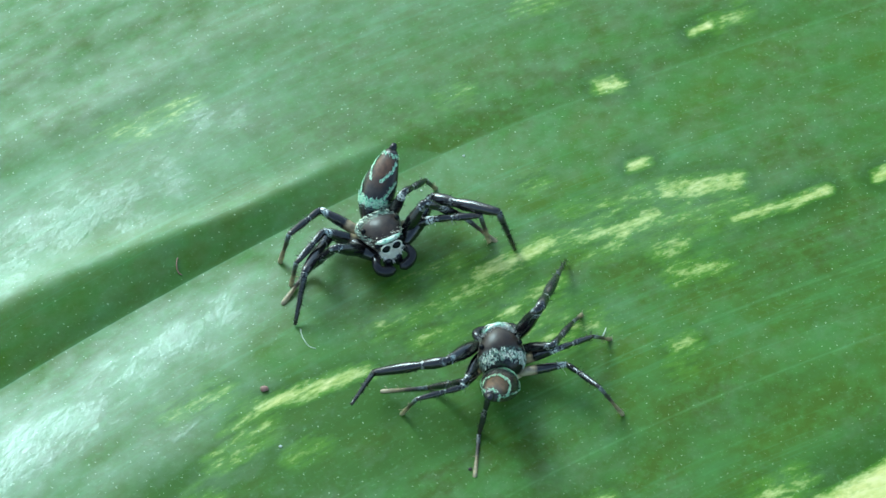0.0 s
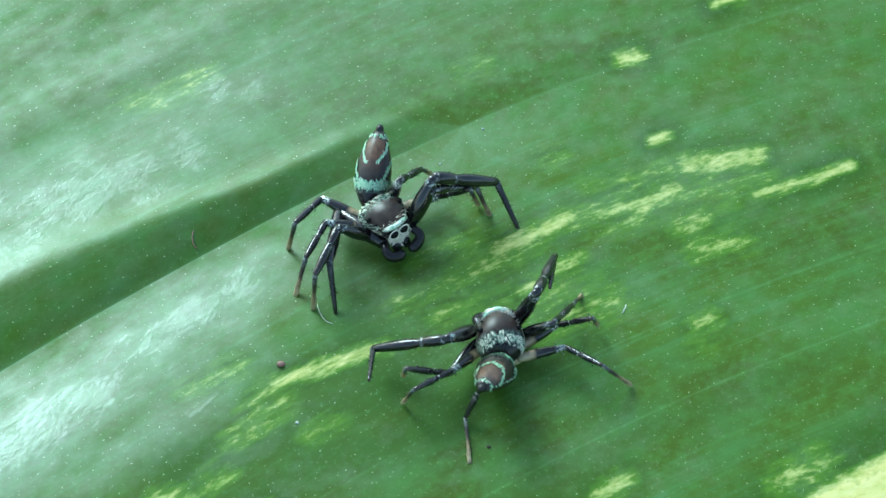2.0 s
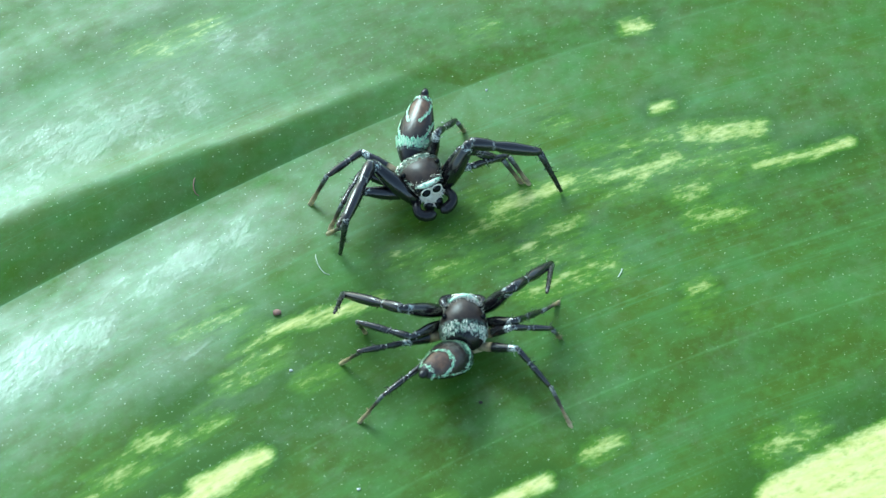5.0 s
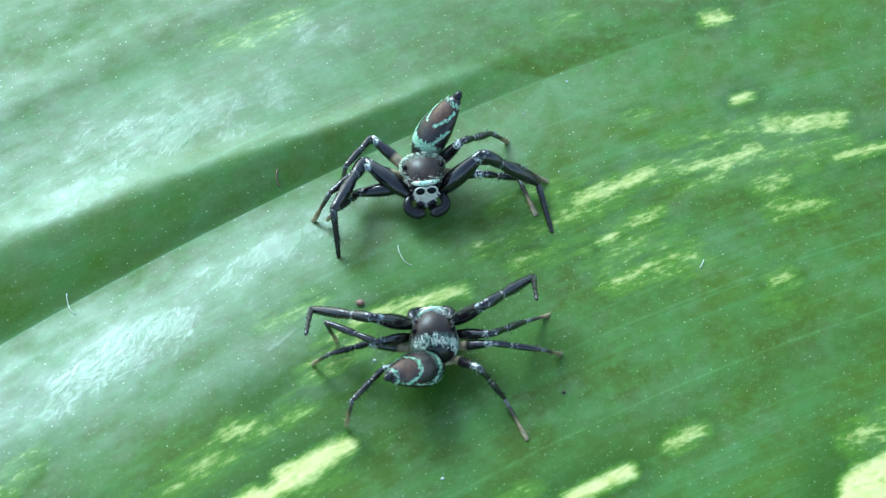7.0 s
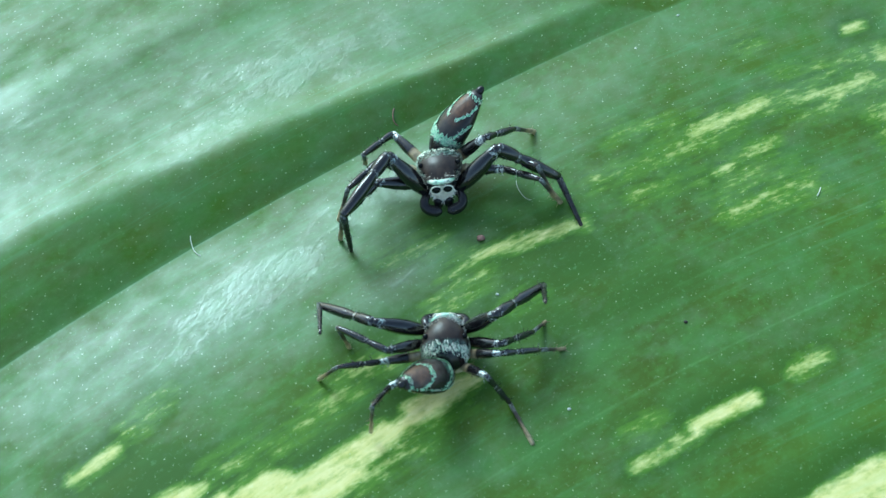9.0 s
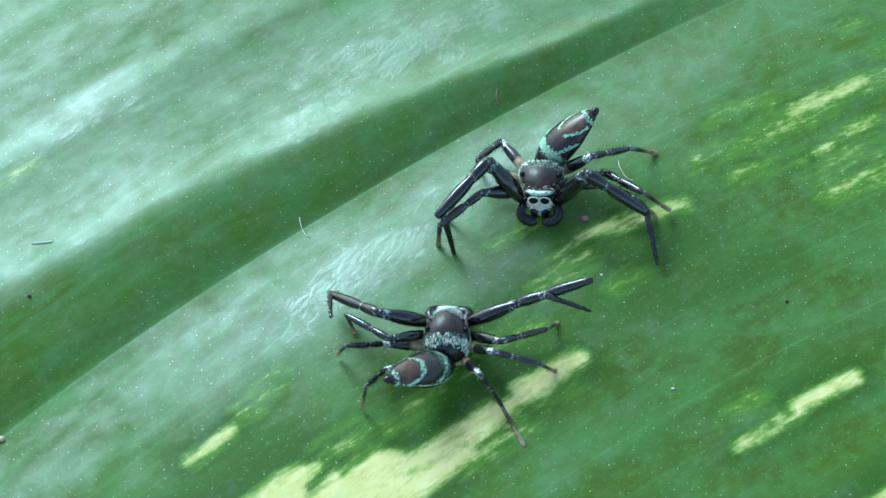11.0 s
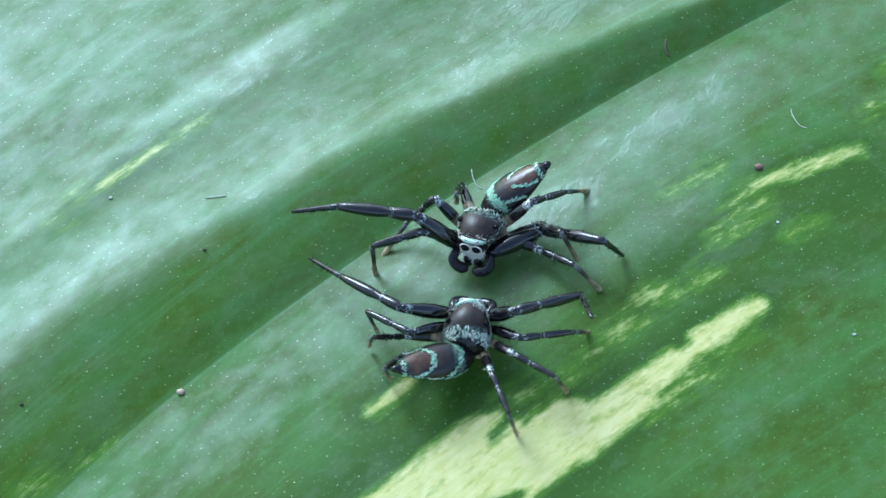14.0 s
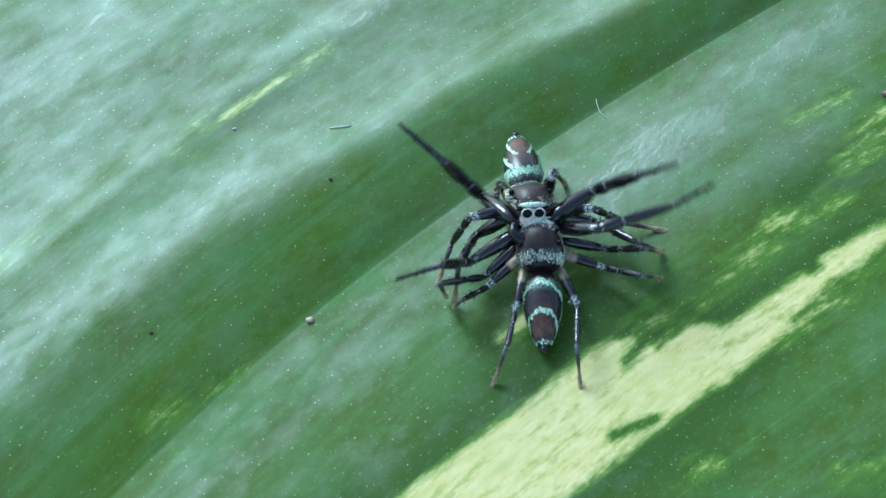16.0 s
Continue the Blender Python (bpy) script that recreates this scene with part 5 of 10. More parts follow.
    walk(facing_legs[3, -1][2], [
        (0, pose(0.00292, 0.00149, -0.00086, -111.2, 65.9, -148.0)), (0.5, pose(0.00214, 0.00193, 0.00045, 71.4, 66.4, 65.8)), (1, pose(0.00256, 0.00174, -0.00075, 125.2, 33.5, 114.1)),
        (1.5, pose(0.00234, 0.00154, -0.00119, 135.3, 42.2, 110.8)), (2, pose(0.00278, 0.00168, -0.00062, 132.0, 73.1, 107.1)), (2.5, pose(0.00269, 0.00173, -0.00061, 169.0, 78.5, 152.6)),
        (3, pose(0.00256, 0.00178, -0.00061, 156.8, 74.4, 147.8)), (3.5, pose(0.00251, 0.00187, -0.00037, 124.0, 74.8, 104.0)), (6, pose(0.00248, 0.00188, -0.00035, -76.9, 79.9, -103.2)),
        (6.5, pose(0.00302, 0.00162, -0.00038, 77.9, 84.5, 45.3)), (7, pose(0.00304, 0.00155, -0.00055, 101.9, 84.4, 60.5)), (7.5, pose(0.00285, 0.00174, -0.00025, 103.6, 81.3, 68.1)),
        (8, pose(0.00264, 0.00186, 0.00006, 104.0, 72.6, 74.0)), (8.5, pose(0.00272, 0.00183, 0.00005, 113.8, 74.2, 82.1)), (9, pose(0.00292, 0.00172, -0.00015, 142.0, 75.4, 105.2)),
        (9.5, pose(0.00290, 0.00172, -0.00016, 167.9, 76.2, 126.6)), (12, pose(0.00197, 0.00197, 0.00033, 57.2, 79.2, 20.3)), (12.5, pose(0.00172, 0.00196, 0.00037, 46.0, 72.8, 11.1)),
        (13, pose(0.00227, 0.00195, 0.00027, 72.3, 69.7, 37.0)), (13.5, pose(0.00285, 0.00176, 0.00006, 96.5, 62.0, 59.4)), (13.733, pose(0.00263, 0.00138, -0.00125, 136.9, 53.1, 93.3)),
        (14, pose(0.00154, 0.00065, -0.00186, 160.4, 37.8, 104.7)), (14.5, pose(0.00178, 0.00020, -0.00199, 173.8, 27.8, 103.4)), (14.75, pose(0.00178, 0.00020, -0.00199, 173.8, 27.8, 103.4)),
        (15, pose(0.00209, -0.00002, -0.00199, -90.9, 72.3, -178.8)), (15.25, pose(0.00208, 0.00014, -0.00199, 150.5, 77.8, 69.3)), (15.5, pose(0.00204, 0.00025, -0.00198, 123.6, 54.4, 51.2)),
        (15.75, pose(0.00205, 0.00022, -0.00198, 124.7, 46.6, 54.9)), (16, pose(0.00205, 0.00019, -0.00199, 124.9, 38.9, 58.4)),
    ])
    walk(facing_legs[4, -1][0], [
        (0, pose(-0.00075, -0.00070, -0.00035, 0.0, -24.8, -139.2)), (0.5, pose(-0.00075, -0.00070, -0.00035, 1.5, -34.6, -142.2)), (1, pose(-0.00075, -0.00070, -0.00035, -13.0, -25.9, -114.0)),
        (1.5, pose(-0.00075, -0.00070, -0.00035, 1.0, -22.2, -147.3)), (2, pose(-0.00075, -0.00070, -0.00035, 1.8, -18.5, -149.6)), (2.5, pose(-0.00075, -0.00070, -0.00035, -0.9, -26.6, -142.7)),
        (3, pose(-0.00075, -0.00070, -0.00035, 0.2, -27.3, -145.1)), (3.5, pose(-0.00075, -0.00070, -0.00035, -4.5, -28.2, -135.1)), (6, pose(-0.00075, -0.00070, -0.00035, -1.6, -30.5, -140.9)),
        (6.5, pose(-0.00075, -0.00070, -0.00035, -0.5, -8.4, -141.6)), (7, pose(-0.00075, -0.00070, -0.00035, -4.0, -20.6, -135.1)), (7.5, pose(-0.00075, -0.00070, -0.00035, -5.2, -15.1, -131.0)),
        (8, pose(-0.00075, -0.00070, -0.00035, -7.1, -13.1, -123.5)), (8.5, pose(-0.00075, -0.00070, -0.00035, -4.9, -11.2, -134.0)), (9, pose(-0.00075, -0.00070, -0.00035, -3.4, -7.7, -142.7)),
        (9.5, pose(-0.00075, -0.00070, -0.00035, -3.6, -7.5, -141.7)), (12, pose(-0.00075, -0.00070, -0.00035, -3.7, 0.2, -139.7)), (12.5, pose(-0.00075, -0.00070, -0.00035, -3.7, 0.2, -137.2)),
        (13, pose(-0.00075, -0.00070, -0.00035, -3.6, -1.7, -141.6)), (13.5, pose(-0.00075, -0.00070, -0.00035, -3.5, -1.0, -147.3)), (14, pose(-0.00075, -0.00070, -0.00035, -3.5, 6.0, -148.6)),
        (14.5, pose(-0.00075, -0.00070, -0.00035, -5.0, 11.3, -158.5)), (14.75, pose(-0.00075, -0.00070, -0.00035, -5.0, 11.3, -158.5)), (15, pose(-0.00075, -0.00070, -0.00035, -5.1, 30.0, -158.6)),
        (15.25, pose(-0.00075, -0.00070, -0.00035, -4.3, 21.0, -156.9)), (15.5, pose(-0.00075, -0.00070, -0.00035, -3.9, 12.1, -155.4)), (15.75, pose(-0.00075, -0.00070, -0.00035, -5.5, 9.6, -163.6)),
        (16, pose(-0.00075, -0.00070, -0.00035, -6.6, 6.9, -171.7)),
    ])
    walk(facing_legs[4, -1][1], [
        (0, pose(0.00200, 0.00000, 0.00000, 24.1, -3.0, 74.1)), (0.5, pose(0.00200, 0.00000, 0.00000, 32.3, 8.2, 56.5)), (1, pose(0.00200, 0.00000, 0.00000, 28.6, 1.0, 41.1)),
        (1.5, pose(0.00200, 0.00000, 0.00000, 23.6, -9.1, 65.9)), (2, pose(0.00200, 0.00000, 0.00000, 17.5, -15.8, 80.2)), (2.5, pose(0.00200, 0.00000, 0.00000, 26.0, -3.5, 69.2)),
        (3, pose(0.00200, 0.00000, 0.00000, 26.7, -3.0, 67.9)), (3.5, pose(0.00200, 0.00000, 0.00000, 27.2, -7.0, 67.1)), (6, pose(0.00200, 0.00000, 0.00000, 28.5, -2.7, 78.8)),
        (6.5, pose(0.00200, -0.00000, -0.00000, 6.4, -20.4, 100.7)), (7, pose(0.00200, 0.00000, 0.00000, 16.5, -10.4, 96.1)), (7.5, pose(0.00200, 0.00000, 0.00000, 11.6, -12.0, 91.0)),
        (8, pose(0.00200, 0.00000, 0.00000, 11.0, -13.1, 81.1)), (8.5, pose(0.00200, 0.00000, 0.00000, 7.6, -19.6, 92.9)), (9, pose(0.00200, 0.00000, 0.00000, 4.3, -23.5, 99.9)),
        (9.5, pose(0.00200, 0.00000, 0.00000, 1.5, -27.2, 105.2)), (12, pose(0.00200, 0.00000, 0.00000, -13.3, -32.0, 120.2)), (12.5, pose(0.00200, 0.00000, 0.00000, -17.9, -36.2, 125.9)),
        (13, pose(0.00200, 0.00000, 0.00000, -18.0, -38.4, 132.4)), (13.5, pose(0.00200, 0.00000, 0.00000, -19.3, -37.9, 139.2)), (14, pose(0.00200, 0.00000, 0.00000, -38.3, -36.5, 166.9)),
        (14.5, pose(0.00200, 0.00000, 0.00000, -38.6, -32.1, 175.4)), (14.75, pose(0.00200, 0.00000, 0.00000, -38.6, -32.1, 175.4)), (15, pose(0.00200, 0.00000, 0.00000, -39.9, -3.9, 171.8)),
        (15.25, pose(0.00200, 0.00000, 0.00000, -36.6, -8.7, 160.6)), (15.5, pose(0.00200, 0.00000, 0.00000, -30.9, -12.2, 149.2)), (15.75, pose(0.00200, 0.00000, 0.00000, -29.9, -12.0, 156.3)),
        (16, pose(0.00200, 0.00000, 0.00000, -29.0, -11.9, 163.4)),
    ])
    walk(facing_legs[4, -1][2], [
        (0, pose(0.00257, 0.00202, 0.00011, 118.5, 83.4, 131.4)), (0.5, pose(0.00315, 0.00173, -0.00030, 125.1, 88.3, 140.1)), (1, pose(0.00358, 0.00138, -0.00004, 37.4, 72.6, 27.7)),
        (1.5, pose(0.00285, 0.00189, 0.00033, 113.2, 83.2, 135.4)), (2, pose(0.00234, 0.00199, 0.00057, 73.4, 85.1, 97.9)), (2.5, pose(0.00275, 0.00196, 0.00013, 12.9, 81.3, 30.0)),
        (3, pose(0.00279, 0.00194, 0.00011, 18.6, 85.7, 37.8)), (3.5, pose(0.00281, 0.00192, 0.00026, 56.6, 69.3, 67.2)), (6, pose(0.00241, 0.00206, 0.00010, 109.1, 81.0, 125.7)),
        (6.5, pose(0.00164, 0.00193, 0.00073, -65.8, 66.0, -42.1)), (7, pose(0.00178, 0.00205, 0.00038, -147.5, 85.3, -135.9)), (7.5, pose(0.00197, 0.00205, 0.00044, -81.3, 88.6, -74.1)),
        (8, pose(0.00232, 0.00202, 0.00047, 123.5, 88.4, 123.1)), (8.5, pose(0.00190, 0.00198, 0.00071, -53.8, 81.0, -44.3)), (9, pose(0.00167, 0.00190, 0.00084, -55.4, 71.1, -38.3)),
        (9.5, pose(0.00151, 0.00180, 0.00096, -52.2, 71.4, -35.9)), (12, pose(0.00111, 0.00154, 0.00111, -37.9, 62.3, -24.4)), (12.5, pose(0.00101, 0.00137, 0.00124, -32.0, 62.5, -20.3)),
        (13, pose(0.00089, 0.00122, 0.00130, -33.0, 62.6, -16.6)), (13.5, pose(0.00075, 0.00108, 0.00129, -35.0, 60.6, -13.4)), (14, pose(0.00036, 0.00038, 0.00125, -21.5, 56.6, 2.9)),
        (14.5, pose(0.00023, 0.00014, 0.00111, -26.7, 53.0, 6.3)), (14.75, pose(0.00023, 0.00014, 0.00111, -26.7, 53.0, 6.3)), (15, pose(-0.00007, 0.00030, 0.00014, -30.9, 22.3, -1.0)),
        (15.25, pose(0.00004, 0.00069, 0.00032, -35.4, 27.1, -10.6)), (15.5, pose(0.00024, 0.00105, 0.00044, -42.1, 30.9, -20.9)), (15.75, pose(0.00012, 0.00083, 0.00044, -44.7, 34.5, -16.5)),
        (16, pose(0.00003, 0.00059, 0.00043, -47.5, 37.9, -12.4)),
    ])
    walk(facing_legs[1, 1][0], waved([
        (0, pose(0.00085, 0.00075, -0.00035, 0.0, -11.0, 125.0)), (0.267, pose(0.00085, 0.00075, -0.00035, 9.5, -33.3, 100.6)), (0.5, pose(0.00085, 0.00075, -0.00035, 34.5, -48.2, 63.3)),
        (1, pose(0.00085, 0.00075, -0.00035, 26.1, -53.5, 74.2)), (1.5, pose(0.00085, 0.00075, -0.00035, 8.6, -56.8, 95.5)), (2, pose(0.00085, 0.00075, -0.00035, 10.7, -50.2, 92.8)),
        (2.5, pose(0.00085, 0.00075, -0.00035, 24.0, -54.7, 76.0)), (3, pose(0.00085, 0.00075, -0.00035, 24.2, -46.5, 75.8)), (3.5, pose(0.00085, 0.00075, -0.00035, 19.2, -56.6, 82.1)),
        (6, pose(0.00085, 0.00075, -0.00035, 13.7, -53.3, 88.9)), (6.5, pose(0.00085, 0.00075, -0.00035, 20.1, -53.5, 88.4)), (7, pose(0.00085, 0.00075, -0.00035, 4.7, -43.3, 100.9)),
        (7.5, pose(0.00085, 0.00075, -0.00035, 6.1, -42.3, 98.8)), (8, pose(0.00085, 0.00075, -0.00035, 5.5, -39.5, 99.8)), (8.5, pose(0.00085, 0.00075, -0.00035, 2.9, -40.7, 103.7)),
        (9, pose(0.00085, 0.00075, -0.00035, -1.7, -39.3, 111.0)), (9.5, pose(0.00085, 0.00075, -0.00035, 11.8, -46.7, 91.5)), (12, pose(0.00085, 0.00075, -0.00035, 13.1, -62.4, 92.0)),
        (12.5, pose(0.00085, 0.00075, -0.00035, 2.7, -45.6, 104.5)), (13, pose(0.00085, 0.00075, -0.00035, -8.0, -20.2, 127.9)), (13.5, pose(0.00085, 0.00075, -0.00035, 12.4, -34.2, 89.4)),
        (13.733, pose(0.00085, 0.00075, -0.00035, 0.6, -17.5, 115.7)), (14, pose(0.00085, 0.00075, -0.00035, -2.4, 2.1, 137.3)), (14.267, pose(0.00085, 0.00075, -0.00035, 2.4, -23.9, 113.4)),
        (14.5, pose(0.00085, 0.00075, -0.00035, 22.6, -44.5, 78.8)), (14.75, pose(0.00085, 0.00075, -0.00035, 22.6, -44.5, 78.8)), (14.867, pose(0.00085, 0.00075, -0.00035, 8.8, -31.5, 100.8)),
        (15, pose(0.00085, 0.00075, -0.00035, 2.2, -15.7, 116.9)), (15.25, pose(0.00085, 0.00075, -0.00035, 1.5, -14.6, 119.6)), (15.5, pose(0.00085, 0.00075, -0.00035, 0.7, -8.0, 123.9)),
        (15.75, pose(0.00085, 0.00075, -0.00035, 1.8, -21.5, 119.8)), (16, pose(0.00085, 0.00075, -0.00035, 0.7, -13.1, 123.4)),
    ], 14.95, -34))
    walk(facing_legs[1, 1][1], [
        (0, pose(0.00250, 0.00000, 0.00000, -11.0, -4.5, -85.3)), (0.267, pose(0.00250, 0.00000, 0.00000, -32.3, 22.4, -56.8)), (0.5, pose(0.00250, 0.00000, 0.00000, -54.8, 58.8, -48.2)),
        (1, pose(0.00250, 0.00000, 0.00000, -81.9, 53.4, -88.4)), (1.5, pose(0.00250, 0.00000, 0.00000, -69.5, 56.5, -86.1)), (2, pose(0.00250, 0.00000, 0.00000, -67.4, 66.9, -84.5)),
        (2.5, pose(0.00250, 0.00000, 0.00000, -97.4, 63.4, -105.7)), (3, pose(0.00250, 0.00000, 0.00000, -95.5, 63.8, -103.7)), (3.5, pose(0.00250, 0.00000, 0.00000, -87.5, 64.6, -98.4)),
        (6, pose(0.00250, 0.00000, 0.00000, -57.6, 64.6, -70.3)), (6.5, pose(0.00250, 0.00000, 0.00000, -70.7, 58.8, -78.5)), (7, pose(0.00250, 0.00000, 0.00000, -53.1, 77.7, -75.1)),
        (7.5, pose(0.00250, 0.00000, 0.00000, -52.2, 76.8, -72.7)), (8, pose(0.00250, 0.00000, 0.00000, -42.7, 73.1, -64.0)), (8.5, pose(0.00250, 0.00000, 0.00000, -48.0, 73.4, -72.4)),
        (9, pose(0.00250, 0.00000, 0.00000, -42.1, 70.2, -72.2)), (9.5, pose(0.00250, -0.00000, -0.00000, 65.7, 112.0, 48.3)), (12, pose(0.00250, -0.00000, 0.00000, -75.3, 62.5, -89.6)),
        (12.5, pose(0.00250, 0.00000, 0.00000, -38.4, 83.8, -62.3)), (13, pose(0.00250, 0.00000, 0.00000, 23.1, 74.1, -22.5)), (13.5, pose(0.00250, 0.00000, 0.00000, 20.3, 74.8, 9.7)),
        (13.733, pose(0.00250, 0.00000, 0.00000, 10.1, 24.5, -27.8)), (14, pose(0.00250, 0.00000, 0.00000, 23.5, -20.2, -62.5)), (14.267, pose(0.00250, 0.00000, 0.00000, 3.7, 12.5, -40.3)),
        (14.5, pose(0.00250, 0.00000, 0.00000, -19.8, 47.3, -36.1)), (14.75, pose(0.00250, 0.00000, 0.00000, -19.8, 47.3, -36.1)), (14.867, pose(0.00250, 0.00000, 0.00000, -4.5, 6.3, -36.1)),
        (15, pose(0.00250, 0.00000, 0.00000, 7.8, -33.9, -51.8)), (15.25, pose(0.00250, 0.00000, 0.00000, 11.2, -35.9, -58.8)), (15.5, pose(0.00250, 0.00000, 0.00000, 19.4, -31.3, -68.7)),
        (15.75, pose(0.00250, 0.00000, 0.00000, 10.8, -43.2, -67.3)), (16, pose(0.00250, 0.00000, 0.00000, 23.9, -35.6, -81.3)),
    ])
    walk(facing_legs[1, 1][2], [
        (0, pose(0.00277, -0.00328, 0.00026, -42.9, 73.9, -123.2)), (0.267, pose(0.00417, -0.00255, -0.00126, -56.8, 60.5, -108.2)), (0.5, pose(0.00364, -0.00127, -0.00282, -73.0, 57.8, -92.1)),
        (1, pose(0.00256, -0.00197, -0.00265, -95.7, 8.0, -136.4)), (1.5, pose(0.00262, -0.00182, -0.00275, -94.3, 33.3, -145.8)), (2, pose(0.00262, -0.00129, -0.00304, -85.3, 14.9, -130.8)),
        (2.5, pose(0.00210, -0.00142, -0.00295, -91.9, 0.1, -131.0)), (3, pose(0.00215, -0.00141, -0.00296, -86.8, -11.9, -117.7)), (3.5, pose(0.00229, -0.00140, -0.00298, -93.0, 13.1, -151.4)),
        (6, pose(0.00298, -0.00133, -0.00298, -81.7, 46.1, -136.6)), (6.5, pose(0.00284, -0.00168, -0.00282, -80.6, 30.8, -136.1)), (7, pose(0.00268, -0.00068, -0.00322, -54.3, 9.2, -106.5)),
        (7.5, pose(0.00272, -0.00072, -0.00321, -53.8, 6.5, -107.0)), (8, pose(0.00292, -0.00086, -0.00316, -51.3, 4.8, -109.3)), (8.5, pose(0.00279, -0.00090, -0.00316, -51.4, 9.5, -105.8)),
        (9, pose(0.00284, -0.00106, -0.00310, -48.7, 16.5, -105.6)), (9.5, pose(0.00168, -0.00092, -0.00306, -57.7, -4.6, -98.2)), (12, pose(0.00251, -0.00153, -0.00293, -76.6, 22.0, -113.3)),
        (12.5, pose(0.00267, -0.00032, -0.00328, -53.8, 15.2, -98.0)), (13, pose(0.00333, -0.00035, -0.00317, -24.5, -15.7, -104.8)), (13.5, pose(0.00335, 0.00015, -0.00318, -34.0, 29.9, -56.3)),
        (13.733, pose(0.00516, -0.00140, -0.00137, -6.5, 61.6, -57.5)), (14, pose(0.00393, -0.00275, 0.00114, 87.7, 60.5, 20.3)), (14.267, pose(0.00496, -0.00208, -0.00071, 174.0, 83.2, 127.6)),
        (14.5, pose(0.00431, -0.00132, -0.00243, -136.7, 60.0, -157.5)), (14.75, pose(0.00431, -0.00132, -0.00243, -136.7, 60.0, -157.5)), (14.867, pose(0.00515, -0.00193, -0.00036, 61.4, 76.6, 26.1)),
        (15, pose(0.00419, -0.00215, 0.00184, 54.9, 32.5, 8.6)), (15.25, pose(0.00388, -0.00229, 0.00193, 45.9, 15.6, -15.7)), (15.5, pose(0.00352, -0.00263, 0.00171, 46.0, 5.3, -34.8)),
        (15.75, pose(0.00343, -0.00222, 0.00226, 39.9, -1.9, -21.2)), (16, pose(0.00290, -0.00265, 0.00192, 46.7, 22.4, 4.9)),
    ])
    walk(facing_legs[2, 1][0], [
        (0, pose(0.00035, 0.00085, -0.00040, 0.0, -54.9, 77.9)), (0.5, pose(0.00035, 0.00085, -0.00040, 33.1, -43.3, 35.2)), (1, pose(0.00035, 0.00085, -0.00040, 34.6, -39.9, 32.9)),
        (1.5, pose(0.00035, 0.00085, -0.00040, -8.9, -55.0, 89.4)), (2, pose(0.00035, 0.00085, -0.00040, 12.0, -46.8, 62.7)), (2.5, pose(0.00035, 0.00085, -0.00040, 30.5, -40.1, 36.2)),
        (3, pose(0.00035, 0.00085, -0.00040, 30.7, -37.7, 35.8)), (3.5, pose(0.00035, 0.00085, -0.00040, 6.1, -60.4, 67.5)), (6, pose(0.00035, 0.00085, -0.00040, 8.8, -56.3, 64.2)),
        (6.5, pose(0.00035, 0.00085, -0.00040, 13.4, -36.1, 65.4)), (7, pose(0.00035, 0.00085, -0.00040, -3.3, -48.5, 79.6)), (7.267, pose(0.00035, 0.00085, -0.00040, -18.1, -30.2, 102.4)),
        (7.5, pose(0.00035, 0.00085, -0.00040, -23.3, -9.2, 117.5)), (8, pose(0.00035, 0.00085, -0.00040, -22.4, -9.0, 111.8)), (8.5, pose(0.00035, 0.00085, -0.00040, -23.2, -4.1, 118.6)),
        (9, pose(0.00035, 0.00085, -0.00040, -23.4, 1.2, 126.0)), (9.5, pose(0.00035, 0.00085, -0.00040, -21.2, -10.5, 103.3)), (12, pose(0.00035, 0.00085, -0.00040, -23.4, -5.5, 129.3)),
        (12.5, pose(0.00035, 0.00085, -0.00040, -23.4, -7.5, 129.4)), (13, pose(0.00035, 0.00085, -0.00040, -22.9, -8.6, 125.9)), (13.5, pose(0.00035, 0.00085, -0.00040, -22.4, -8.8, 122.6)),
        (14, pose(0.00035, 0.00085, -0.00040, -23.1, 4.3, 141.0)), (14.5, pose(0.00035, 0.00085, -0.00040, -24.4, 2.2, 119.8)), (14.75, pose(0.00035, 0.00085, -0.00040, -24.4, 2.2, 119.8)),
        (15, pose(0.00035, 0.00085, -0.00040, -28.1, 29.3, 106.5)), (15.25, pose(0.00035, 0.00085, -0.00040, -30.4, 26.6, 101.6)), (15.5, pose(0.00035, 0.00085, -0.00040, -32.4, 23.8, 96.8)),
        (15.75, pose(0.00035, 0.00085, -0.00040, -31.4, 21.8, 99.6)), (16, pose(0.00035, 0.00085, -0.00040, -30.4, 19.7, 102.2)),
    ])
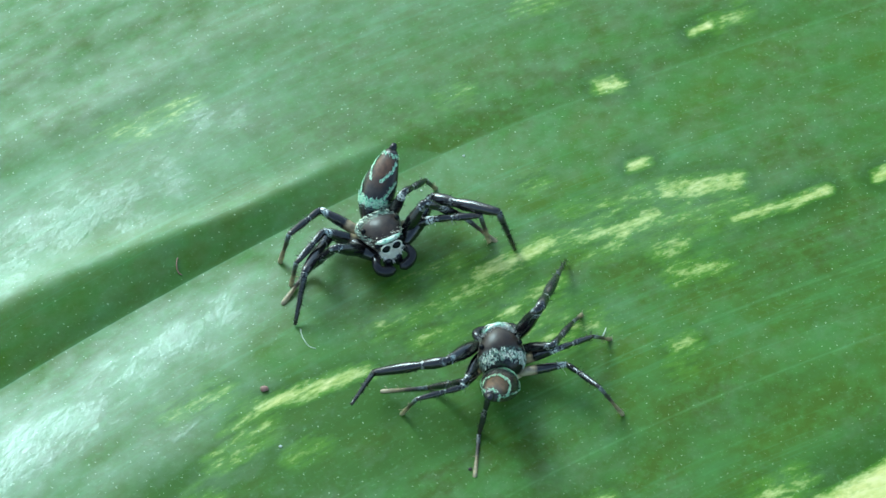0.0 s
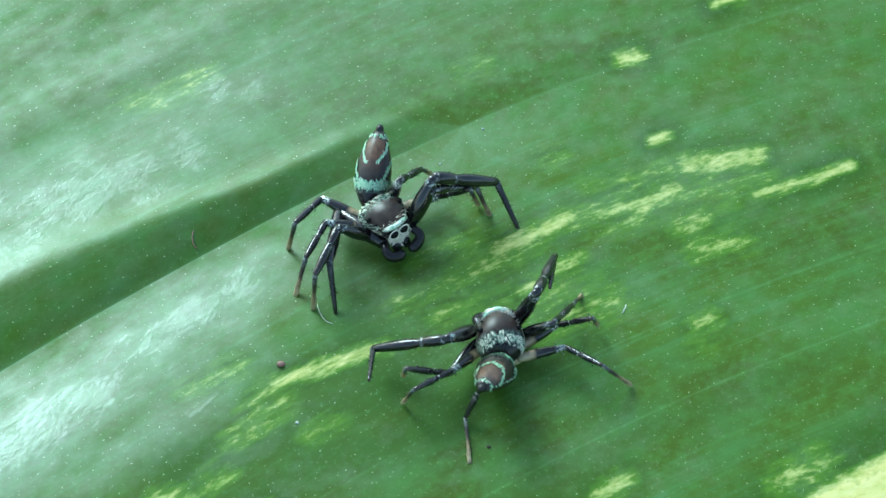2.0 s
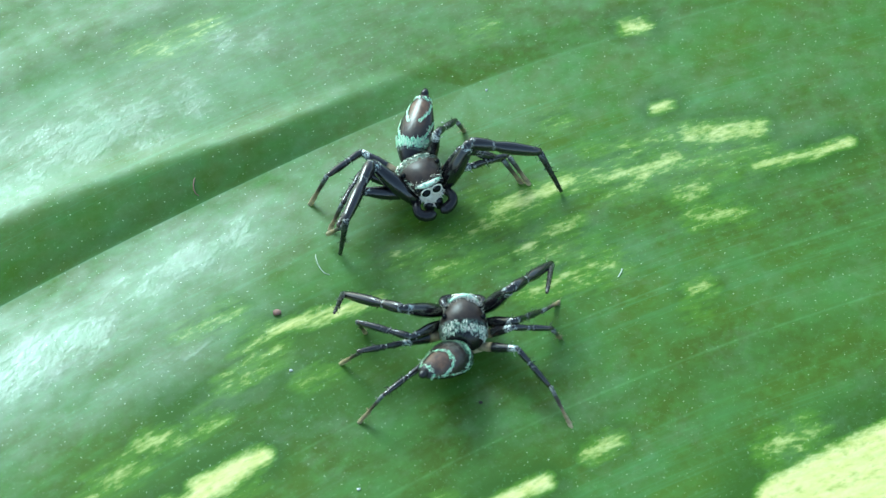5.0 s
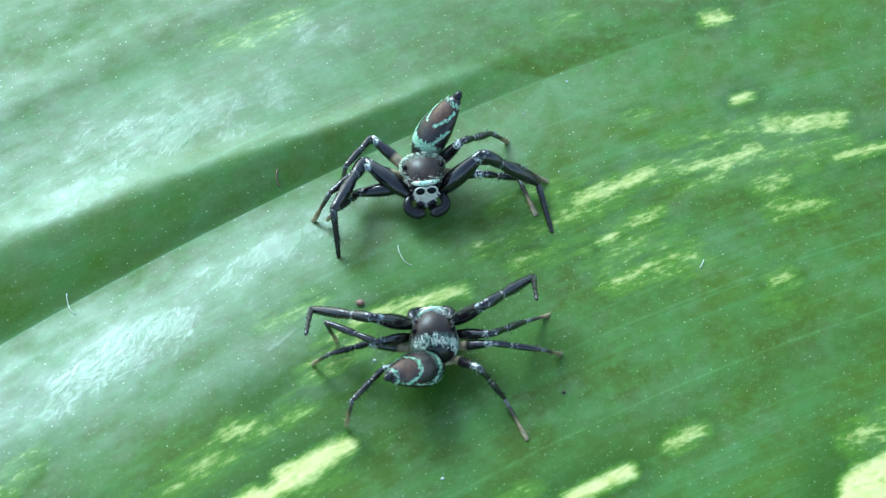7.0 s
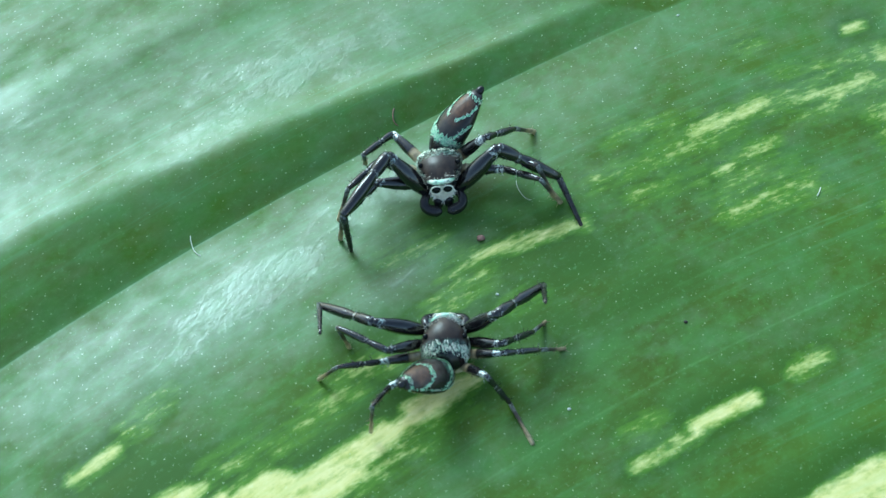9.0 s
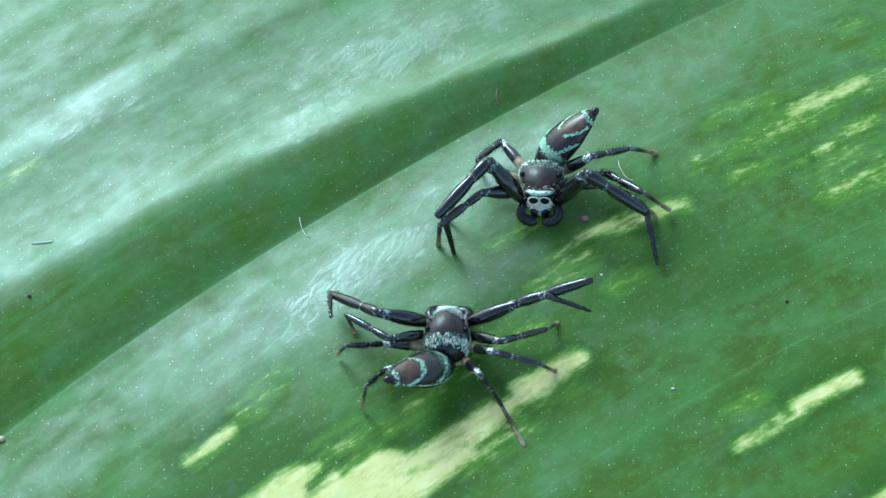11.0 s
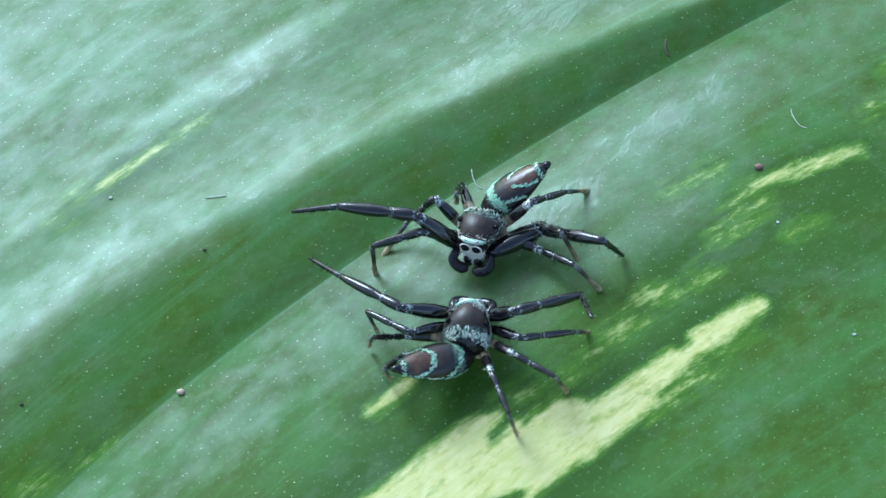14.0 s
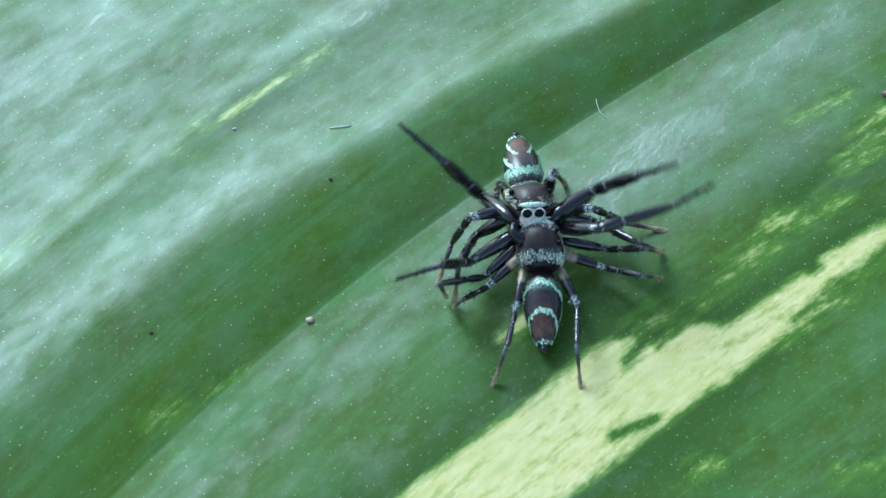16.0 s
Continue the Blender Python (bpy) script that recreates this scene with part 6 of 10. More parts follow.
    walk(facing_legs[2, 1][1], [
        (0, pose(0.00210, 0.00000, 0.00000, 154.0, 77.4, 158.4)), (0.5, pose(0.00210, 0.00000, 0.00000, 86.7, 86.3, 120.5)), (1, pose(0.00210, 0.00000, 0.00000, -25.1, 78.9, 11.7)),
        (1.5, pose(0.00210, 0.00000, 0.00000, -71.8, 72.6, -75.0)), (2, pose(0.00210, 0.00000, 0.00000, 50.7, 80.2, 65.2)), (2.5, pose(0.00210, 0.00000, 0.00000, 46.3, 78.0, 80.8)),
        (3, pose(0.00210, 0.00000, 0.00000, 11.7, 78.2, 47.4)), (3.5, pose(0.00210, 0.00000, 0.00000, 157.8, 67.0, 167.2)), (6, pose(0.00210, 0.00000, 0.00000, 73.9, 76.1, 83.3)),
        (6.5, pose(0.00210, 0.00000, 0.00000, 4.9, 70.0, 24.4)), (7, pose(0.00210, 0.00000, 0.00000, 72.1, 65.1, 75.5)), (7.267, pose(0.00210, 0.00000, 0.00000, -0.9, 45.7, -26.9)),
        (7.5, pose(0.00210, 0.00000, 0.00000, -3.8, 11.1, -74.5)), (8, pose(0.00210, 0.00000, 0.00000, -2.0, 10.3, -71.9)), (8.5, pose(0.00210, 0.00000, 0.00000, 0.0, 5.6, -78.3)),
        (9, pose(0.00210, 0.00000, 0.00000, 2.3, 2.6, -82.1)), (9.5, pose(0.00210, -0.00000, -0.00000, -0.4, 4.1, -66.5)), (12, pose(0.00210, 0.00000, 0.00000, -3.3, 14.1, -70.5)),
        (12.5, pose(0.00210, 0.00000, 0.00000, -4.4, 16.8, -67.5)), (13, pose(0.00210, 0.00000, 0.00000, -4.5, 13.7, -65.9)), (13.5, pose(0.00210, 0.00000, 0.00000, -4.1, 10.5, -65.2)),
        (14, pose(0.00210, 0.00000, 0.00000, 1.0, -15.1, -93.4)), (14.5, pose(0.00210, 0.00000, 0.00000, 7.2, 3.5, -69.5)), (14.75, pose(0.00210, 0.00000, 0.00000, 7.2, 3.5, -69.5)),
        (15, pose(0.00210, 0.00000, 0.00000, 35.7, 1.1, -79.3)), (15.25, pose(0.00210, 0.00000, 0.00000, 35.6, 3.1, -71.4)), (15.5, pose(0.00210, 0.00000, 0.00000, 35.7, 5.1, -63.4)),
        (15.75, pose(0.00210, 0.00000, 0.00000, 32.9, 11.1, -64.9)), (16, pose(0.00210, 0.00000, 0.00000, 30.0, 16.9, -67.0)),
    ])
    walk(facing_legs[2, 1][2], [
        (0, pose(0.00161, 0.00019, -0.00234, -109.3, 65.8, -128.1)), (0.5, pose(0.00202, 0.00013, -0.00240, -135.9, 50.8, -130.4)), (1, pose(0.00255, 0.00009, -0.00235, -142.3, 45.0, -136.9)),
        (1.5, pose(0.00229, -0.00069, -0.00229, -159.3, 51.1, 161.8)), (2, pose(0.00227, 0.00037, -0.00236, -128.4, 45.9, -141.9)), (2.5, pose(0.00218, 0.00049, -0.00235, -134.3, 49.9, -129.0)),
        (3, pose(0.00243, 0.00036, -0.00235, -127.5, 43.4, -119.7)), (3.5, pose(0.00119, 0.00021, -0.00221, -143.7, 58.5, -159.4)), (6, pose(0.00217, 0.00057, -0.00233, -159.9, 47.4, -177.8)),
        (6.5, pose(0.00285, 0.00034, -0.00226, -10.0, 115.3, -21.5)), (7, pose(0.00235, 0.00098, -0.00218, 145.4, 73.3, 114.1)), (7.267, pose(0.00359, -0.00076, -0.00172, 134.0, 70.4, 85.8)),
        (7.5, pose(0.00273, -0.00227, -0.00046, 126.6, 63.1, 62.8)), (8, pose(0.00283, -0.00224, -0.00043, 153.8, 72.1, 98.2)), (8.5, pose(0.00258, -0.00234, -0.00024, 134.8, 78.1, 70.9)),
        (9, pose(0.00243, -0.00238, -0.00011, 90.4, 80.8, 17.3)), (9.5, pose(0.00305, -0.00220, -0.00017, 93.8, 60.8, 46.1)), (12, pose(0.00288, -0.00219, -0.00059, 82.7, 56.3, 8.4)),
        (12.5, pose(0.00298, -0.00212, -0.00069, 85.0, 52.6, 11.6)), (13, pose(0.00305, -0.00213, -0.00057, 101.5, 56.7, 35.6)), (13.5, pose(0.00309, -0.00214, -0.00044, 118.6, 56.4, 59.6)),
        (14, pose(0.00196, -0.00231, 0.00063, 113.0, 68.1, 33.2)), (14.5, pose(0.00294, -0.00224, -0.00015, 66.2, 51.4, 1.3)), (14.75, pose(0.00294, -0.00224, -0.00015, 66.2, 51.4, 1.3)),
        (15, pose(0.00254, -0.00236, -0.00005, 83.0, 29.8, 39.2)), (15.25, pose(0.00287, -0.00227, -0.00013, 79.3, 17.3, 35.0)), (15.5, pose(0.00317, -0.00214, -0.00021, 77.8, 4.4, 31.9)),
        (15.75, pose(0.00310, -0.00213, -0.00046, 79.3, 4.2, 30.0)), (16, pose(0.00300, -0.00211, -0.00070, 80.7, 4.0, 28.0)),
    ])
    walk(facing_legs[3, 1][0], [
        (0, pose(-0.00020, 0.00085, -0.00040, 0.0, -22.2, 54.1)), (0.5, pose(-0.00020, 0.00085, -0.00040, 3.3, -19.3, 44.8)), (0.733, pose(-0.00020, 0.00085, -0.00040, 1.7, -5.0, 52.2)),
        (1, pose(-0.00020, 0.00085, -0.00040, 2.0, 9.4, 59.2)), (1.5, pose(-0.00020, 0.00085, -0.00040, 6.5, 10.8, 84.2)), (2, pose(-0.00020, 0.00085, -0.00040, 6.4, 14.3, 83.9)),
        (2.267, pose(-0.00020, 0.00085, -0.00040, 4.2, -4.6, 58.6)), (2.5, pose(-0.00020, 0.00085, -0.00040, 10.6, -22.5, 32.1)), (3, pose(-0.00020, 0.00085, -0.00040, 11.6, -22.0, 29.5)),
        (3.5, pose(-0.00020, 0.00085, -0.00040, 6.0, -22.8, 44.0)), (6, pose(-0.00020, 0.00085, -0.00040, 7.0, -27.3, 41.7)), (6.5, pose(-0.00020, 0.00085, -0.00040, -5.4, -8.7, 92.2)),
        (7, pose(-0.00020, 0.00085, -0.00040, -2.6, -13.9, 69.2)), (7.267, pose(-0.00020, 0.00085, -0.00040, -3.3, -9.7, 72.5)), (7.5, pose(-0.00020, 0.00085, -0.00040, -3.7, -5.4, 75.6)),
        (8, pose(-0.00020, 0.00085, -0.00040, -3.0, -8.6, 70.5)), (8.5, pose(-0.00020, 0.00085, -0.00040, -3.5, -6.4, 74.2)), (9, pose(-0.00020, 0.00085, -0.00040, -3.9, 1.7, 83.2)),
        (9.5, pose(-0.00020, 0.00085, -0.00040, -3.7, 3.4, 87.4)), (12, pose(-0.00020, 0.00085, -0.00040, -3.7, -2.3, 91.6)), (12.5, pose(-0.00020, 0.00085, -0.00040, -3.7, -3.7, 92.7)),
        (13, pose(-0.00020, 0.00085, -0.00040, -3.1, -3.9, 82.7)), (13.5, pose(-0.00020, 0.00085, -0.00040, -2.6, -3.0, 74.1)), (14, pose(-0.00020, 0.00085, -0.00040, -2.3, 5.7, 84.3)),
        (14.5, pose(-0.00020, 0.00085, -0.00040, -3.3, -0.1, 63.5)), (14.75, pose(-0.00020, 0.00085, -0.00040, -3.3, -0.1, 63.5)), (14.867, pose(-0.00020, 0.00085, -0.00040, -3.9, -6.7, 72.2)),
        (15, pose(-0.00020, 0.00085, -0.00040, -5.4, -13.1, 81.1)), (15.25, pose(-0.00020, 0.00085, -0.00040, -4.8, -12.1, 78.4)), (15.5, pose(-0.00020, 0.00085, -0.00040, -4.2, -11.1, 75.7)),
        (15.75, pose(-0.00020, 0.00085, -0.00040, -3.6, -9.9, 72.1)), (16, pose(-0.00020, 0.00085, -0.00040, -3.0, -8.8, 68.5)),
    ])
    walk(facing_legs[3, 1][1], [
        (0, pose(0.00190, 0.00000, 0.00000, 6.0, 25.5, 16.1)), (0.5, pose(0.00190, 0.00000, 0.00000, 0.3, 39.1, 15.4)), (0.733, pose(0.00190, 0.00000, 0.00000, -5.9, 3.9, -4.2)),
        (1, pose(0.00190, 0.00000, 0.00000, 0.6, -31.0, -23.6)), (1.5, pose(0.00190, 0.00000, 0.00000, 4.0, -41.1, -51.1)), (2, pose(0.00190, 0.00000, 0.00000, 9.5, -47.7, -55.3)),
        (2.267, pose(0.00190, 0.00000, 0.00000, -11.9, -4.6, -5.8)), (2.5, pose(0.00190, 0.00000, 0.00000, -0.3, 41.5, 37.0)), (3, pose(0.00190, 0.00000, 0.00000, 1.5, 37.7, 42.3)),
        (3.5, pose(0.00190, 0.00000, 0.00000, 18.9, 45.5, 55.9)), (6, pose(0.00190, 0.00000, 0.00000, 31.1, 36.0, 71.1)), (6.5, pose(0.00190, -0.00000, 0.00000, 1.5, 30.0, -0.3)),
        (7, pose(0.00190, 0.00000, 0.00000, 22.0, 41.4, 48.1)), (7.267, pose(0.00190, 0.00000, 0.00000, -1.1, 21.3, 4.9)), (7.5, pose(0.00190, 0.00000, 0.00000, -4.3, -5.8, -27.1)),
        (8, pose(0.00190, 0.00000, 0.00000, -5.5, 1.1, -22.0)), (8.5, pose(0.00190, 0.00000, 0.00000, -4.7, -4.2, -25.2)), (9, pose(0.00190, 0.00000, 0.00000, -0.9, -16.7, -34.9)),
        (9.5, pose(0.00190, 0.00000, 0.00000, 0.5, -20.0, -41.0)), (12, pose(0.00190, 0.00000, 0.00000, -3.8, -18.3, -43.2)), (12.5, pose(0.00190, 0.00000, 0.00000, -5.0, -17.8, -43.7)),
        (13, pose(0.00190, 0.00000, 0.00000, -6.6, -12.5, -26.5)), (13.5, pose(0.00190, 0.00000, 0.00000, -6.9, -9.5, -14.2)), (14, pose(0.00190, 0.00000, 0.00000, -5.5, -23.6, -21.5)),
        (14.5, pose(0.00190, 0.00000, 0.00000, -2.8, -8.8, -15.0)), (14.75, pose(0.00190, 0.00000, 0.00000, -2.8, -8.8, -15.0)), (14.867, pose(0.00190, 0.00000, 0.00000, 3.3, 30.8, 8.7)),
        (15, pose(0.00190, 0.00000, 0.00000, 51.0, 53.1, 63.2)), (15.25, pose(0.00190, 0.00000, 0.00000, 44.4, 50.4, 58.2)), (15.5, pose(0.00190, 0.00000, 0.00000, 38.8, 47.3, 54.1)),
        (15.75, pose(0.00190, 0.00000, 0.00000, 35.2, 43.4, 53.7)), (16, pose(0.00190, 0.00000, 0.00000, 32.2, 39.4, 53.9)),
    ])
    walk(facing_legs[3, 1][2], [
        (0, pose(0.00363, 0.00050, -0.00086, 116.5, 72.3, 161.5)), (0.5, pose(0.00340, 0.00041, -0.00126, 84.3, 64.4, 136.4)), (0.733, pose(0.00389, -0.00014, -0.00013, 54.3, 77.8, 102.3)),
        (1, pose(0.00347, -0.00068, 0.00103, -21.3, 76.8, 20.9)), (1.5, pose(0.00285, -0.00117, 0.00131, 1.0, 57.8, 20.9)), (2, pose(0.00267, -0.00111, 0.00148, -5.7, 64.6, 14.6)),
        (2.267, pose(0.00388, -0.00020, 0.00016, 30.8, 78.6, 72.4)), (2.5, pose(0.00310, 0.00090, -0.00133, 92.3, 70.3, 155.2)), (3, pose(0.00307, 0.00107, -0.00122, 109.6, 73.6, 175.8)),
        (3.5, pose(0.00269, 0.00116, -0.00143, -154.4, 77.5, -99.8)), (6, pose(0.00243, 0.00153, -0.00117, 143.1, 87.1, -160.6)), (6.5, pose(0.00363, -0.00001, -0.00100, -77.4, -20.3, -69.5)),
        (7, pose(0.00290, 0.00112, -0.00132, -83.4, 27.1, -56.2)), (7.267, pose(0.00376, 0.00016, -0.00073, -74.1, 60.3, -50.2)), (7.5, pose(0.00367, -0.00091, 0.00020, 30.1, 79.3, 52.8)),
        (8, pose(0.00375, -0.00075, -0.00004, 45.2, 78.0, 73.0)), (8.5, pose(0.00371, -0.00085, 0.00015, 22.9, 74.8, 46.6)), (9, pose(0.00347, -0.00110, 0.00058, -3.9, 62.5, 9.7)),
        (9.5, pose(0.00332, -0.00123, 0.00068, 2.8, 59.9, 13.3)), (12, pose(0.00328, -0.00130, 0.00063, 42.1, 59.8, 52.6)), (12.5, pose(0.00328, -0.00132, 0.00061, 51.5, 59.3, 61.7)),
        (13, pose(0.00365, -0.00087, 0.00043, 43.0, 63.9, 62.3)), (13.5, pose(0.00381, -0.00049, 0.00033, 23.1, 66.8, 49.4)), (14, pose(0.00361, -0.00067, 0.00080, 0.4, 51.3, 15.1)),
        (14.5, pose(0.00381, -0.00051, 0.00031, -36.9, 50.7, -11.0)), (14.75, pose(0.00381, -0.00051, 0.00031, -36.9, 50.7, -11.0)), (14.867, pose(0.00360, 0.00026, -0.00102, -24.0, 47.0, -1.6)),
        (15, pose(0.00244, 0.00107, -0.00160, -14.2, 41.3, 4.0)), (15.25, pose(0.00257, 0.00108, -0.00154, -15.6, 36.0, 4.4)), (15.5, pose(0.00270, 0.00110, -0.00147, -16.7, 30.6, 5.1)),
        (15.75, pose(0.00276, 0.00117, -0.00137, -13.8, 26.7, 15.1)), (16, pose(0.00281, 0.00125, -0.00127, -11.7, 22.7, 24.7)),
    ])
    walk(facing_legs[4, 1][0], [
        (0, pose(-0.00075, 0.00070, -0.00035, 0.0, -63.6, 60.0)), (0.5, pose(-0.00075, 0.00070, -0.00035, 5.4, -62.0, 53.9)), (1, pose(-0.00075, 0.00070, -0.00035, 14.2, -58.8, 43.9)),
        (1.5, pose(-0.00075, 0.00070, -0.00035, -5.7, -64.8, 66.4)), (2, pose(-0.00075, 0.00070, -0.00035, 24.5, -67.0, 33.4)), (2.5, pose(-0.00075, 0.00070, -0.00035, 22.5, -58.7, 35.7)),
        (3, pose(-0.00075, 0.00070, -0.00035, 23.8, -60.2, 34.1)), (3.5, pose(-0.00075, 0.00070, -0.00035, 11.7, -62.1, 47.9)), (6, pose(-0.00075, 0.00070, -0.00035, -15.6, -75.1, 77.0)),
        (6.5, pose(-0.00075, 0.00070, -0.00035, -14.3, -47.8, 84.6)), (7, pose(-0.00075, 0.00070, -0.00035, -10.6, -56.3, 72.0)), (7.5, pose(-0.00075, 0.00070, -0.00035, -7.6, -53.6, 68.3)),
        (8, pose(-0.00075, 0.00070, -0.00035, -5.7, -51.5, 65.9)), (8.5, pose(-0.00075, 0.00070, -0.00035, -9.9, -50.3, 71.4)), (9, pose(-0.00075, 0.00070, -0.00035, -17.5, -47.7, 81.3)),
        (9.5, pose(-0.00075, 0.00070, -0.00035, -15.8, -38.4, 78.7)), (12, pose(-0.00075, 0.00070, -0.00035, -28.1, -44.2, 96.0)), (12.5, pose(-0.00075, 0.00070, -0.00035, -30.4, -43.7, 99.3)),
        (13, pose(-0.00075, 0.00070, -0.00035, -29.5, -45.6, 98.0)), (13.5, pose(-0.00075, 0.00070, -0.00035, -26.1, -49.3, 93.4)), (14, pose(-0.00075, 0.00070, -0.00035, -36.5, -47.4, 107.4)),
        (14.5, pose(-0.00075, 0.00070, -0.00035, -26.0, -35.6, 91.6)), (14.75, pose(-0.00075, 0.00070, -0.00035, -26.0, -35.6, 91.6)), (15, pose(-0.00075, 0.00070, -0.00035, -17.5, -41.7, 78.0)),
        (15.25, pose(-0.00075, 0.00070, -0.00035, -6.9, -51.3, 63.5)), (15.5, pose(-0.00075, 0.00070, -0.00035, 10.2, -58.2, 42.7)), (15.75, pose(-0.00075, 0.00070, -0.00035, 20.5, -62.6, 30.8)),
        (16, pose(-0.00075, 0.00070, -0.00035, 34.2, -65.6, 15.6)),
    ])
    walk(facing_legs[4, 1][1], [
        (0, pose(0.00200, 0.00000, 0.00000, 75.8, 31.0, 111.5)), (0.5, pose(0.00200, 0.00000, 0.00000, 79.3, 36.4, 122.7)), (1, pose(0.00200, 0.00000, 0.00000, 77.3, 39.7, 127.3)),
        (1.5, pose(0.00200, 0.00000, 0.00000, 80.1, 35.7, 115.2)), (2, pose(0.00200, 0.00000, 0.00000, 84.7, 36.4, 131.0)), (2.5, pose(0.00200, 0.00000, 0.00000, 74.3, 34.3, 124.4)),
        (3, pose(0.00200, 0.00000, 0.00000, 77.5, 40.3, 128.0)), (3.5, pose(0.00200, 0.00000, 0.00000, 79.3, 25.9, 124.5)), (6, pose(0.00200, 0.00000, 0.00000, 88.4, 27.1, 111.9)),
        (6.5, pose(0.00200, 0.00000, -0.00000, 60.9, 35.8, 95.6)), (7, pose(0.00200, 0.00000, 0.00000, 66.8, 30.3, 97.5)), (7.5, pose(0.00200, 0.00000, 0.00000, 62.4, 34.1, 95.7)),
        (8, pose(0.00200, 0.00000, 0.00000, 56.9, 38.6, 90.6)), (8.5, pose(0.00200, 0.00000, 0.00000, 59.2, 35.1, 91.9)), (9, pose(0.00200, 0.00000, 0.00000, 61.7, 31.9, 90.9)),
        (9.5, pose(0.00200, -0.00000, -0.00000, 49.3, 32.8, 81.7)), (12, pose(0.00200, 0.00000, 0.00000, 56.6, 27.8, 68.7)), (12.5, pose(0.00200, 0.00000, 0.00000, 56.6, 27.2, 65.2)),
        (13, pose(0.00200, 0.00000, 0.00000, 59.2, 25.1, 70.5)), (13.5, pose(0.00200, 0.00000, 0.00000, 61.1, 23.8, 75.7)), (14, pose(0.00200, 0.00000, 0.00000, 70.1, 16.6, 84.0)),
        (14.5, pose(0.00200, 0.00000, 0.00000, 47.5, 24.3, 66.0)), (14.75, pose(0.00200, 0.00000, 0.00000, 47.5, 24.3, 66.0)), (15, pose(0.00200, 0.00000, 0.00000, 58.8, 17.6, 104.8)),
        (15.25, pose(0.00200, 0.00000, 0.00000, 65.6, 16.1, 117.9)), (15.5, pose(0.00200, 0.00000, 0.00000, 71.6, 13.3, 130.6)), (15.75, pose(0.00200, 0.00000, 0.00000, 76.1, 2.7, 138.3)),
        (16, pose(0.00200, 0.00000, 0.00000, 79.5, -8.4, 144.8)),
    ])
    walk(facing_legs[4, 1][2], [
        (0, pose(0.00134, 0.00167, -0.00108, 84.5, 28.1, 143.9)), (0.5, pose(0.00109, 0.00142, -0.00125, 94.4, 29.8, 168.1)), (1, pose(0.00102, 0.00128, -0.00134, 91.6, 30.0, 168.8)),
        (1.5, pose(0.00127, 0.00154, -0.00123, 87.2, 27.0, 144.9)), (2, pose(0.00089, 0.00128, -0.00124, 88.4, 24.8, 156.2)), (2.5, pose(0.00102, 0.00143, -0.00118, 85.7, 28.5, 158.6)),
        (3, pose(0.00102, 0.00126, -0.00136, 88.0, 28.3, 162.5)), (3.5, pose(0.00093, 0.00156, -0.00092, 86.9, 19.5, 153.2)), (6, pose(0.00130, 0.00173, -0.00096, 93.6, 16.2, 143.9)),
        (6.5, pose(0.00183, 0.00170, -0.00123, 53.3, 36.4, 95.4)), (7, pose(0.00176, 0.00180, -0.00106, 76.4, 34.4, 128.3)), (7.5, pose(0.00183, 0.00173, -0.00118, 72.8, 38.3, 127.1)),
        (8, pose(0.00198, 0.00164, -0.00131, 69.0, 43.2, 124.7)), (8.5, pose(0.00194, 0.00172, -0.00121, 68.9, 38.6, 121.5)), (9, pose(0.00197, 0.00178, -0.00111, 67.8, 35.7, 113.8)),
        (9.5, pose(0.00226, 0.00175, -0.00114, 47.4, 42.0, 92.1)), (12, pose(0.00268, 0.00173, -0.00098, 65.1, 37.7, 97.8)), (12.5, pose(0.00278, 0.00170, -0.00096, 65.7, 37.9, 95.5)),
        (13, pose(0.00264, 0.00179, -0.00089, 68.9, 34.0, 101.0)), (13.5, pose(0.00248, 0.00186, -0.00085, 72.2, 30.4, 108.9)), (14, pose(0.00221, 0.00200, -0.00060, 76.3, 17.9, 103.1)),
        (14.5, pose(0.00278, 0.00175, -0.00086, 54.5, 27.1, 89.3)), (14.75, pose(0.00278, 0.00175, -0.00086, 54.5, 27.1, 89.3)), (15, pose(0.00149, 0.00193, -0.00064, 61.6, 14.7, 116.8)),
        (15.25, pose(0.00106, 0.00178, -0.00058, 66.3, 14.0, 123.0)), (15.5, pose(0.00067, 0.00155, -0.00048, 70.6, 13.2, 129.3)), (15.75, pose(0.00043, 0.00139, -0.00010, 75.5, 6.9, 138.4)),
        (16, pose(0.00030, 0.00120, 0.00031, 79.2, -0.2, 146.7)),
    ])
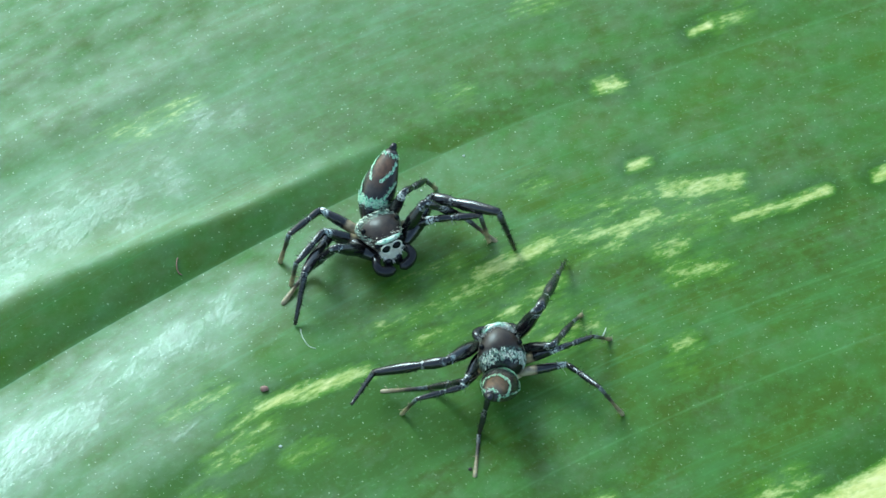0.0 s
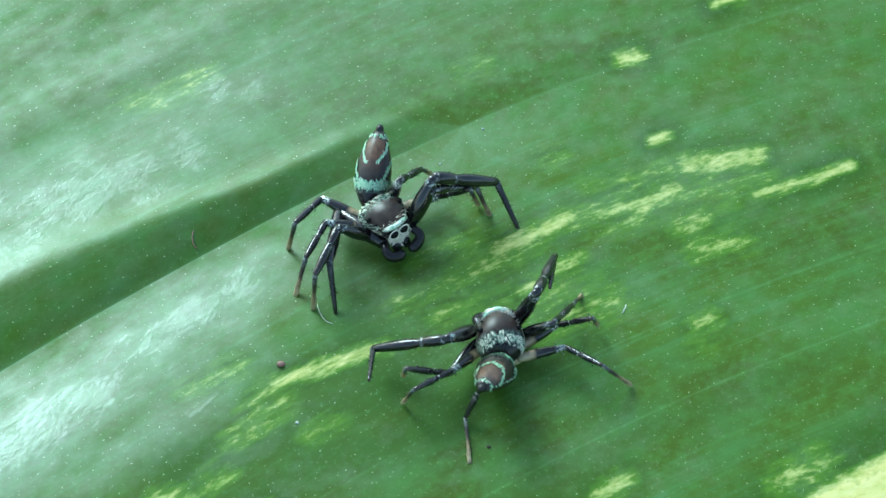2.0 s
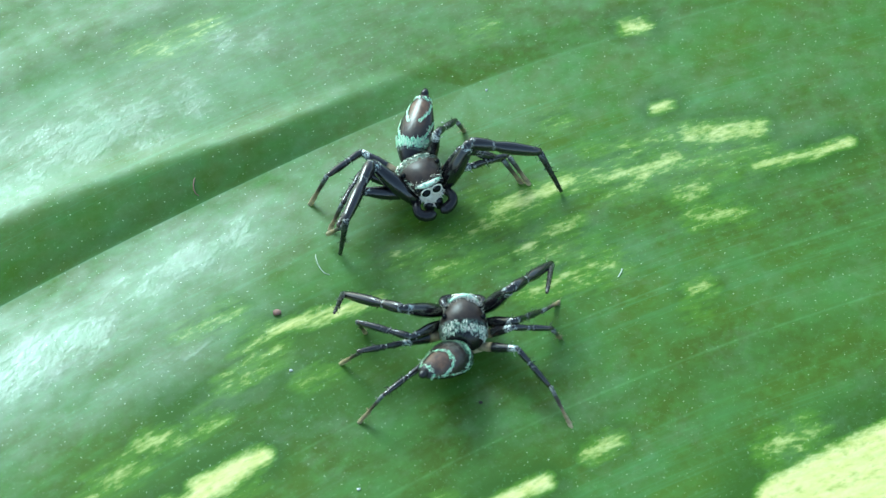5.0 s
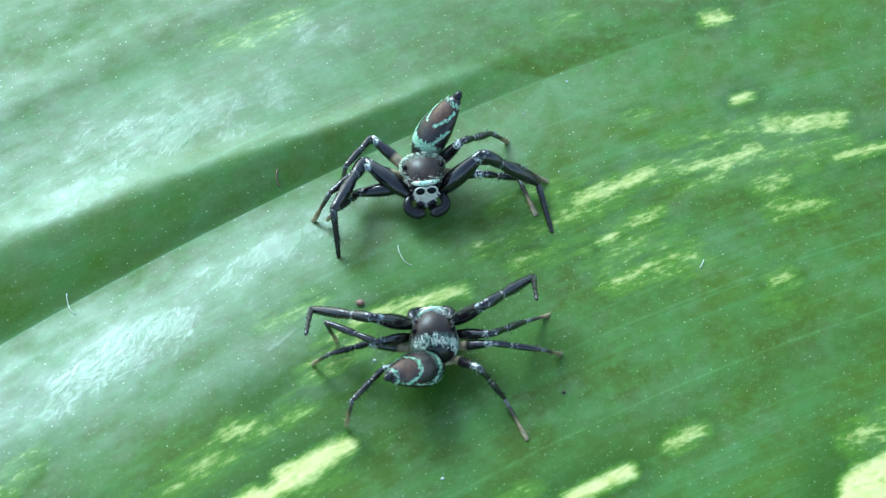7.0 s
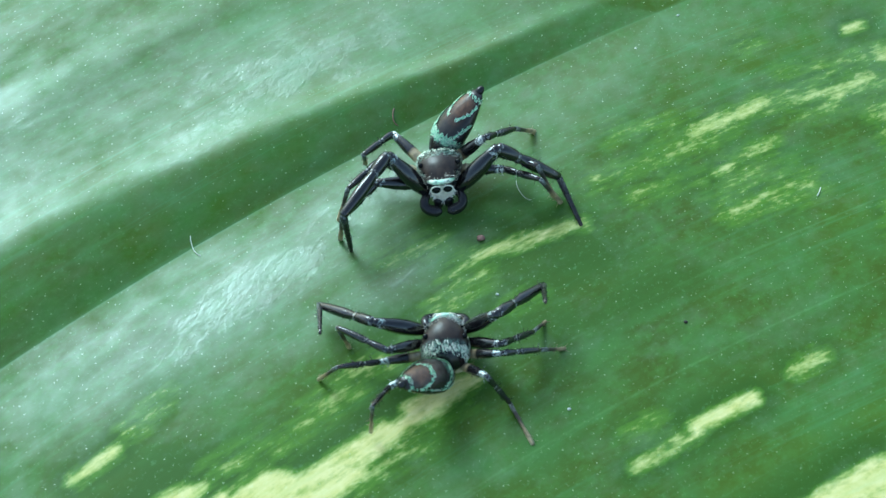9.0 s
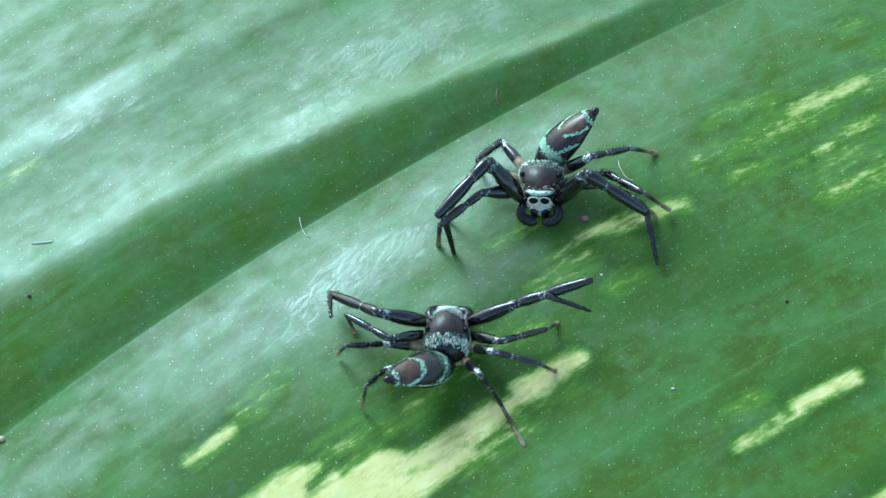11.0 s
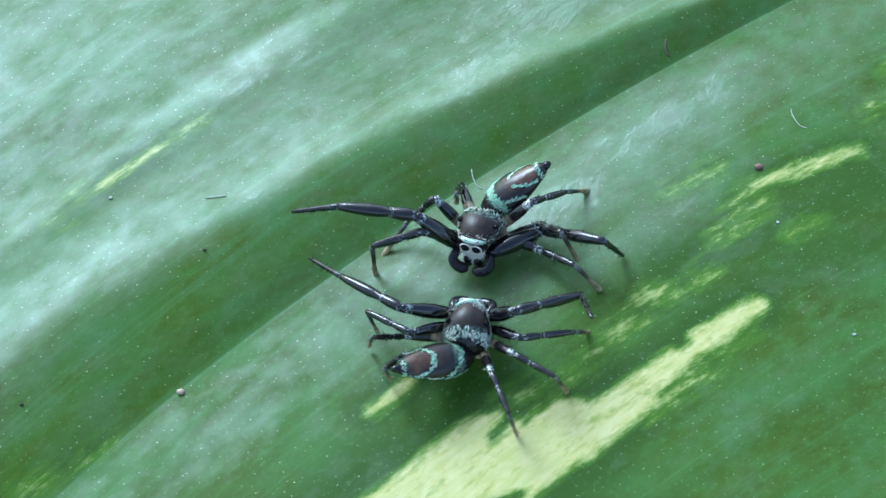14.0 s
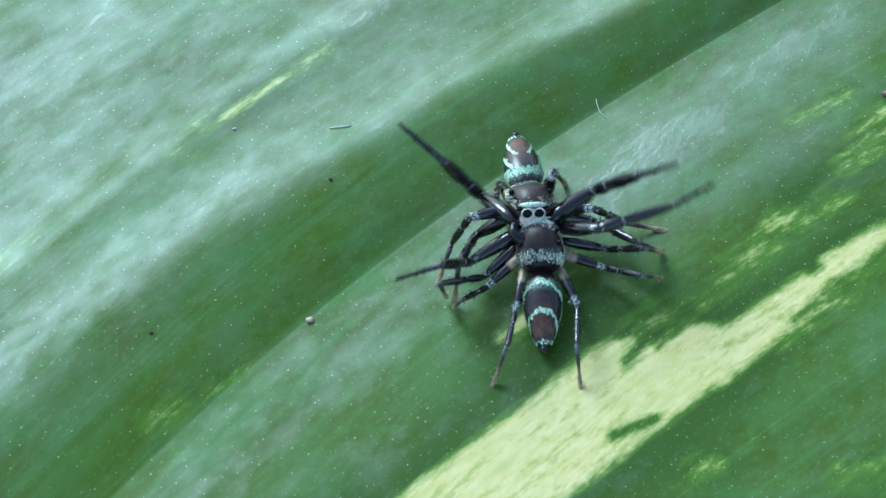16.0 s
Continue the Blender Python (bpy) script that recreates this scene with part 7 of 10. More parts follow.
    walk(rival, [
        (0, pose(0.00241, -0.00769, 0.00124, -0.5, -6.4, 98.5)), (0.5, pose(0.00207, -0.00781, 0.00124, -0.7, -4.1, 97.3)), (1, pose(0.00354, -0.00773, 0.00124, -0.8, -4.4, 94.3)),
        (1.5, pose(0.00377, -0.00763, 0.00123, -0.8, -3.9, 98.2)), (2, pose(0.00157, -0.00809, 0.00123, -1.0, -1.8, 96.1)), (2.5, pose(0.00158, -0.00810, 0.00123, -1.0, -1.9, 96.5)),
        (3, pose(0.00380, -0.00806, 0.00123, -0.8, -1.3, 94.8)), (3.5, pose(0.00377, -0.00799, 0.00123, -1.2, -2.4, 95.5)), (6, pose(-0.00172, -0.01079, 0.00125, -1.0, -9.7, 91.4)),
        (6.5, pose(-0.00176, -0.01091, 0.00125, -1.0, -9.2, 93.9)), (7, pose(-0.00436, -0.01100, 0.00125, -0.9, -8.8, 97.2)), (7.5, pose(-0.00433, -0.01099, 0.00125, -0.8, -9.1, 97.9)),
        (8, pose(-0.00665, -0.01253, 0.00125, -0.8, -9.2, 98.8)), (8.5, pose(-0.00662, -0.01259, 0.00125, -0.7, -8.6, 94.9)), (9, pose(-0.00882, -0.01471, 0.00124, -0.7, -7.4, 93.1)),
        (9.5, pose(-0.00924, -0.01480, 0.00124, -0.6, -7.0, 91.8)), (12, pose(-0.01541, -0.01564, 0.00124, 0.1, -5.5, 87.1)), (12.5, pose(-0.01561, -0.01557, 0.00124, 0.2, -5.1, 85.0)),
        (13, pose(-0.01741, -0.01643, 0.00124, 0.4, -5.9, 87.5)), (13.5, pose(-0.01760, -0.01674, 0.00124, 0.6, -6.9, 89.5)), (14, pose(-0.01968, -0.01758, 0.00124, 0.2, -8.7, 85.3)),
        (14.5, pose(-0.02000, -0.01742, 0.00125, 0.5, -10.1, 88.0)), (14.75, pose(-0.02000, -0.01742, 0.00125, 0.5, -10.1, 88.0)), (15, pose(-0.02168, -0.01713, 0.00165, 0.2, -21.8, 99.6)),
        (15.25, pose(-0.02191, -0.01720, 0.00165, 0.0, -22.9, 95.9)), (15.5, pose(-0.02213, -0.01728, 0.00165, -0.1, -24.0, 92.1)), (15.75, pose(-0.02212, -0.01737, 0.00165, -0.2, -24.8, 93.0)),
        (16, pose(-0.02211, -0.01746, 0.00165, -0.3, -25.7, 93.9)),
    ])
    walk(rival_abdomen, [
        (0, pose(-0.00115, 0.00000, 0.00000, 0.0, -49.1, 151.1)), (0.5, pose(-0.00115, 0.00000, 0.00000, 0.0, -43.2, 156.8)), (1, pose(-0.00115, 0.00000, 0.00000, 0.0, -40.0, 153.8)),
        (1.5, pose(-0.00115, 0.00000, 0.00000, 0.0, -40.2, 146.1)), (2, pose(-0.00115, 0.00000, 0.00000, 0.0, -39.8, 152.2)), (2.5, pose(-0.00115, 0.00000, 0.00000, 0.0, -40.0, 153.1)),
        (3, pose(-0.00115, 0.00000, 0.00000, 0.0, -35.5, 150.7)), (3.5, pose(-0.00115, 0.00000, 0.00000, 0.0, -40.2, 153.2)), (6, pose(-0.00115, 0.00000, 0.00000, 0.0, -36.4, 124.7)),
        (6.5, pose(-0.00115, 0.00000, 0.00000, 0.0, -38.2, 122.7)), (7, pose(-0.00115, 0.00000, 0.00000, 0.0, -40.5, 120.8)), (7.5, pose(-0.00115, 0.00000, 0.00000, 0.0, -39.3, 121.4)),
        (8, pose(-0.00115, 0.00000, 0.00000, 0.0, -39.3, 121.3)), (8.5, pose(-0.00115, 0.00000, 0.00000, 0.0, -41.2, 125.5)), (9, pose(-0.00115, 0.00000, 0.00000, 0.0, -44.5, 129.0)),
        (9.5, pose(-0.00115, 0.00000, 0.00000, 0.0, -41.6, 127.4)), (12, pose(-0.00115, 0.00000, 0.00000, 0.0, -24.6, 120.3)), (12.5, pose(-0.00115, 0.00000, 0.00000, 0.0, -19.7, 119.0)),
        (13, pose(-0.00115, 0.00000, 0.00000, 0.0, -20.1, 113.1)), (13.5, pose(-0.00115, 0.00000, 0.00000, 0.0, -19.1, 107.5)), (14, pose(-0.00115, 0.00000, 0.00000, 0.0, -24.6, 115.2)),
        (14.5, pose(-0.00115, 0.00000, 0.00000, 0.0, -17.9, 112.6)), (14.75, pose(-0.00115, 0.00000, 0.00000, 0.0, -17.9, 112.6)), (15, pose(-0.00115, 0.00000, 0.00000, 0.0, -19.0, 136.5)),
        (15.25, pose(-0.00115, 0.00000, 0.00000, 0.0, -17.0, 162.1)), (15.5, pose(-0.00115, 0.00000, 0.00000, 0.0, -12.0, -173.2)), (15.75, pose(-0.00115, 0.00000, 0.00000, 0.0, -12.7, -176.9)),
        (16, pose(-0.00115, 0.00000, 0.00000, 0.0, -13.3, 179.4)),
    ])
    walk(rival_legs[1, 1][0], waved([
        (0, pose(0.00085, 0.00075, -0.00035, 0.0, -33.2, 128.1)), (0.5, pose(0.00085, 0.00075, -0.00035, 2.7, -33.6, 123.2)), (1, pose(0.00085, 0.00075, -0.00035, 2.6, -32.9, 123.4)),
        (1.5, pose(0.00085, 0.00075, -0.00035, 0.4, -37.1, 127.2)), (2, pose(0.00085, 0.00075, -0.00035, -0.6, -37.3, 128.8)), (2.5, pose(0.00085, 0.00075, -0.00035, -0.4, -34.6, 128.5)),
        (3, pose(0.00085, 0.00075, -0.00035, 1.5, -34.1, 125.2)), (3.5, pose(0.00085, 0.00075, -0.00035, -2.3, -38.5, 131.5)), (6, pose(0.00085, 0.00075, -0.00035, 19.5, -40.9, 98.1)),
        (6.5, pose(0.00085, 0.00075, -0.00035, 18.7, -43.2, 99.2)), (7, pose(0.00085, 0.00075, -0.00035, 17.7, -46.3, 100.6)), (7.5, pose(0.00085, 0.00075, -0.00035, 17.8, -46.7, 100.4)),
        (8, pose(0.00085, 0.00075, -0.00035, 18.7, -47.8, 99.3)), (8.5, pose(0.00085, 0.00075, -0.00035, 20.9, -40.1, 96.2)), (9, pose(0.00085, 0.00075, -0.00035, 22.9, -30.8, 92.6)),
        (9.5, pose(0.00085, 0.00075, -0.00035, 22.5, -31.0, 93.4)), (12, pose(0.00085, 0.00075, -0.00035, 21.2, -35.6, 95.9)), (12.5, pose(0.00085, 0.00075, -0.00035, 19.9, -37.5, 97.9)),
        (13, pose(0.00085, 0.00075, -0.00035, 20.0, -42.4, 97.8)), (13.5, pose(0.00085, 0.00075, -0.00035, 19.8, -46.1, 98.1)), (13.733, pose(0.00085, 0.00075, -0.00035, 17.9, -40.7, 100.9)),
        (14, pose(0.00085, 0.00075, -0.00035, 16.5, -35.3, 103.2)), (14.5, pose(0.00085, 0.00075, -0.00035, 20.2, -34.6, 96.8)), (14.75, pose(0.00085, 0.00075, -0.00035, 20.2, -34.6, 96.8)),
        (15, pose(0.00085, 0.00075, -0.00035, 12.3, -31.6, 111.2)), (15.25, pose(0.00085, 0.00075, -0.00035, 14.5, -29.3, 106.8)), (15.5, pose(0.00085, 0.00075, -0.00035, 14.7, -19.5, 106.2)),
        (15.633, pose(0.00085, 0.00075, -0.00035, 14.2, -16.0, 108.1)), (15.75, pose(0.00085, 0.00075, -0.00035, 13.7, -12.5, 110.0)), (16, pose(0.00085, 0.00075, -0.00035, 13.2, 5.2, 118.0)),
    ], 14.95, 8))
    walk(rival_legs[1, 1][1], [
        (0, pose(0.00250, 0.00000, 0.00000, -32.1, 40.8, -64.5)), (0.5, pose(0.00250, 0.00000, 0.00000, -48.1, 45.3, -83.2)), (1, pose(0.00250, 0.00000, 0.00000, -40.5, 40.0, -72.8)),
        (1.5, pose(0.00250, 0.00000, 0.00000, -50.0, 36.8, -86.1)), (2, pose(0.00250, 0.00000, 0.00000, -39.7, 42.2, -71.2)), (2.5, pose(0.00250, 0.00000, 0.00000, -40.0, 42.7, -74.2)),
        (3, pose(0.00250, 0.00000, 0.00000, -42.4, 33.1, -75.9)), (3.5, pose(0.00250, 0.00000, 0.00000, -45.4, 34.6, -79.9)), (6, pose(0.00250, 0.00000, 0.00000, -67.1, 37.2, -83.3)),
        (6.5, pose(0.00250, 0.00000, 0.00000, -67.8, 39.1, -83.6)), (7, pose(0.00250, 0.00000, 0.00000, -67.4, 40.4, -81.6)), (7.5, pose(0.00250, 0.00000, 0.00000, -66.2, 39.1, -79.3)),
        (8, pose(0.00250, 0.00000, 0.00000, -65.6, 38.0, -76.4)), (8.5, pose(0.00250, 0.00000, 0.00000, -61.2, 35.2, -72.8)), (9, pose(0.00250, 0.00000, 0.00000, -55.6, 32.3, -67.0)),
        (9.5, pose(0.00250, 0.00000, 0.00000, -56.3, 32.8, -69.2)), (12, pose(0.00250, 0.00000, 0.00000, -59.8, 34.1, -74.1)), (12.5, pose(0.00250, 0.00000, 0.00000, -61.8, 34.9, -78.1)),
        (13, pose(0.00250, 0.00000, 0.00000, -67.3, 33.5, -82.9)), (13.5, pose(0.00250, 0.00000, 0.00000, -71.7, 32.2, -87.2)), (13.733, pose(0.00250, 0.00000, 0.00000, -59.5, 30.6, -73.2)),
        (14, pose(0.00250, 0.00000, 0.00000, -48.8, 26.0, -60.6)), (14.5, pose(0.00250, 0.00000, 0.00000, -57.1, 36.5, -69.7)), (14.75, pose(0.00250, 0.00000, 0.00000, -57.1, 36.5, -69.7)),
        (15, pose(0.00250, 0.00000, 0.00000, -66.0, 58.6, -98.0)), (15.25, pose(0.00250, 0.00000, 0.00000, -49.2, 50.2, -74.1)), (15.5, pose(0.00250, 0.00000, 0.00000, -31.1, 52.0, -54.7)),
        (15.633, pose(0.00250, 0.00000, 0.00000, -14.6, 18.6, -32.0)), (15.75, pose(0.00250, 0.00000, 0.00000, -12.7, -17.6, -20.3)), (16, pose(0.00250, 0.00000, 0.00000, -58.2, -72.8, 33.9)),
    ])
    walk(rival_legs[1, 1][2], [
        (0, pose(0.00357, -0.00225, -0.00216, 10.6, 4.9, 17.4)), (0.5, pose(0.00278, -0.00230, -0.00235, 11.4, 0.6, 33.8)), (1, pose(0.00325, -0.00241, -0.00212, 11.3, -14.2, 31.0)),
        (1.5, pose(0.00268, -0.00264, -0.00198, 14.1, -1.1, 20.8)), (2, pose(0.00329, -0.00231, -0.00222, 14.1, 1.0, 37.1)), (2.5, pose(0.00316, -0.00234, -0.00224, 12.7, -4.7, 33.0)),
        (3, pose(0.00317, -0.00268, -0.00180, 12.9, -7.0, 31.8)), (3.5, pose(0.00298, -0.00267, -0.00188, 15.3, -2.6, 21.3)), (6, pose(0.00280, -0.00261, -0.00200, 18.1, -12.7, 52.2)),
        (6.5, pose(0.00279, -0.00254, -0.00208, 19.5, -7.7, 51.2)), (7, pose(0.00287, -0.00249, -0.00214, 21.4, -2.8, 50.4)), (7.5, pose(0.00297, -0.00252, -0.00208, 21.7, 0.5, 53.3)),
        (8, pose(0.00311, -0.00253, -0.00203, 22.8, 3.3, 56.5)), (8.5, pose(0.00330, -0.00258, -0.00190, 17.2, -2.8, 64.0)), (9, pose(0.00359, -0.00257, -0.00176, 9.9, -9.5, 73.2)),
        (9.5, pose(0.00349, -0.00259, -0.00179, 9.9, -11.2, 72.5)), (12, pose(0.00325, -0.00263, -0.00185, 12.6, -19.6, 70.6)), (12.5, pose(0.00306, -0.00265, -0.00189, 14.0, -20.9, 67.5)),
        (13, pose(0.00284, -0.00273, -0.00182, 18.3, -18.9, 64.7)), (13.5, pose(0.00264, -0.00279, -0.00176, 21.7, -17.0, 61.7)), (13.733, pose(0.00332, -0.00272, -0.00168, 16.3, 19.8, 1.8)),
        (14, pose(0.00396, -0.00258, -0.00144, -19.0, 31.9, -75.6)), (14.5, pose(0.00342, -0.00249, -0.00196, -22.3, 36.5, -74.8)), (14.75, pose(0.00342, -0.00249, -0.00196, -22.3, 36.5, -74.8)),
        (15, pose(0.00226, -0.00170, -0.00282, 8.5, 11.0, -26.9)), (15.25, pose(0.00308, -0.00203, -0.00254, 9.2, -1.0, -20.3)), (15.5, pose(0.00367, -0.00166, -0.00260, 12.0, -1.6, -14.7)),
        (15.633, pose(0.00515, -0.00166, -0.00105, 13.1, 0.4, -18.1)), (15.75, pose(0.00545, -0.00109, 0.00100, 14.3, 2.5, -21.4)), (16, pose(0.00331, 0.00054, 0.00315, 22.3, 23.9, -22.1)),
    ])
    walk(rival_legs[2, 1][0], [
        (0, pose(0.00035, 0.00085, -0.00040, 0.0, -29.4, 152.3)), (0.267, pose(0.00035, 0.00085, -0.00040, 3.4, -14.3, 143.3)), (0.5, pose(0.00035, 0.00085, -0.00040, 4.3, 1.1, 135.5)),
        (1, pose(0.00035, 0.00085, -0.00040, 3.5, 6.2, 122.8)), (1.267, pose(0.00035, 0.00085, -0.00040, 3.3, -8.2, 131.5)), (1.5, pose(0.00035, 0.00085, -0.00040, 0.8, -22.4, 140.9)),
        (2, pose(0.00035, 0.00085, -0.00040, 1.2, -4.1, 139.1)), (2.5, pose(0.00035, 0.00085, -0.00040, 1.4, 0.6, 134.0)), (3, pose(0.00035, 0.00085, -0.00040, 0.1, 13.9, 123.8)),
        (3.267, pose(0.00035, 0.00085, -0.00040, 1.0, -5.7, 135.9)), (3.5, pose(0.00035, 0.00085, -0.00040, -2.5, -25.0, 148.8)), (6, pose(0.00035, 0.00085, -0.00040, 12.6, -34.6, 119.0)),
        (6.5, pose(0.00035, 0.00085, -0.00040, 14.2, -35.9, 116.3)), (7, pose(0.00035, 0.00085, -0.00040, 15.9, -37.6, 113.4)), (7.5, pose(0.00035, 0.00085, -0.00040, 13.8, -36.5, 116.9)),
        (8, pose(0.00035, 0.00085, -0.00040, 12.2, -36.0, 119.7)), (8.5, pose(0.00035, 0.00085, -0.00040, 12.5, -35.0, 119.1)), (9, pose(0.00035, 0.00085, -0.00040, 12.8, -35.2, 118.6)),
        (9.5, pose(0.00035, 0.00085, -0.00040, 12.5, -35.9, 119.1)), (12, pose(0.00035, 0.00085, -0.00040, 13.9, -39.1, 116.9)), (12.5, pose(0.00035, 0.00085, -0.00040, 13.5, -40.0, 117.5)),
        (13, pose(0.00035, 0.00085, -0.00040, 13.7, -41.5, 117.2)), (13.5, pose(0.00035, 0.00085, -0.00040, 13.1, -42.6, 118.0)), (14, pose(0.00035, 0.00085, -0.00040, 9.8, -36.1, 123.2)),
        (14.5, pose(0.00035, 0.00085, -0.00040, 9.0, -36.2, 124.5)), (14.75, pose(0.00035, 0.00085, -0.00040, 9.0, -36.2, 124.5)), (15, pose(0.00035, 0.00085, -0.00040, 0.3, -55.0, 136.6)),
        (15.25, pose(0.00035, 0.00085, -0.00040, 3.4, -32.4, 132.2)), (15.5, pose(0.00035, 0.00085, -0.00040, 4.3, -9.6, 129.7)), (15.75, pose(0.00035, 0.00085, -0.00040, 4.3, -2.5, 130.0)),
        (16, pose(0.00035, 0.00085, -0.00040, 4.3, 4.7, 130.2)),
    ])
    walk(rival_legs[2, 1][1], [
        (0, pose(0.00210, 0.00000, 0.00000, -40.0, 40.2, -116.8)), (0.267, pose(0.00210, 0.00000, 0.00000, -3.8, 7.9, -59.4)), (0.5, pose(0.00210, 0.00000, 0.00000, -1.1, -43.8, -27.0)),
        (1, pose(0.00210, 0.00000, 0.00000, -3.8, -50.0, -9.2)), (1.267, pose(0.00210, 0.00000, 0.00000, -0.2, -19.1, -32.2)), (1.5, pose(0.00210, 0.00000, 0.00000, -8.6, 8.4, -55.6)),
        (2, pose(0.00210, 0.00000, 0.00000, -0.5, -36.9, -33.8)), (2.5, pose(0.00210, 0.00000, 0.00000, -1.0, -49.0, -25.4)), (3, pose(0.00210, 0.00000, 0.00000, 5.1, -67.2, -19.2)),
        (3.267, pose(0.00210, 0.00000, 0.00000, 6.2, -21.1, -43.6)), (3.5, pose(0.00210, 0.00000, 0.00000, -10.4, 16.5, -74.9)), (6, pose(0.00210, 0.00000, 0.00000, -25.5, 12.7, -67.5)),
        (6.5, pose(0.00210, 0.00000, 0.00000, -27.4, 13.6, -67.6)), (7, pose(0.00210, 0.00000, 0.00000, -30.2, 14.7, -68.6)), (7.5, pose(0.00210, 0.00000, 0.00000, -28.4, 12.5, -70.1)),
        (8, pose(0.00210, 0.00000, 0.00000, -27.3, 10.6, -71.7)), (8.5, pose(0.00210, 0.00000, 0.00000, -26.4, 10.8, -70.5)), (9, pose(0.00210, 0.00000, 0.00000, -26.7, 11.9, -70.2)),
        (9.5, pose(0.00210, 0.00000, 0.00000, -27.5, 12.6, -71.8)), (12, pose(0.00210, 0.00000, 0.00000, -32.5, 16.0, -77.9)), (12.5, pose(0.00210, 0.00000, 0.00000, -33.6, 16.7, -79.9)),
        (13, pose(0.00210, 0.00000, 0.00000, -35.2, 19.4, -80.5)), (13.5, pose(0.00210, 0.00000, 0.00000, -35.5, 21.7, -79.8)), (14, pose(0.00210, 0.00000, 0.00000, -26.7, 21.8, -76.1)),
        (14.5, pose(0.00210, 0.00000, 0.00000, -28.3, 19.9, -82.0)), (14.75, pose(0.00210, 0.00000, 0.00000, -28.3, 19.9, -82.0)), (15, pose(0.00210, 0.00000, 0.00000, -59.3, 37.8, -122.6)),
        (15.25, pose(0.00210, 0.00000, 0.00000, 1.8, 30.6, -49.3)), (15.5, pose(0.00210, 0.00000, 0.00000, 17.5, -19.3, -14.1)), (15.75, pose(0.00210, 0.00000, 0.00000, 22.0, -34.9, -19.6)),
        (16, pose(0.00210, 0.00000, 0.00000, 30.7, -49.6, -29.1)),
    ])
    walk(rival_legs[2, 1][2], [
        (0, pose(0.00127, -0.00164, -0.00155, -27.4, 12.8, -69.5)), (0.267, pose(0.00331, -0.00205, -0.00033, -25.4, 35.1, -89.1)), (0.5, pose(0.00364, -0.00079, 0.00166, -42.4, 59.5, -116.1)),
        (1, pose(0.00362, -0.00025, 0.00184, -19.1, 57.5, -78.4)), (1.267, pose(0.00402, -0.00121, 0.00078, -43.3, 55.6, -108.0)), (1.5, pose(0.00344, -0.00196, -0.00035, -61.5, 47.9, -131.3)),
        (2, pose(0.00370, -0.00107, 0.00144, -58.5, 65.6, -134.5)), (2.5, pose(0.00352, -0.00068, 0.00181, -41.9, 67.3, -112.7)), (3, pose(0.00298, -0.00031, 0.00221, -9.5, 52.7, -72.9)),
        (3.267, pose(0.00372, -0.00154, 0.00086, -40.9, 50.7, -110.1)), (3.5, pose(0.00270, -0.00222, -0.00068, -62.8, 38.5, -137.6)), (6, pose(0.00300, -0.00216, -0.00053, -116.8, 45.3, 176.6)),
        (6.5, pose(0.00299, -0.00216, -0.00056, -116.5, 43.9, 178.7)), (7, pose(0.00295, -0.00216, -0.00061, -114.4, 43.0, -176.4)), (7.5, pose(0.00290, -0.00220, -0.00052, -113.7, 44.7, -177.8)),
        (8, pose(0.00284, -0.00224, -0.00044, -112.6, 47.4, -178.3)), (8.5, pose(0.00289, -0.00222, -0.00045, -113.0, 47.4, -178.3)), (9, pose(0.00290, -0.00221, -0.00050, -114.7, 47.4, 179.8)),
        (9.5, pose(0.00283, -0.00222, -0.00052, -115.1, 46.4, 178.7)), (12, pose(0.00258, -0.00226, -0.00066, -108.7, 46.9, -171.3)), (12.5, pose(0.00250, -0.00226, -0.00069, -109.2, 45.9, -172.6)),
        (13, pose(0.00248, -0.00223, -0.00080, -108.1, 44.8, -170.9)), (13.5, pose(0.00249, -0.00219, -0.00089, -109.1, 43.3, -173.2)), (14, pose(0.00263, -0.00216, -0.00089, -119.2, 51.0, 170.6)),
        (14.5, pose(0.00241, -0.00224, -0.00082, -121.7, 50.8, 166.3)), (14.75, pose(0.00241, -0.00224, -0.00082, -121.7, 50.8, 166.3)), (15, pose(0.00108, -0.00160, -0.00147, -120.7, 37.4, 150.9)),
        (15.25, pose(0.00345, -0.00157, -0.00122, -130.9, 58.9, 150.9)), (15.5, pose(0.00430, -0.00055, 0.00079, -160.4, 80.3, 128.5)), (15.75, pose(0.00395, -0.00066, 0.00137, 145.4, 82.0, 74.9)),
        (16, pose(0.00346, -0.00076, 0.00183, 107.5, 77.1, 37.7)),
    ])
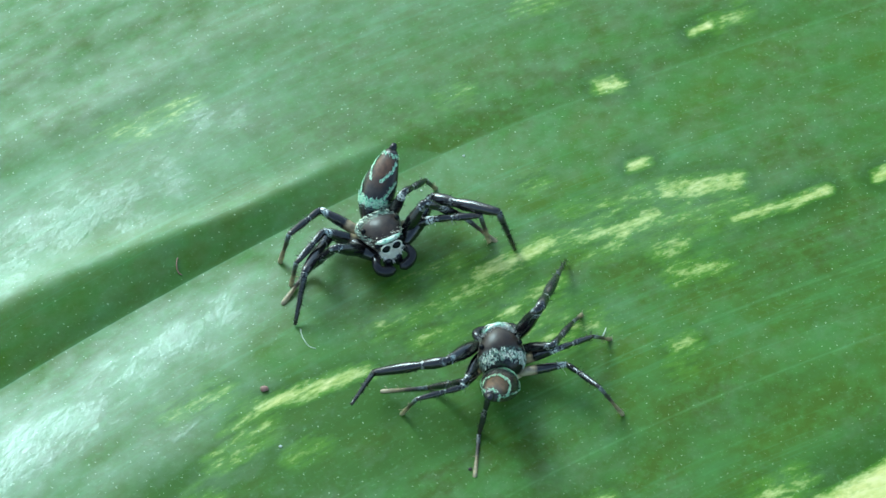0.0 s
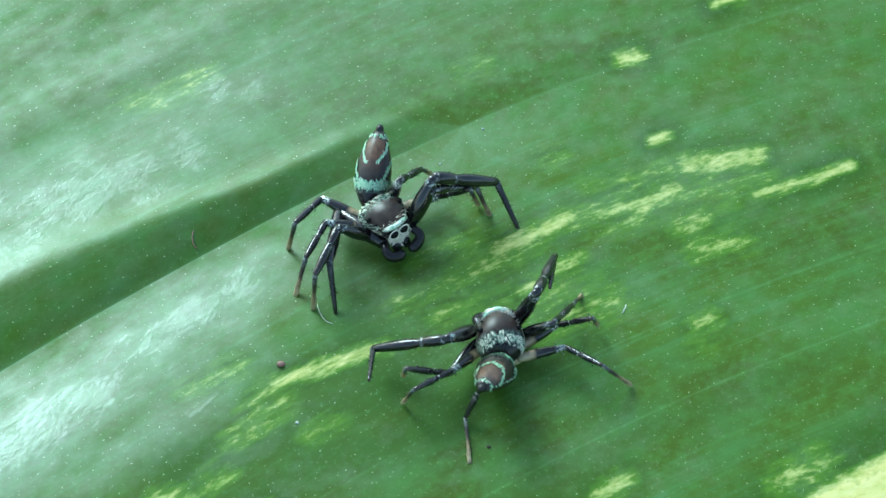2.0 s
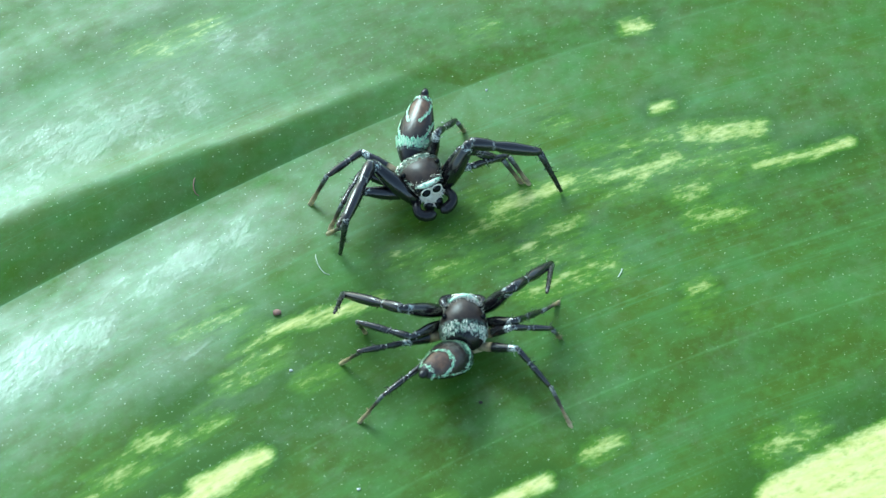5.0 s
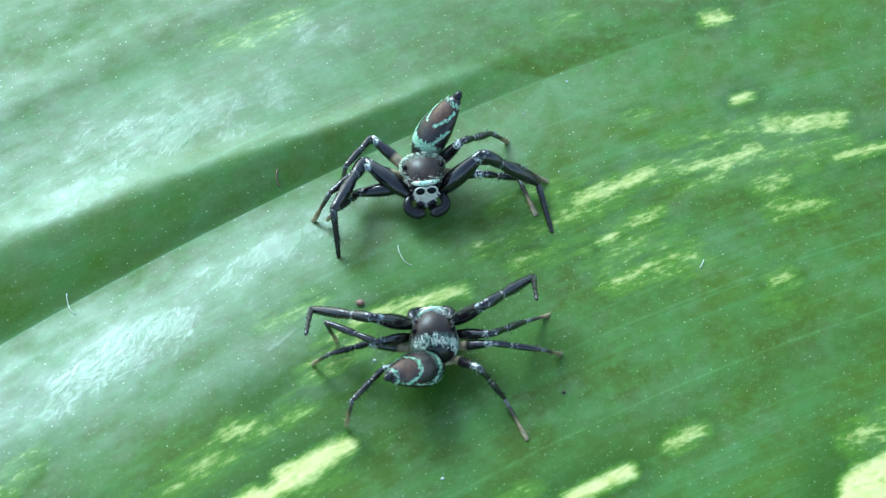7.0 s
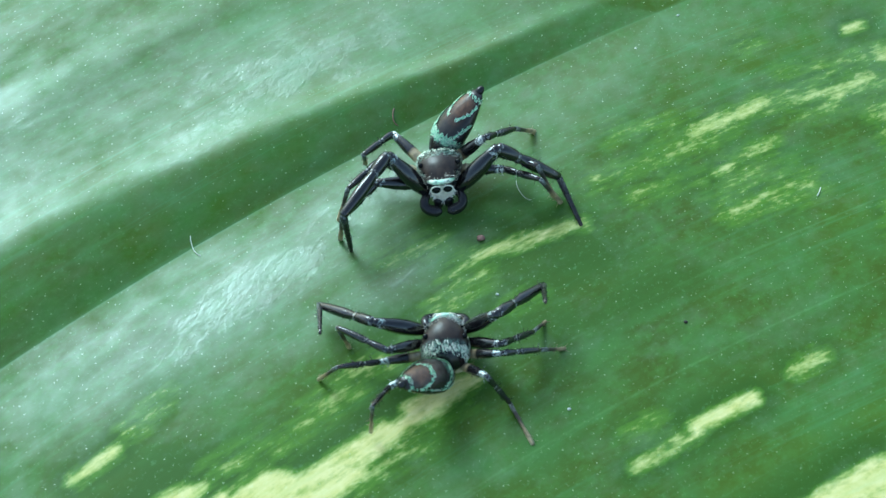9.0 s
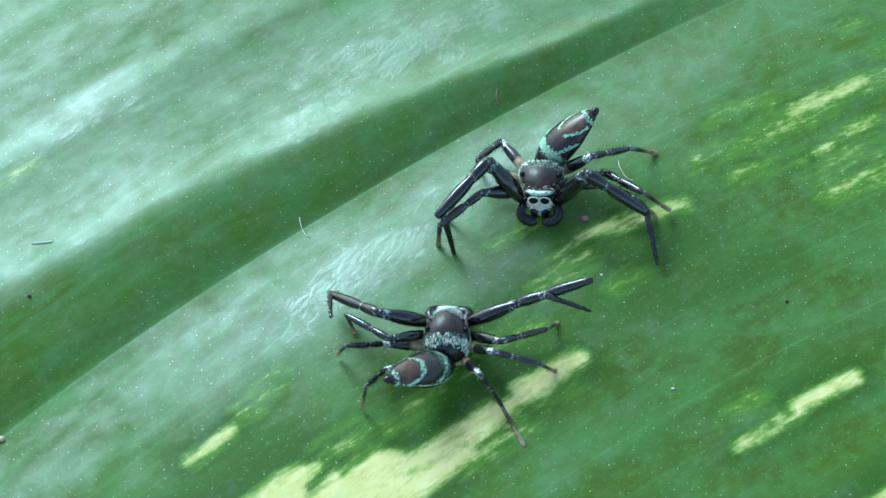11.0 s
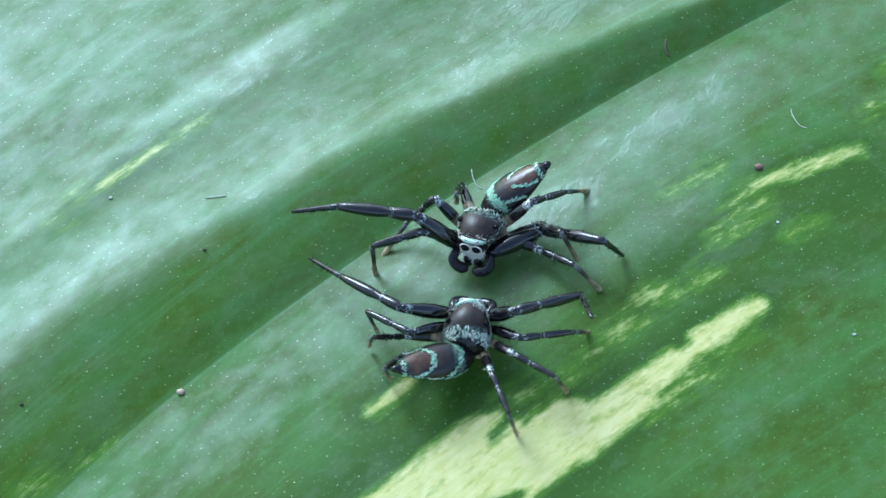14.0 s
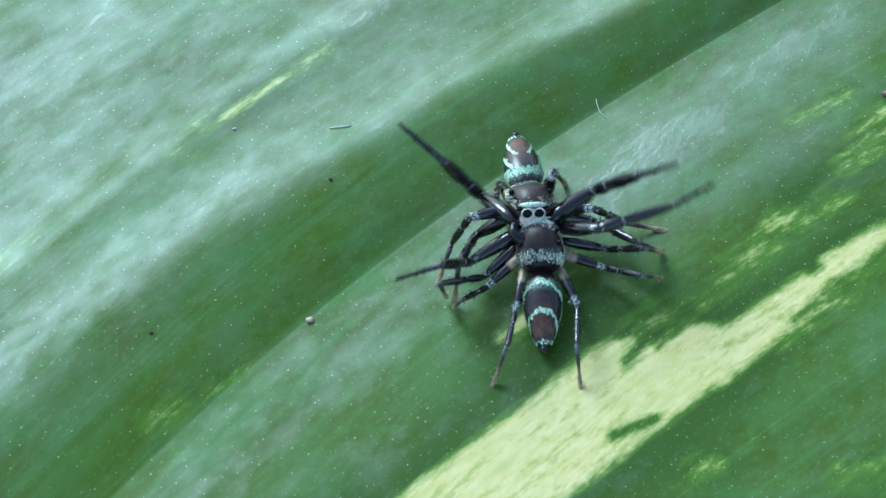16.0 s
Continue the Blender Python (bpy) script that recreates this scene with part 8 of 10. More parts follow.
    walk(rival_legs[3, 1][0], [
        (0, pose(-0.00020, 0.00085, -0.00040, 0.0, -29.2, 140.3)), (0.5, pose(-0.00020, 0.00085, -0.00040, 5.8, -9.1, 123.1)), (1, pose(-0.00020, 0.00085, -0.00040, 6.6, -6.2, 117.1)),
        (1.5, pose(-0.00020, 0.00085, -0.00040, 2.7, -30.4, 129.2)), (2, pose(-0.00020, 0.00085, -0.00040, 0.7, -22.5, 133.6)), (2.5, pose(-0.00020, 0.00085, -0.00040, 1.7, -20.2, 131.0)),
        (3, pose(-0.00020, 0.00085, -0.00040, 1.7, -18.6, 130.9)), (3.5, pose(-0.00020, 0.00085, -0.00040, 1.6, -27.8, 131.1)), (6, pose(-0.00020, 0.00085, -0.00040, 13.4, -7.1, 93.6)),
        (6.5, pose(-0.00020, 0.00085, -0.00040, 14.1, -3.5, 86.5)), (7, pose(-0.00020, 0.00085, -0.00040, 14.4, -2.4, 79.8)), (7.5, pose(-0.00020, 0.00085, -0.00040, 14.3, -3.0, 83.7)),
        (8, pose(-0.00020, 0.00085, -0.00040, 14.0, -4.6, 88.3)), (8.5, pose(-0.00020, 0.00085, -0.00040, 13.5, -4.8, 94.1)), (9, pose(-0.00020, 0.00085, -0.00040, 13.1, -4.1, 99.5)),
        (9.5, pose(-0.00020, 0.00085, -0.00040, 13.2, -2.2, 96.9)), (12, pose(-0.00020, 0.00085, -0.00040, 12.6, 6.4, 81.1)), (12.5, pose(-0.00020, 0.00085, -0.00040, 12.3, 8.4, 78.5)),
        (13, pose(-0.00020, 0.00085, -0.00040, 11.7, 11.8, 75.2)), (13.5, pose(-0.00020, 0.00085, -0.00040, 11.3, 15.1, 73.3)), (14, pose(-0.00020, 0.00085, -0.00040, 14.9, 8.7, 90.8)),
        (14.5, pose(-0.00020, 0.00085, -0.00040, 13.9, 8.6, 84.2)), (14.75, pose(-0.00020, 0.00085, -0.00040, 13.9, 8.6, 84.2)), (14.8, pose(-0.00020, 0.00085, -0.00040, 14.0, -7.5, 91.9)),
        (14.867, pose(-0.00020, 0.00085, -0.00040, 11.8, -23.4, 100.2)), (14.933, pose(-0.00020, 0.00085, -0.00040, 6.2, -38.8, 110.8)), (15, pose(-0.00020, 0.00085, -0.00040, -5.5, -52.7, 126.9)),
        (15.133, pose(-0.00020, 0.00085, -0.00040, -5.5, -39.3, 127.0)), (15.25, pose(-0.00020, 0.00085, -0.00040, -5.5, -26.0, 127.0)), (15.367, pose(-0.00020, 0.00085, -0.00040, -5.5, -12.6, 127.0)),
        (15.5, pose(-0.00020, 0.00085, -0.00040, -5.5, 0.8, 127.1)), (15.75, pose(-0.00020, 0.00085, -0.00040, -5.5, 1.4, 128.5)), (16, pose(-0.00020, 0.00085, -0.00040, -5.5, 2.0, 129.9)),
    ])
    walk(rival_legs[3, 1][1], [
        (0, pose(0.00190, 0.00000, 0.00000, -18.4, 14.8, -39.9)), (0.5, pose(0.00190, 0.00000, 0.00000, -15.0, -27.7, 2.6)), (1, pose(0.00190, 0.00000, 0.00000, -14.3, -20.0, 6.5)),
        (1.5, pose(0.00190, 0.00000, 0.00000, -19.6, 23.2, -29.6)), (2, pose(0.00190, 0.00000, 0.00000, -11.3, 7.3, -12.7)), (2.5, pose(0.00190, 0.00000, 0.00000, -10.7, 3.2, -7.8)),
        (3, pose(0.00190, 0.00000, 0.00000, -11.1, 5.3, -16.8)), (3.5, pose(0.00190, 0.00000, 0.00000, -15.6, 23.3, -23.2)), (6, pose(0.00190, 0.00000, 0.00000, -14.9, -16.2, 20.5)),
        (6.5, pose(0.00190, 0.00000, 0.00000, -16.7, -19.4, 31.7)), (7, pose(0.00190, 0.00000, 0.00000, -16.6, -18.3, 39.1)), (7.5, pose(0.00190, 0.00000, 0.00000, -16.2, -19.7, 33.4)),
        (8, pose(0.00190, 0.00000, 0.00000, -14.4, -20.5, 23.9)), (8.5, pose(0.00190, 0.00000, 0.00000, -15.1, -20.0, 19.0)), (9, pose(0.00190, 0.00000, 0.00000, -15.9, -21.6, 14.8)),
        (9.5, pose(0.00190, 0.00000, 0.00000, -17.8, -26.5, 21.5)), (12, pose(0.00190, 0.00000, 0.00000, -23.2, -39.8, 44.8)), (12.5, pose(0.00190, 0.00000, 0.00000, -25.5, -42.8, 49.9)),
        (13, pose(0.00190, 0.00000, 0.00000, -29.4, -48.2, 57.2)), (13.5, pose(0.00190, 0.00000, 0.00000, -36.3, -53.5, 66.5)), (14, pose(0.00190, 0.00000, 0.00000, -37.5, -45.8, 51.5)),
        (14.5, pose(0.00190, 0.00000, 0.00000, -39.0, -45.3, 61.5)), (14.75, pose(0.00190, 0.00000, 0.00000, -39.0, -45.3, 61.5)), (14.8, pose(0.00190, 0.00000, 0.00000, -19.4, -10.5, 27.5)),
        (14.867, pose(0.00190, 0.00000, 0.00000, -17.1, 29.6, 6.1)), (14.933, pose(0.00190, 0.00000, 0.00000, -39.8, 68.6, -32.0)), (15, pose(0.00190, 0.00000, 0.00000, -149.5, 60.3, -154.9)),
        (15.133, pose(0.00190, 0.00000, 0.00000, -37.8, 69.0, -42.6)), (15.25, pose(0.00190, 0.00000, 0.00000, -11.7, 29.9, -16.0)), (15.367, pose(0.00190, 0.00000, 0.00000, -7.5, -11.9, -11.0)),
        (15.5, pose(0.00190, 0.00000, 0.00000, -8.0, -54.0, -8.1)), (15.75, pose(0.00190, 0.00000, 0.00000, -5.9, -54.9, -12.1)), (16, pose(0.00190, 0.00000, 0.00000, -3.6, -55.7, -16.3)),
    ])
    walk(rival_legs[3, 1][2], [
        (0, pose(0.00338, -0.00124, -0.00051, -72.8, 61.3, -137.9)), (0.5, pose(0.00367, 0.00008, 0.00093, -59.8, 66.7, -113.4)), (1, pose(0.00377, 0.00021, 0.00068, -20.5, 59.4, -64.7)),
        (1.5, pose(0.00350, -0.00091, -0.00079, -69.1, 62.4, -121.5)), (2, pose(0.00384, -0.00043, -0.00025, -73.3, 62.0, -133.3)), (2.5, pose(0.00388, -0.00027, -0.00011, -64.0, 63.1, -121.2)),
        (3, pose(0.00381, -0.00058, -0.00019, -53.0, 57.2, -109.2)), (3.5, pose(0.00359, -0.00072, -0.00079, -54.7, 59.9, -106.4)), (6, pose(0.00370, 0.00067, 0.00056, -27.8, 61.8, -45.1)),
        (6.5, pose(0.00350, 0.00099, 0.00066, -29.1, 60.4, -39.4)), (7, pose(0.00337, 0.00120, 0.00063, -34.5, 60.4, -38.8)), (7.5, pose(0.00347, 0.00104, 0.00068, -35.7, 62.3, -44.1)),
        (8, pose(0.00361, 0.00076, 0.00070, -37.3, 65.3, -50.6)), (8.5, pose(0.00368, 0.00061, 0.00068, -29.1, 61.7, -47.6)), (9, pose(0.00370, 0.00048, 0.00073, -20.6, 58.1, -43.7)),
        (9.5, pose(0.00357, 0.00066, 0.00089, -24.6, 59.5, -45.9)), (12, pose(0.00299, 0.00108, 0.00128, -38.0, 60.5, -45.9)), (12.5, pose(0.00284, 0.00112, 0.00136, -40.9, 60.3, -47.0)),
        (13, pose(0.00262, 0.00112, 0.00149, -32.7, 58.2, -34.6)), (13.5, pose(0.00237, 0.00109, 0.00161, -25.7, 55.4, -24.6)), (14, pose(0.00277, 0.00109, 0.00143, -30.4, 60.0, -47.5)),
        (14.5, pose(0.00257, 0.00124, 0.00142, -38.4, 67.1, -49.5)), (14.75, pose(0.00257, 0.00124, 0.00142, -38.4, 67.1, -49.5)), (14.8, pose(0.00365, 0.00091, 0.00036, -59.3, 68.6, -78.5)),
        (14.867, pose(0.00363, 0.00019, -0.00099, -80.0, 65.4, -106.6)), (14.933, pose(0.00252, -0.00039, -0.00186, -93.6, 58.5, -127.0)), (15, pose(0.00100, -0.00042, -0.00174, -101.3, 49.6, -140.8)),
        (15.133, pose(0.00243, -0.00049, -0.00187, -96.9, 64.3, -142.2)), (15.25, pose(0.00357, -0.00048, -0.00100, -89.5, 79.5, -138.5)), (15.367, pose(0.00382, -0.00037, 0.00041, 63.7, 84.5, 12.9)),
        (15.5, pose(0.00306, -0.00017, 0.00162, 76.8, 69.0, 26.2)), (15.75, pose(0.00302, -0.00024, 0.00164, 67.1, 71.5, 14.5)), (16, pose(0.00298, -0.00032, 0.00165, 54.9, 73.2, 0.3)),
    ])
    walk(rival_legs[4, 1][0], [
        (0, pose(-0.00075, 0.00070, -0.00035, 0.0, -42.6, 173.0)), (0.5, pose(-0.00075, 0.00070, -0.00035, 6.8, -34.6, 162.1)), (1, pose(-0.00075, 0.00070, -0.00035, 8.5, -29.1, 159.0)),
        (1.5, pose(-0.00075, 0.00070, -0.00035, 12.6, -32.5, 150.9)), (2, pose(-0.00075, 0.00070, -0.00035, -0.8, -39.6, 173.5)), (2.5, pose(-0.00075, 0.00070, -0.00035, 1.4, -40.5, 170.0)),
        (3, pose(-0.00075, 0.00070, -0.00035, 9.7, -33.2, 156.3)), (3.5, pose(-0.00075, 0.00070, -0.00035, 7.8, -32.0, 159.7)), (6, pose(-0.00075, 0.00070, -0.00035, 26.1, -30.0, 125.0)),
        (6.5, pose(-0.00075, 0.00070, -0.00035, 28.6, -30.4, 120.0)), (7, pose(-0.00075, 0.00070, -0.00035, 31.1, -32.4, 115.3)), (7.5, pose(-0.00075, 0.00070, -0.00035, 30.4, -30.2, 116.6)),
        (8, pose(-0.00075, 0.00070, -0.00035, 30.6, -27.4, 116.3)), (8.5, pose(-0.00075, 0.00070, -0.00035, 28.7, -22.5, 120.8)), (9, pose(-0.00075, 0.00070, -0.00035, 27.8, -15.5, 123.4)),
        (9.5, pose(-0.00075, 0.00070, -0.00035, 28.8, -8.9, 118.8)), (12, pose(-0.00075, 0.00070, -0.00035, 29.7, 1.1, 106.3)), (12.5, pose(-0.00075, 0.00070, -0.00035, 29.6, 2.6, 105.5)),
        (13, pose(-0.00075, 0.00070, -0.00035, 29.3, 3.1, 98.9)), (13.5, pose(-0.00075, 0.00070, -0.00035, 28.9, 3.8, 93.1)), (14, pose(-0.00075, 0.00070, -0.00035, 29.5, 2.5, 102.9)),
        (14.5, pose(-0.00075, 0.00070, -0.00035, 29.7, 1.6, 108.9)), (14.75, pose(-0.00075, 0.00070, -0.00035, 29.7, 1.6, 108.9)), (15, pose(-0.00075, 0.00070, -0.00035, 21.2, -24.5, 148.8)),
        (15.25, pose(-0.00075, 0.00070, -0.00035, 19.0, -20.6, 154.6)), (15.5, pose(-0.00075, 0.00070, -0.00035, 17.2, -16.5, 160.1)), (15.75, pose(-0.00075, 0.00070, -0.00035, 16.4, -19.1, 163.0)),
        (16, pose(-0.00075, 0.00070, -0.00035, 15.4, -21.7, 165.9)),
    ])
    walk(rival_legs[4, 1][1], [
        (0, pose(0.00200, 0.00000, 0.00000, -123.8, 71.3, -142.7)), (0.5, pose(0.00200, 0.00000, 0.00000, -115.5, 65.5, -127.0)), (1, pose(0.00200, 0.00000, 0.00000, -75.7, 56.0, -81.3)),
        (1.5, pose(0.00200, 0.00000, 0.00000, -89.7, 56.9, -88.8)), (2, pose(0.00200, 0.00000, 0.00000, -102.5, 64.6, -119.6)), (2.5, pose(0.00200, 0.00000, 0.00000, -112.6, 65.1, -127.7)),
        (3, pose(0.00200, 0.00000, 0.00000, -25.6, 31.7, -17.8)), (3.5, pose(0.00200, 0.00000, 0.00000, -25.7, 25.3, -21.7)), (6, pose(0.00200, 0.00000, 0.00000, -30.6, 15.9, -2.8)),
        (6.5, pose(0.00200, 0.00000, 0.00000, -28.5, 16.4, 7.8)), (7, pose(0.00200, 0.00000, 0.00000, -26.4, 21.0, 14.8)), (7.5, pose(0.00200, 0.00000, 0.00000, -26.3, 14.9, 17.6)),
        (8, pose(0.00200, 0.00000, 0.00000, -26.4, 8.2, 22.4)), (8.5, pose(0.00200, 0.00000, 0.00000, -28.7, -2.2, 27.3)), (9, pose(0.00200, 0.00000, 0.00000, -33.8, -15.0, 36.9)),
        (9.5, pose(0.00200, 0.00000, 0.00000, -37.6, -20.2, 48.5)), (12, pose(0.00200, 0.00000, 0.00000, -39.1, -23.8, 63.1)), (12.5, pose(0.00200, 0.00000, 0.00000, -39.5, -25.0, 63.7)),
        (13, pose(0.00200, 0.00000, 0.00000, -37.0, -25.7, 69.2)), (13.5, pose(0.00200, 0.00000, 0.00000, -34.9, -26.5, 74.1)), (14, pose(0.00200, 0.00000, 0.00000, -41.3, -28.3, 72.1)),
        (14.5, pose(0.00200, 0.00000, 0.00000, -40.3, -31.3, 60.9)), (14.75, pose(0.00200, 0.00000, 0.00000, -40.3, -31.3, 60.9)), (15, pose(0.00200, 0.00000, 0.00000, -34.8, 4.4, 4.4)),
        (15.25, pose(0.00200, 0.00000, 0.00000, -36.2, -10.9, 11.0)), (15.5, pose(0.00200, 0.00000, 0.00000, -41.3, -25.5, 19.3)), (15.75, pose(0.00200, 0.00000, 0.00000, -39.6, -23.2, 12.9)),
        (16, pose(0.00200, 0.00000, 0.00000, -38.3, -20.8, 6.8)),
    ])
    walk(rival_legs[4, 1][2], [
        (0, pose(0.00146, -0.00041, -0.00199, -6.0, 37.9, -8.8)), (0.5, pose(0.00148, -0.00070, -0.00191, -1.6, 25.0, 8.5)), (1, pose(0.00218, -0.00116, -0.00174, -5.8, 24.2, 2.9)),
        (1.5, pose(0.00202, -0.00115, -0.00176, -9.4, 31.1, 1.0)), (2, pose(0.00155, -0.00078, -0.00190, 7.5, 45.0, 8.6)), (2.5, pose(0.00146, -0.00070, -0.00191, 5.3, 44.4, 8.1)),
        (3, pose(0.00370, -0.00055, -0.00110, -127.0, 62.0, -121.6)), (3.5, pose(0.00376, -0.00070, -0.00090, -111.4, 68.4, -107.9)), (6, pose(0.00402, -0.00010, -0.00058, -122.3, 56.8, -87.7)),
        (6.5, pose(0.00400, 0.00027, -0.00059, -144.2, 59.8, -108.3)), (7, pose(0.00390, 0.00050, -0.00075, -166.0, 58.4, -129.2)), (7.5, pose(0.00393, 0.00061, -0.00054, -165.7, 58.0, -129.7)),
        (8, pose(0.00392, 0.00079, -0.00030, -164.4, 57.6, -127.8)), (8.5, pose(0.00386, 0.00096, 0.00008, -155.3, 62.2, -121.3)), (9, pose(0.00362, 0.00122, 0.00054, -139.7, 66.8, -106.0)),
        (9.5, pose(0.00331, 0.00148, 0.00073, -126.4, 67.8, -86.2)), (12, pose(0.00287, 0.00171, 0.00085, -116.4, 60.9, -60.4)), (12.5, pose(0.00284, 0.00171, 0.00089, -116.5, 59.6, -59.6)),
        (13, pose(0.00267, 0.00177, 0.00091, -127.1, 58.8, -64.4)), (13.5, pose(0.00251, 0.00181, 0.00094, -136.2, 58.6, -68.4)), (14, pose(0.00257, 0.00176, 0.00099, -141.9, 56.3, -86.7)),
        (14.5, pose(0.00287, 0.00157, 0.00109, -150.5, 65.0, -103.3)), (14.75, pose(0.00287, 0.00157, 0.00109, -150.5, 65.0, -103.3)), (15, pose(0.00409, 0.00016, -0.00016, -35.1, 43.5, -23.7)),
        (15.25, pose(0.00402, 0.00040, 0.00040, -27.7, 43.8, -18.8)), (15.5, pose(0.00379, 0.00062, 0.00091, -20.3, 43.3, -13.4)), (15.75, pose(0.00388, 0.00043, 0.00083, -24.3, 44.7, -21.9)),
        (16, pose(0.00395, 0.00023, 0.00075, -28.8, 45.7, -30.8)),
    ])
    walk(rival_legs[1, -1][0], waved([
        (0, pose(0.00085, -0.00075, -0.00035, -0.0, -66.5, -80.8)), (0.133, pose(0.00085, -0.00075, -0.00035, 0.0, -66.9, -80.9)), (0.267, pose(0.00085, -0.00075, -0.00035, 0.0, -67.3, -80.9)),
        (0.4, pose(0.00085, -0.00075, -0.00035, 0.1, -67.7, -80.9)), (0.5, pose(0.00085, -0.00075, -0.00035, 0.1, -68.1, -80.9)), (1, pose(0.00085, -0.00075, -0.00035, -8.8, -63.1, -71.1)),
        (1.5, pose(0.00085, -0.00075, -0.00035, -6.0, -58.8, -74.4)), (2, pose(0.00085, -0.00075, -0.00035, -0.0, -68.8, -81.0)), (2.5, pose(0.00085, -0.00075, -0.00035, 21.7, -71.5, -104.0)),
        (3, pose(0.00085, -0.00075, -0.00035, 2.7, -66.4, -83.7)), (3.5, pose(0.00085, -0.00075, -0.00035, -1.0, -65.5, -79.7)), (6, pose(0.00085, -0.00075, -0.00035, 10.8, -57.8, -93.0)),
        (6.5, pose(0.00085, -0.00075, -0.00035, 12.0, -57.2, -94.5)), (7, pose(0.00085, -0.00075, -0.00035, 13.9, -56.1, -96.7)), (7.5, pose(0.00085, -0.00075, -0.00035, 14.3, -57.5, -97.3)),
        (8, pose(0.00085, -0.00075, -0.00035, 14.6, -58.3, -97.6)), (8.5, pose(0.00085, -0.00075, -0.00035, 14.7, -56.6, -97.7)), (9, pose(0.00085, -0.00075, -0.00035, 14.1, -55.1, -97.0)),
        (9.5, pose(0.00085, -0.00075, -0.00035, 15.4, -55.7, -98.6)), (12, pose(0.00085, -0.00075, -0.00035, 0.5, -5.2, -67.7)), (12.5, pose(0.00085, -0.00075, -0.00035, 23.4, -53.9, -108.4)),
        (13, pose(0.00085, -0.00075, -0.00035, 22.2, -54.3, -106.9)), (13.5, pose(0.00085, -0.00075, -0.00035, 20.1, -55.0, -104.4)), (14, pose(0.00085, -0.00075, -0.00035, 20.6, -55.6, -105.0)),
        (14.5, pose(0.00085, -0.00075, -0.00035, 21.2, -51.6, -105.7)), (14.75, pose(0.00085, -0.00075, -0.00035, 21.2, -51.6, -105.7)), (15, pose(0.00085, -0.00075, -0.00035, 23.6, -34.8, -109.2)),
        (15.25, pose(0.00085, -0.00075, -0.00035, 17.3, -48.1, -99.7)), (15.5, pose(0.00085, -0.00075, -0.00035, 14.3, -51.3, -95.9)), (15.75, pose(0.00085, -0.00075, -0.00035, 16.0, -47.2, -98.1)),
        (16, pose(0.00085, -0.00075, -0.00035, 16.2, -44.9, -98.4)),
    ], 14.95, -16))
    walk(rival_legs[1, -1][1], [
        (0, pose(0.00250, 0.00000, 0.00000, 90.7, 42.6, 119.3)), (0.133, pose(0.00250, 0.00000, 0.00000, 91.2, 42.1, 119.7)), (0.267, pose(0.00250, 0.00000, 0.00000, 91.7, 41.6, 120.1)),
        (0.4, pose(0.00250, 0.00000, 0.00000, 92.2, 41.1, 120.5)), (0.5, pose(0.00250, 0.00000, 0.00000, 92.7, 40.6, 120.9)), (1, pose(0.00250, 0.00000, 0.00000, 80.8, 49.8, 104.0)),
        (1.5, pose(0.00250, 0.00000, 0.00000, 82.4, 52.0, 110.6)), (2, pose(0.00250, 0.00000, 0.00000, 88.1, 37.3, 112.8)), (2.5, pose(0.00250, 0.00000, 0.00000, 89.2, 36.8, 116.8)),
        (3, pose(0.00250, 0.00000, 0.00000, 84.0, 45.8, 109.6)), (3.5, pose(0.00250, 0.00000, 0.00000, 84.5, 48.1, 109.5)), (6, pose(0.00250, 0.00000, 0.00000, 82.8, 61.8, 118.9)),
        (6.5, pose(0.00250, 0.00000, 0.00000, 73.6, 63.4, 109.7)), (7, pose(0.00250, 0.00000, 0.00000, 63.1, 64.6, 99.8)), (7.5, pose(0.00250, 0.00000, 0.00000, 67.4, 63.1, 103.9)),
        (8, pose(0.00250, 0.00000, 0.00000, 72.8, 61.9, 109.6)), (8.5, pose(0.00250, 0.00000, 0.00000, 69.9, 60.6, 107.5)), (9, pose(0.00250, 0.00000, 0.00000, 69.6, 60.0, 108.0)),
        (9.5, pose(0.00250, 0.00000, 0.00000, 69.2, 60.8, 107.9)), (12, pose(0.00250, 0.00000, 0.00000, -8.7, -40.1, -27.0)), (12.5, pose(0.00250, 0.00000, 0.00000, 56.2, 66.4, 99.2)),
        (13, pose(0.00250, 0.00000, 0.00000, 60.7, 67.8, 103.2)), (13.5, pose(0.00250, 0.00000, 0.00000, 63.8, 69.0, 104.9)), (14, pose(0.00250, 0.00000, 0.00000, 63.4, 70.2, 104.4)),
        (14.5, pose(0.00250, 0.00000, 0.00000, 67.2, 74.2, 111.2)), (14.75, pose(0.00250, 0.00000, 0.00000, 67.2, 74.2, 111.2)), (15, pose(0.00250, 0.00000, 0.00000, 107.7, 81.7, 163.5)),
        (15.25, pose(0.00250, 0.00000, 0.00000, 72.7, 70.1, 114.5)), (15.5, pose(0.00250, 0.00000, 0.00000, 120.9, 67.7, 162.0)), (15.75, pose(0.00250, 0.00000, 0.00000, 62.1, 84.8, 105.1)),
        (16, pose(0.00250, 0.00000, 0.00000, -22.1, 67.0, 20.9)),
    ])
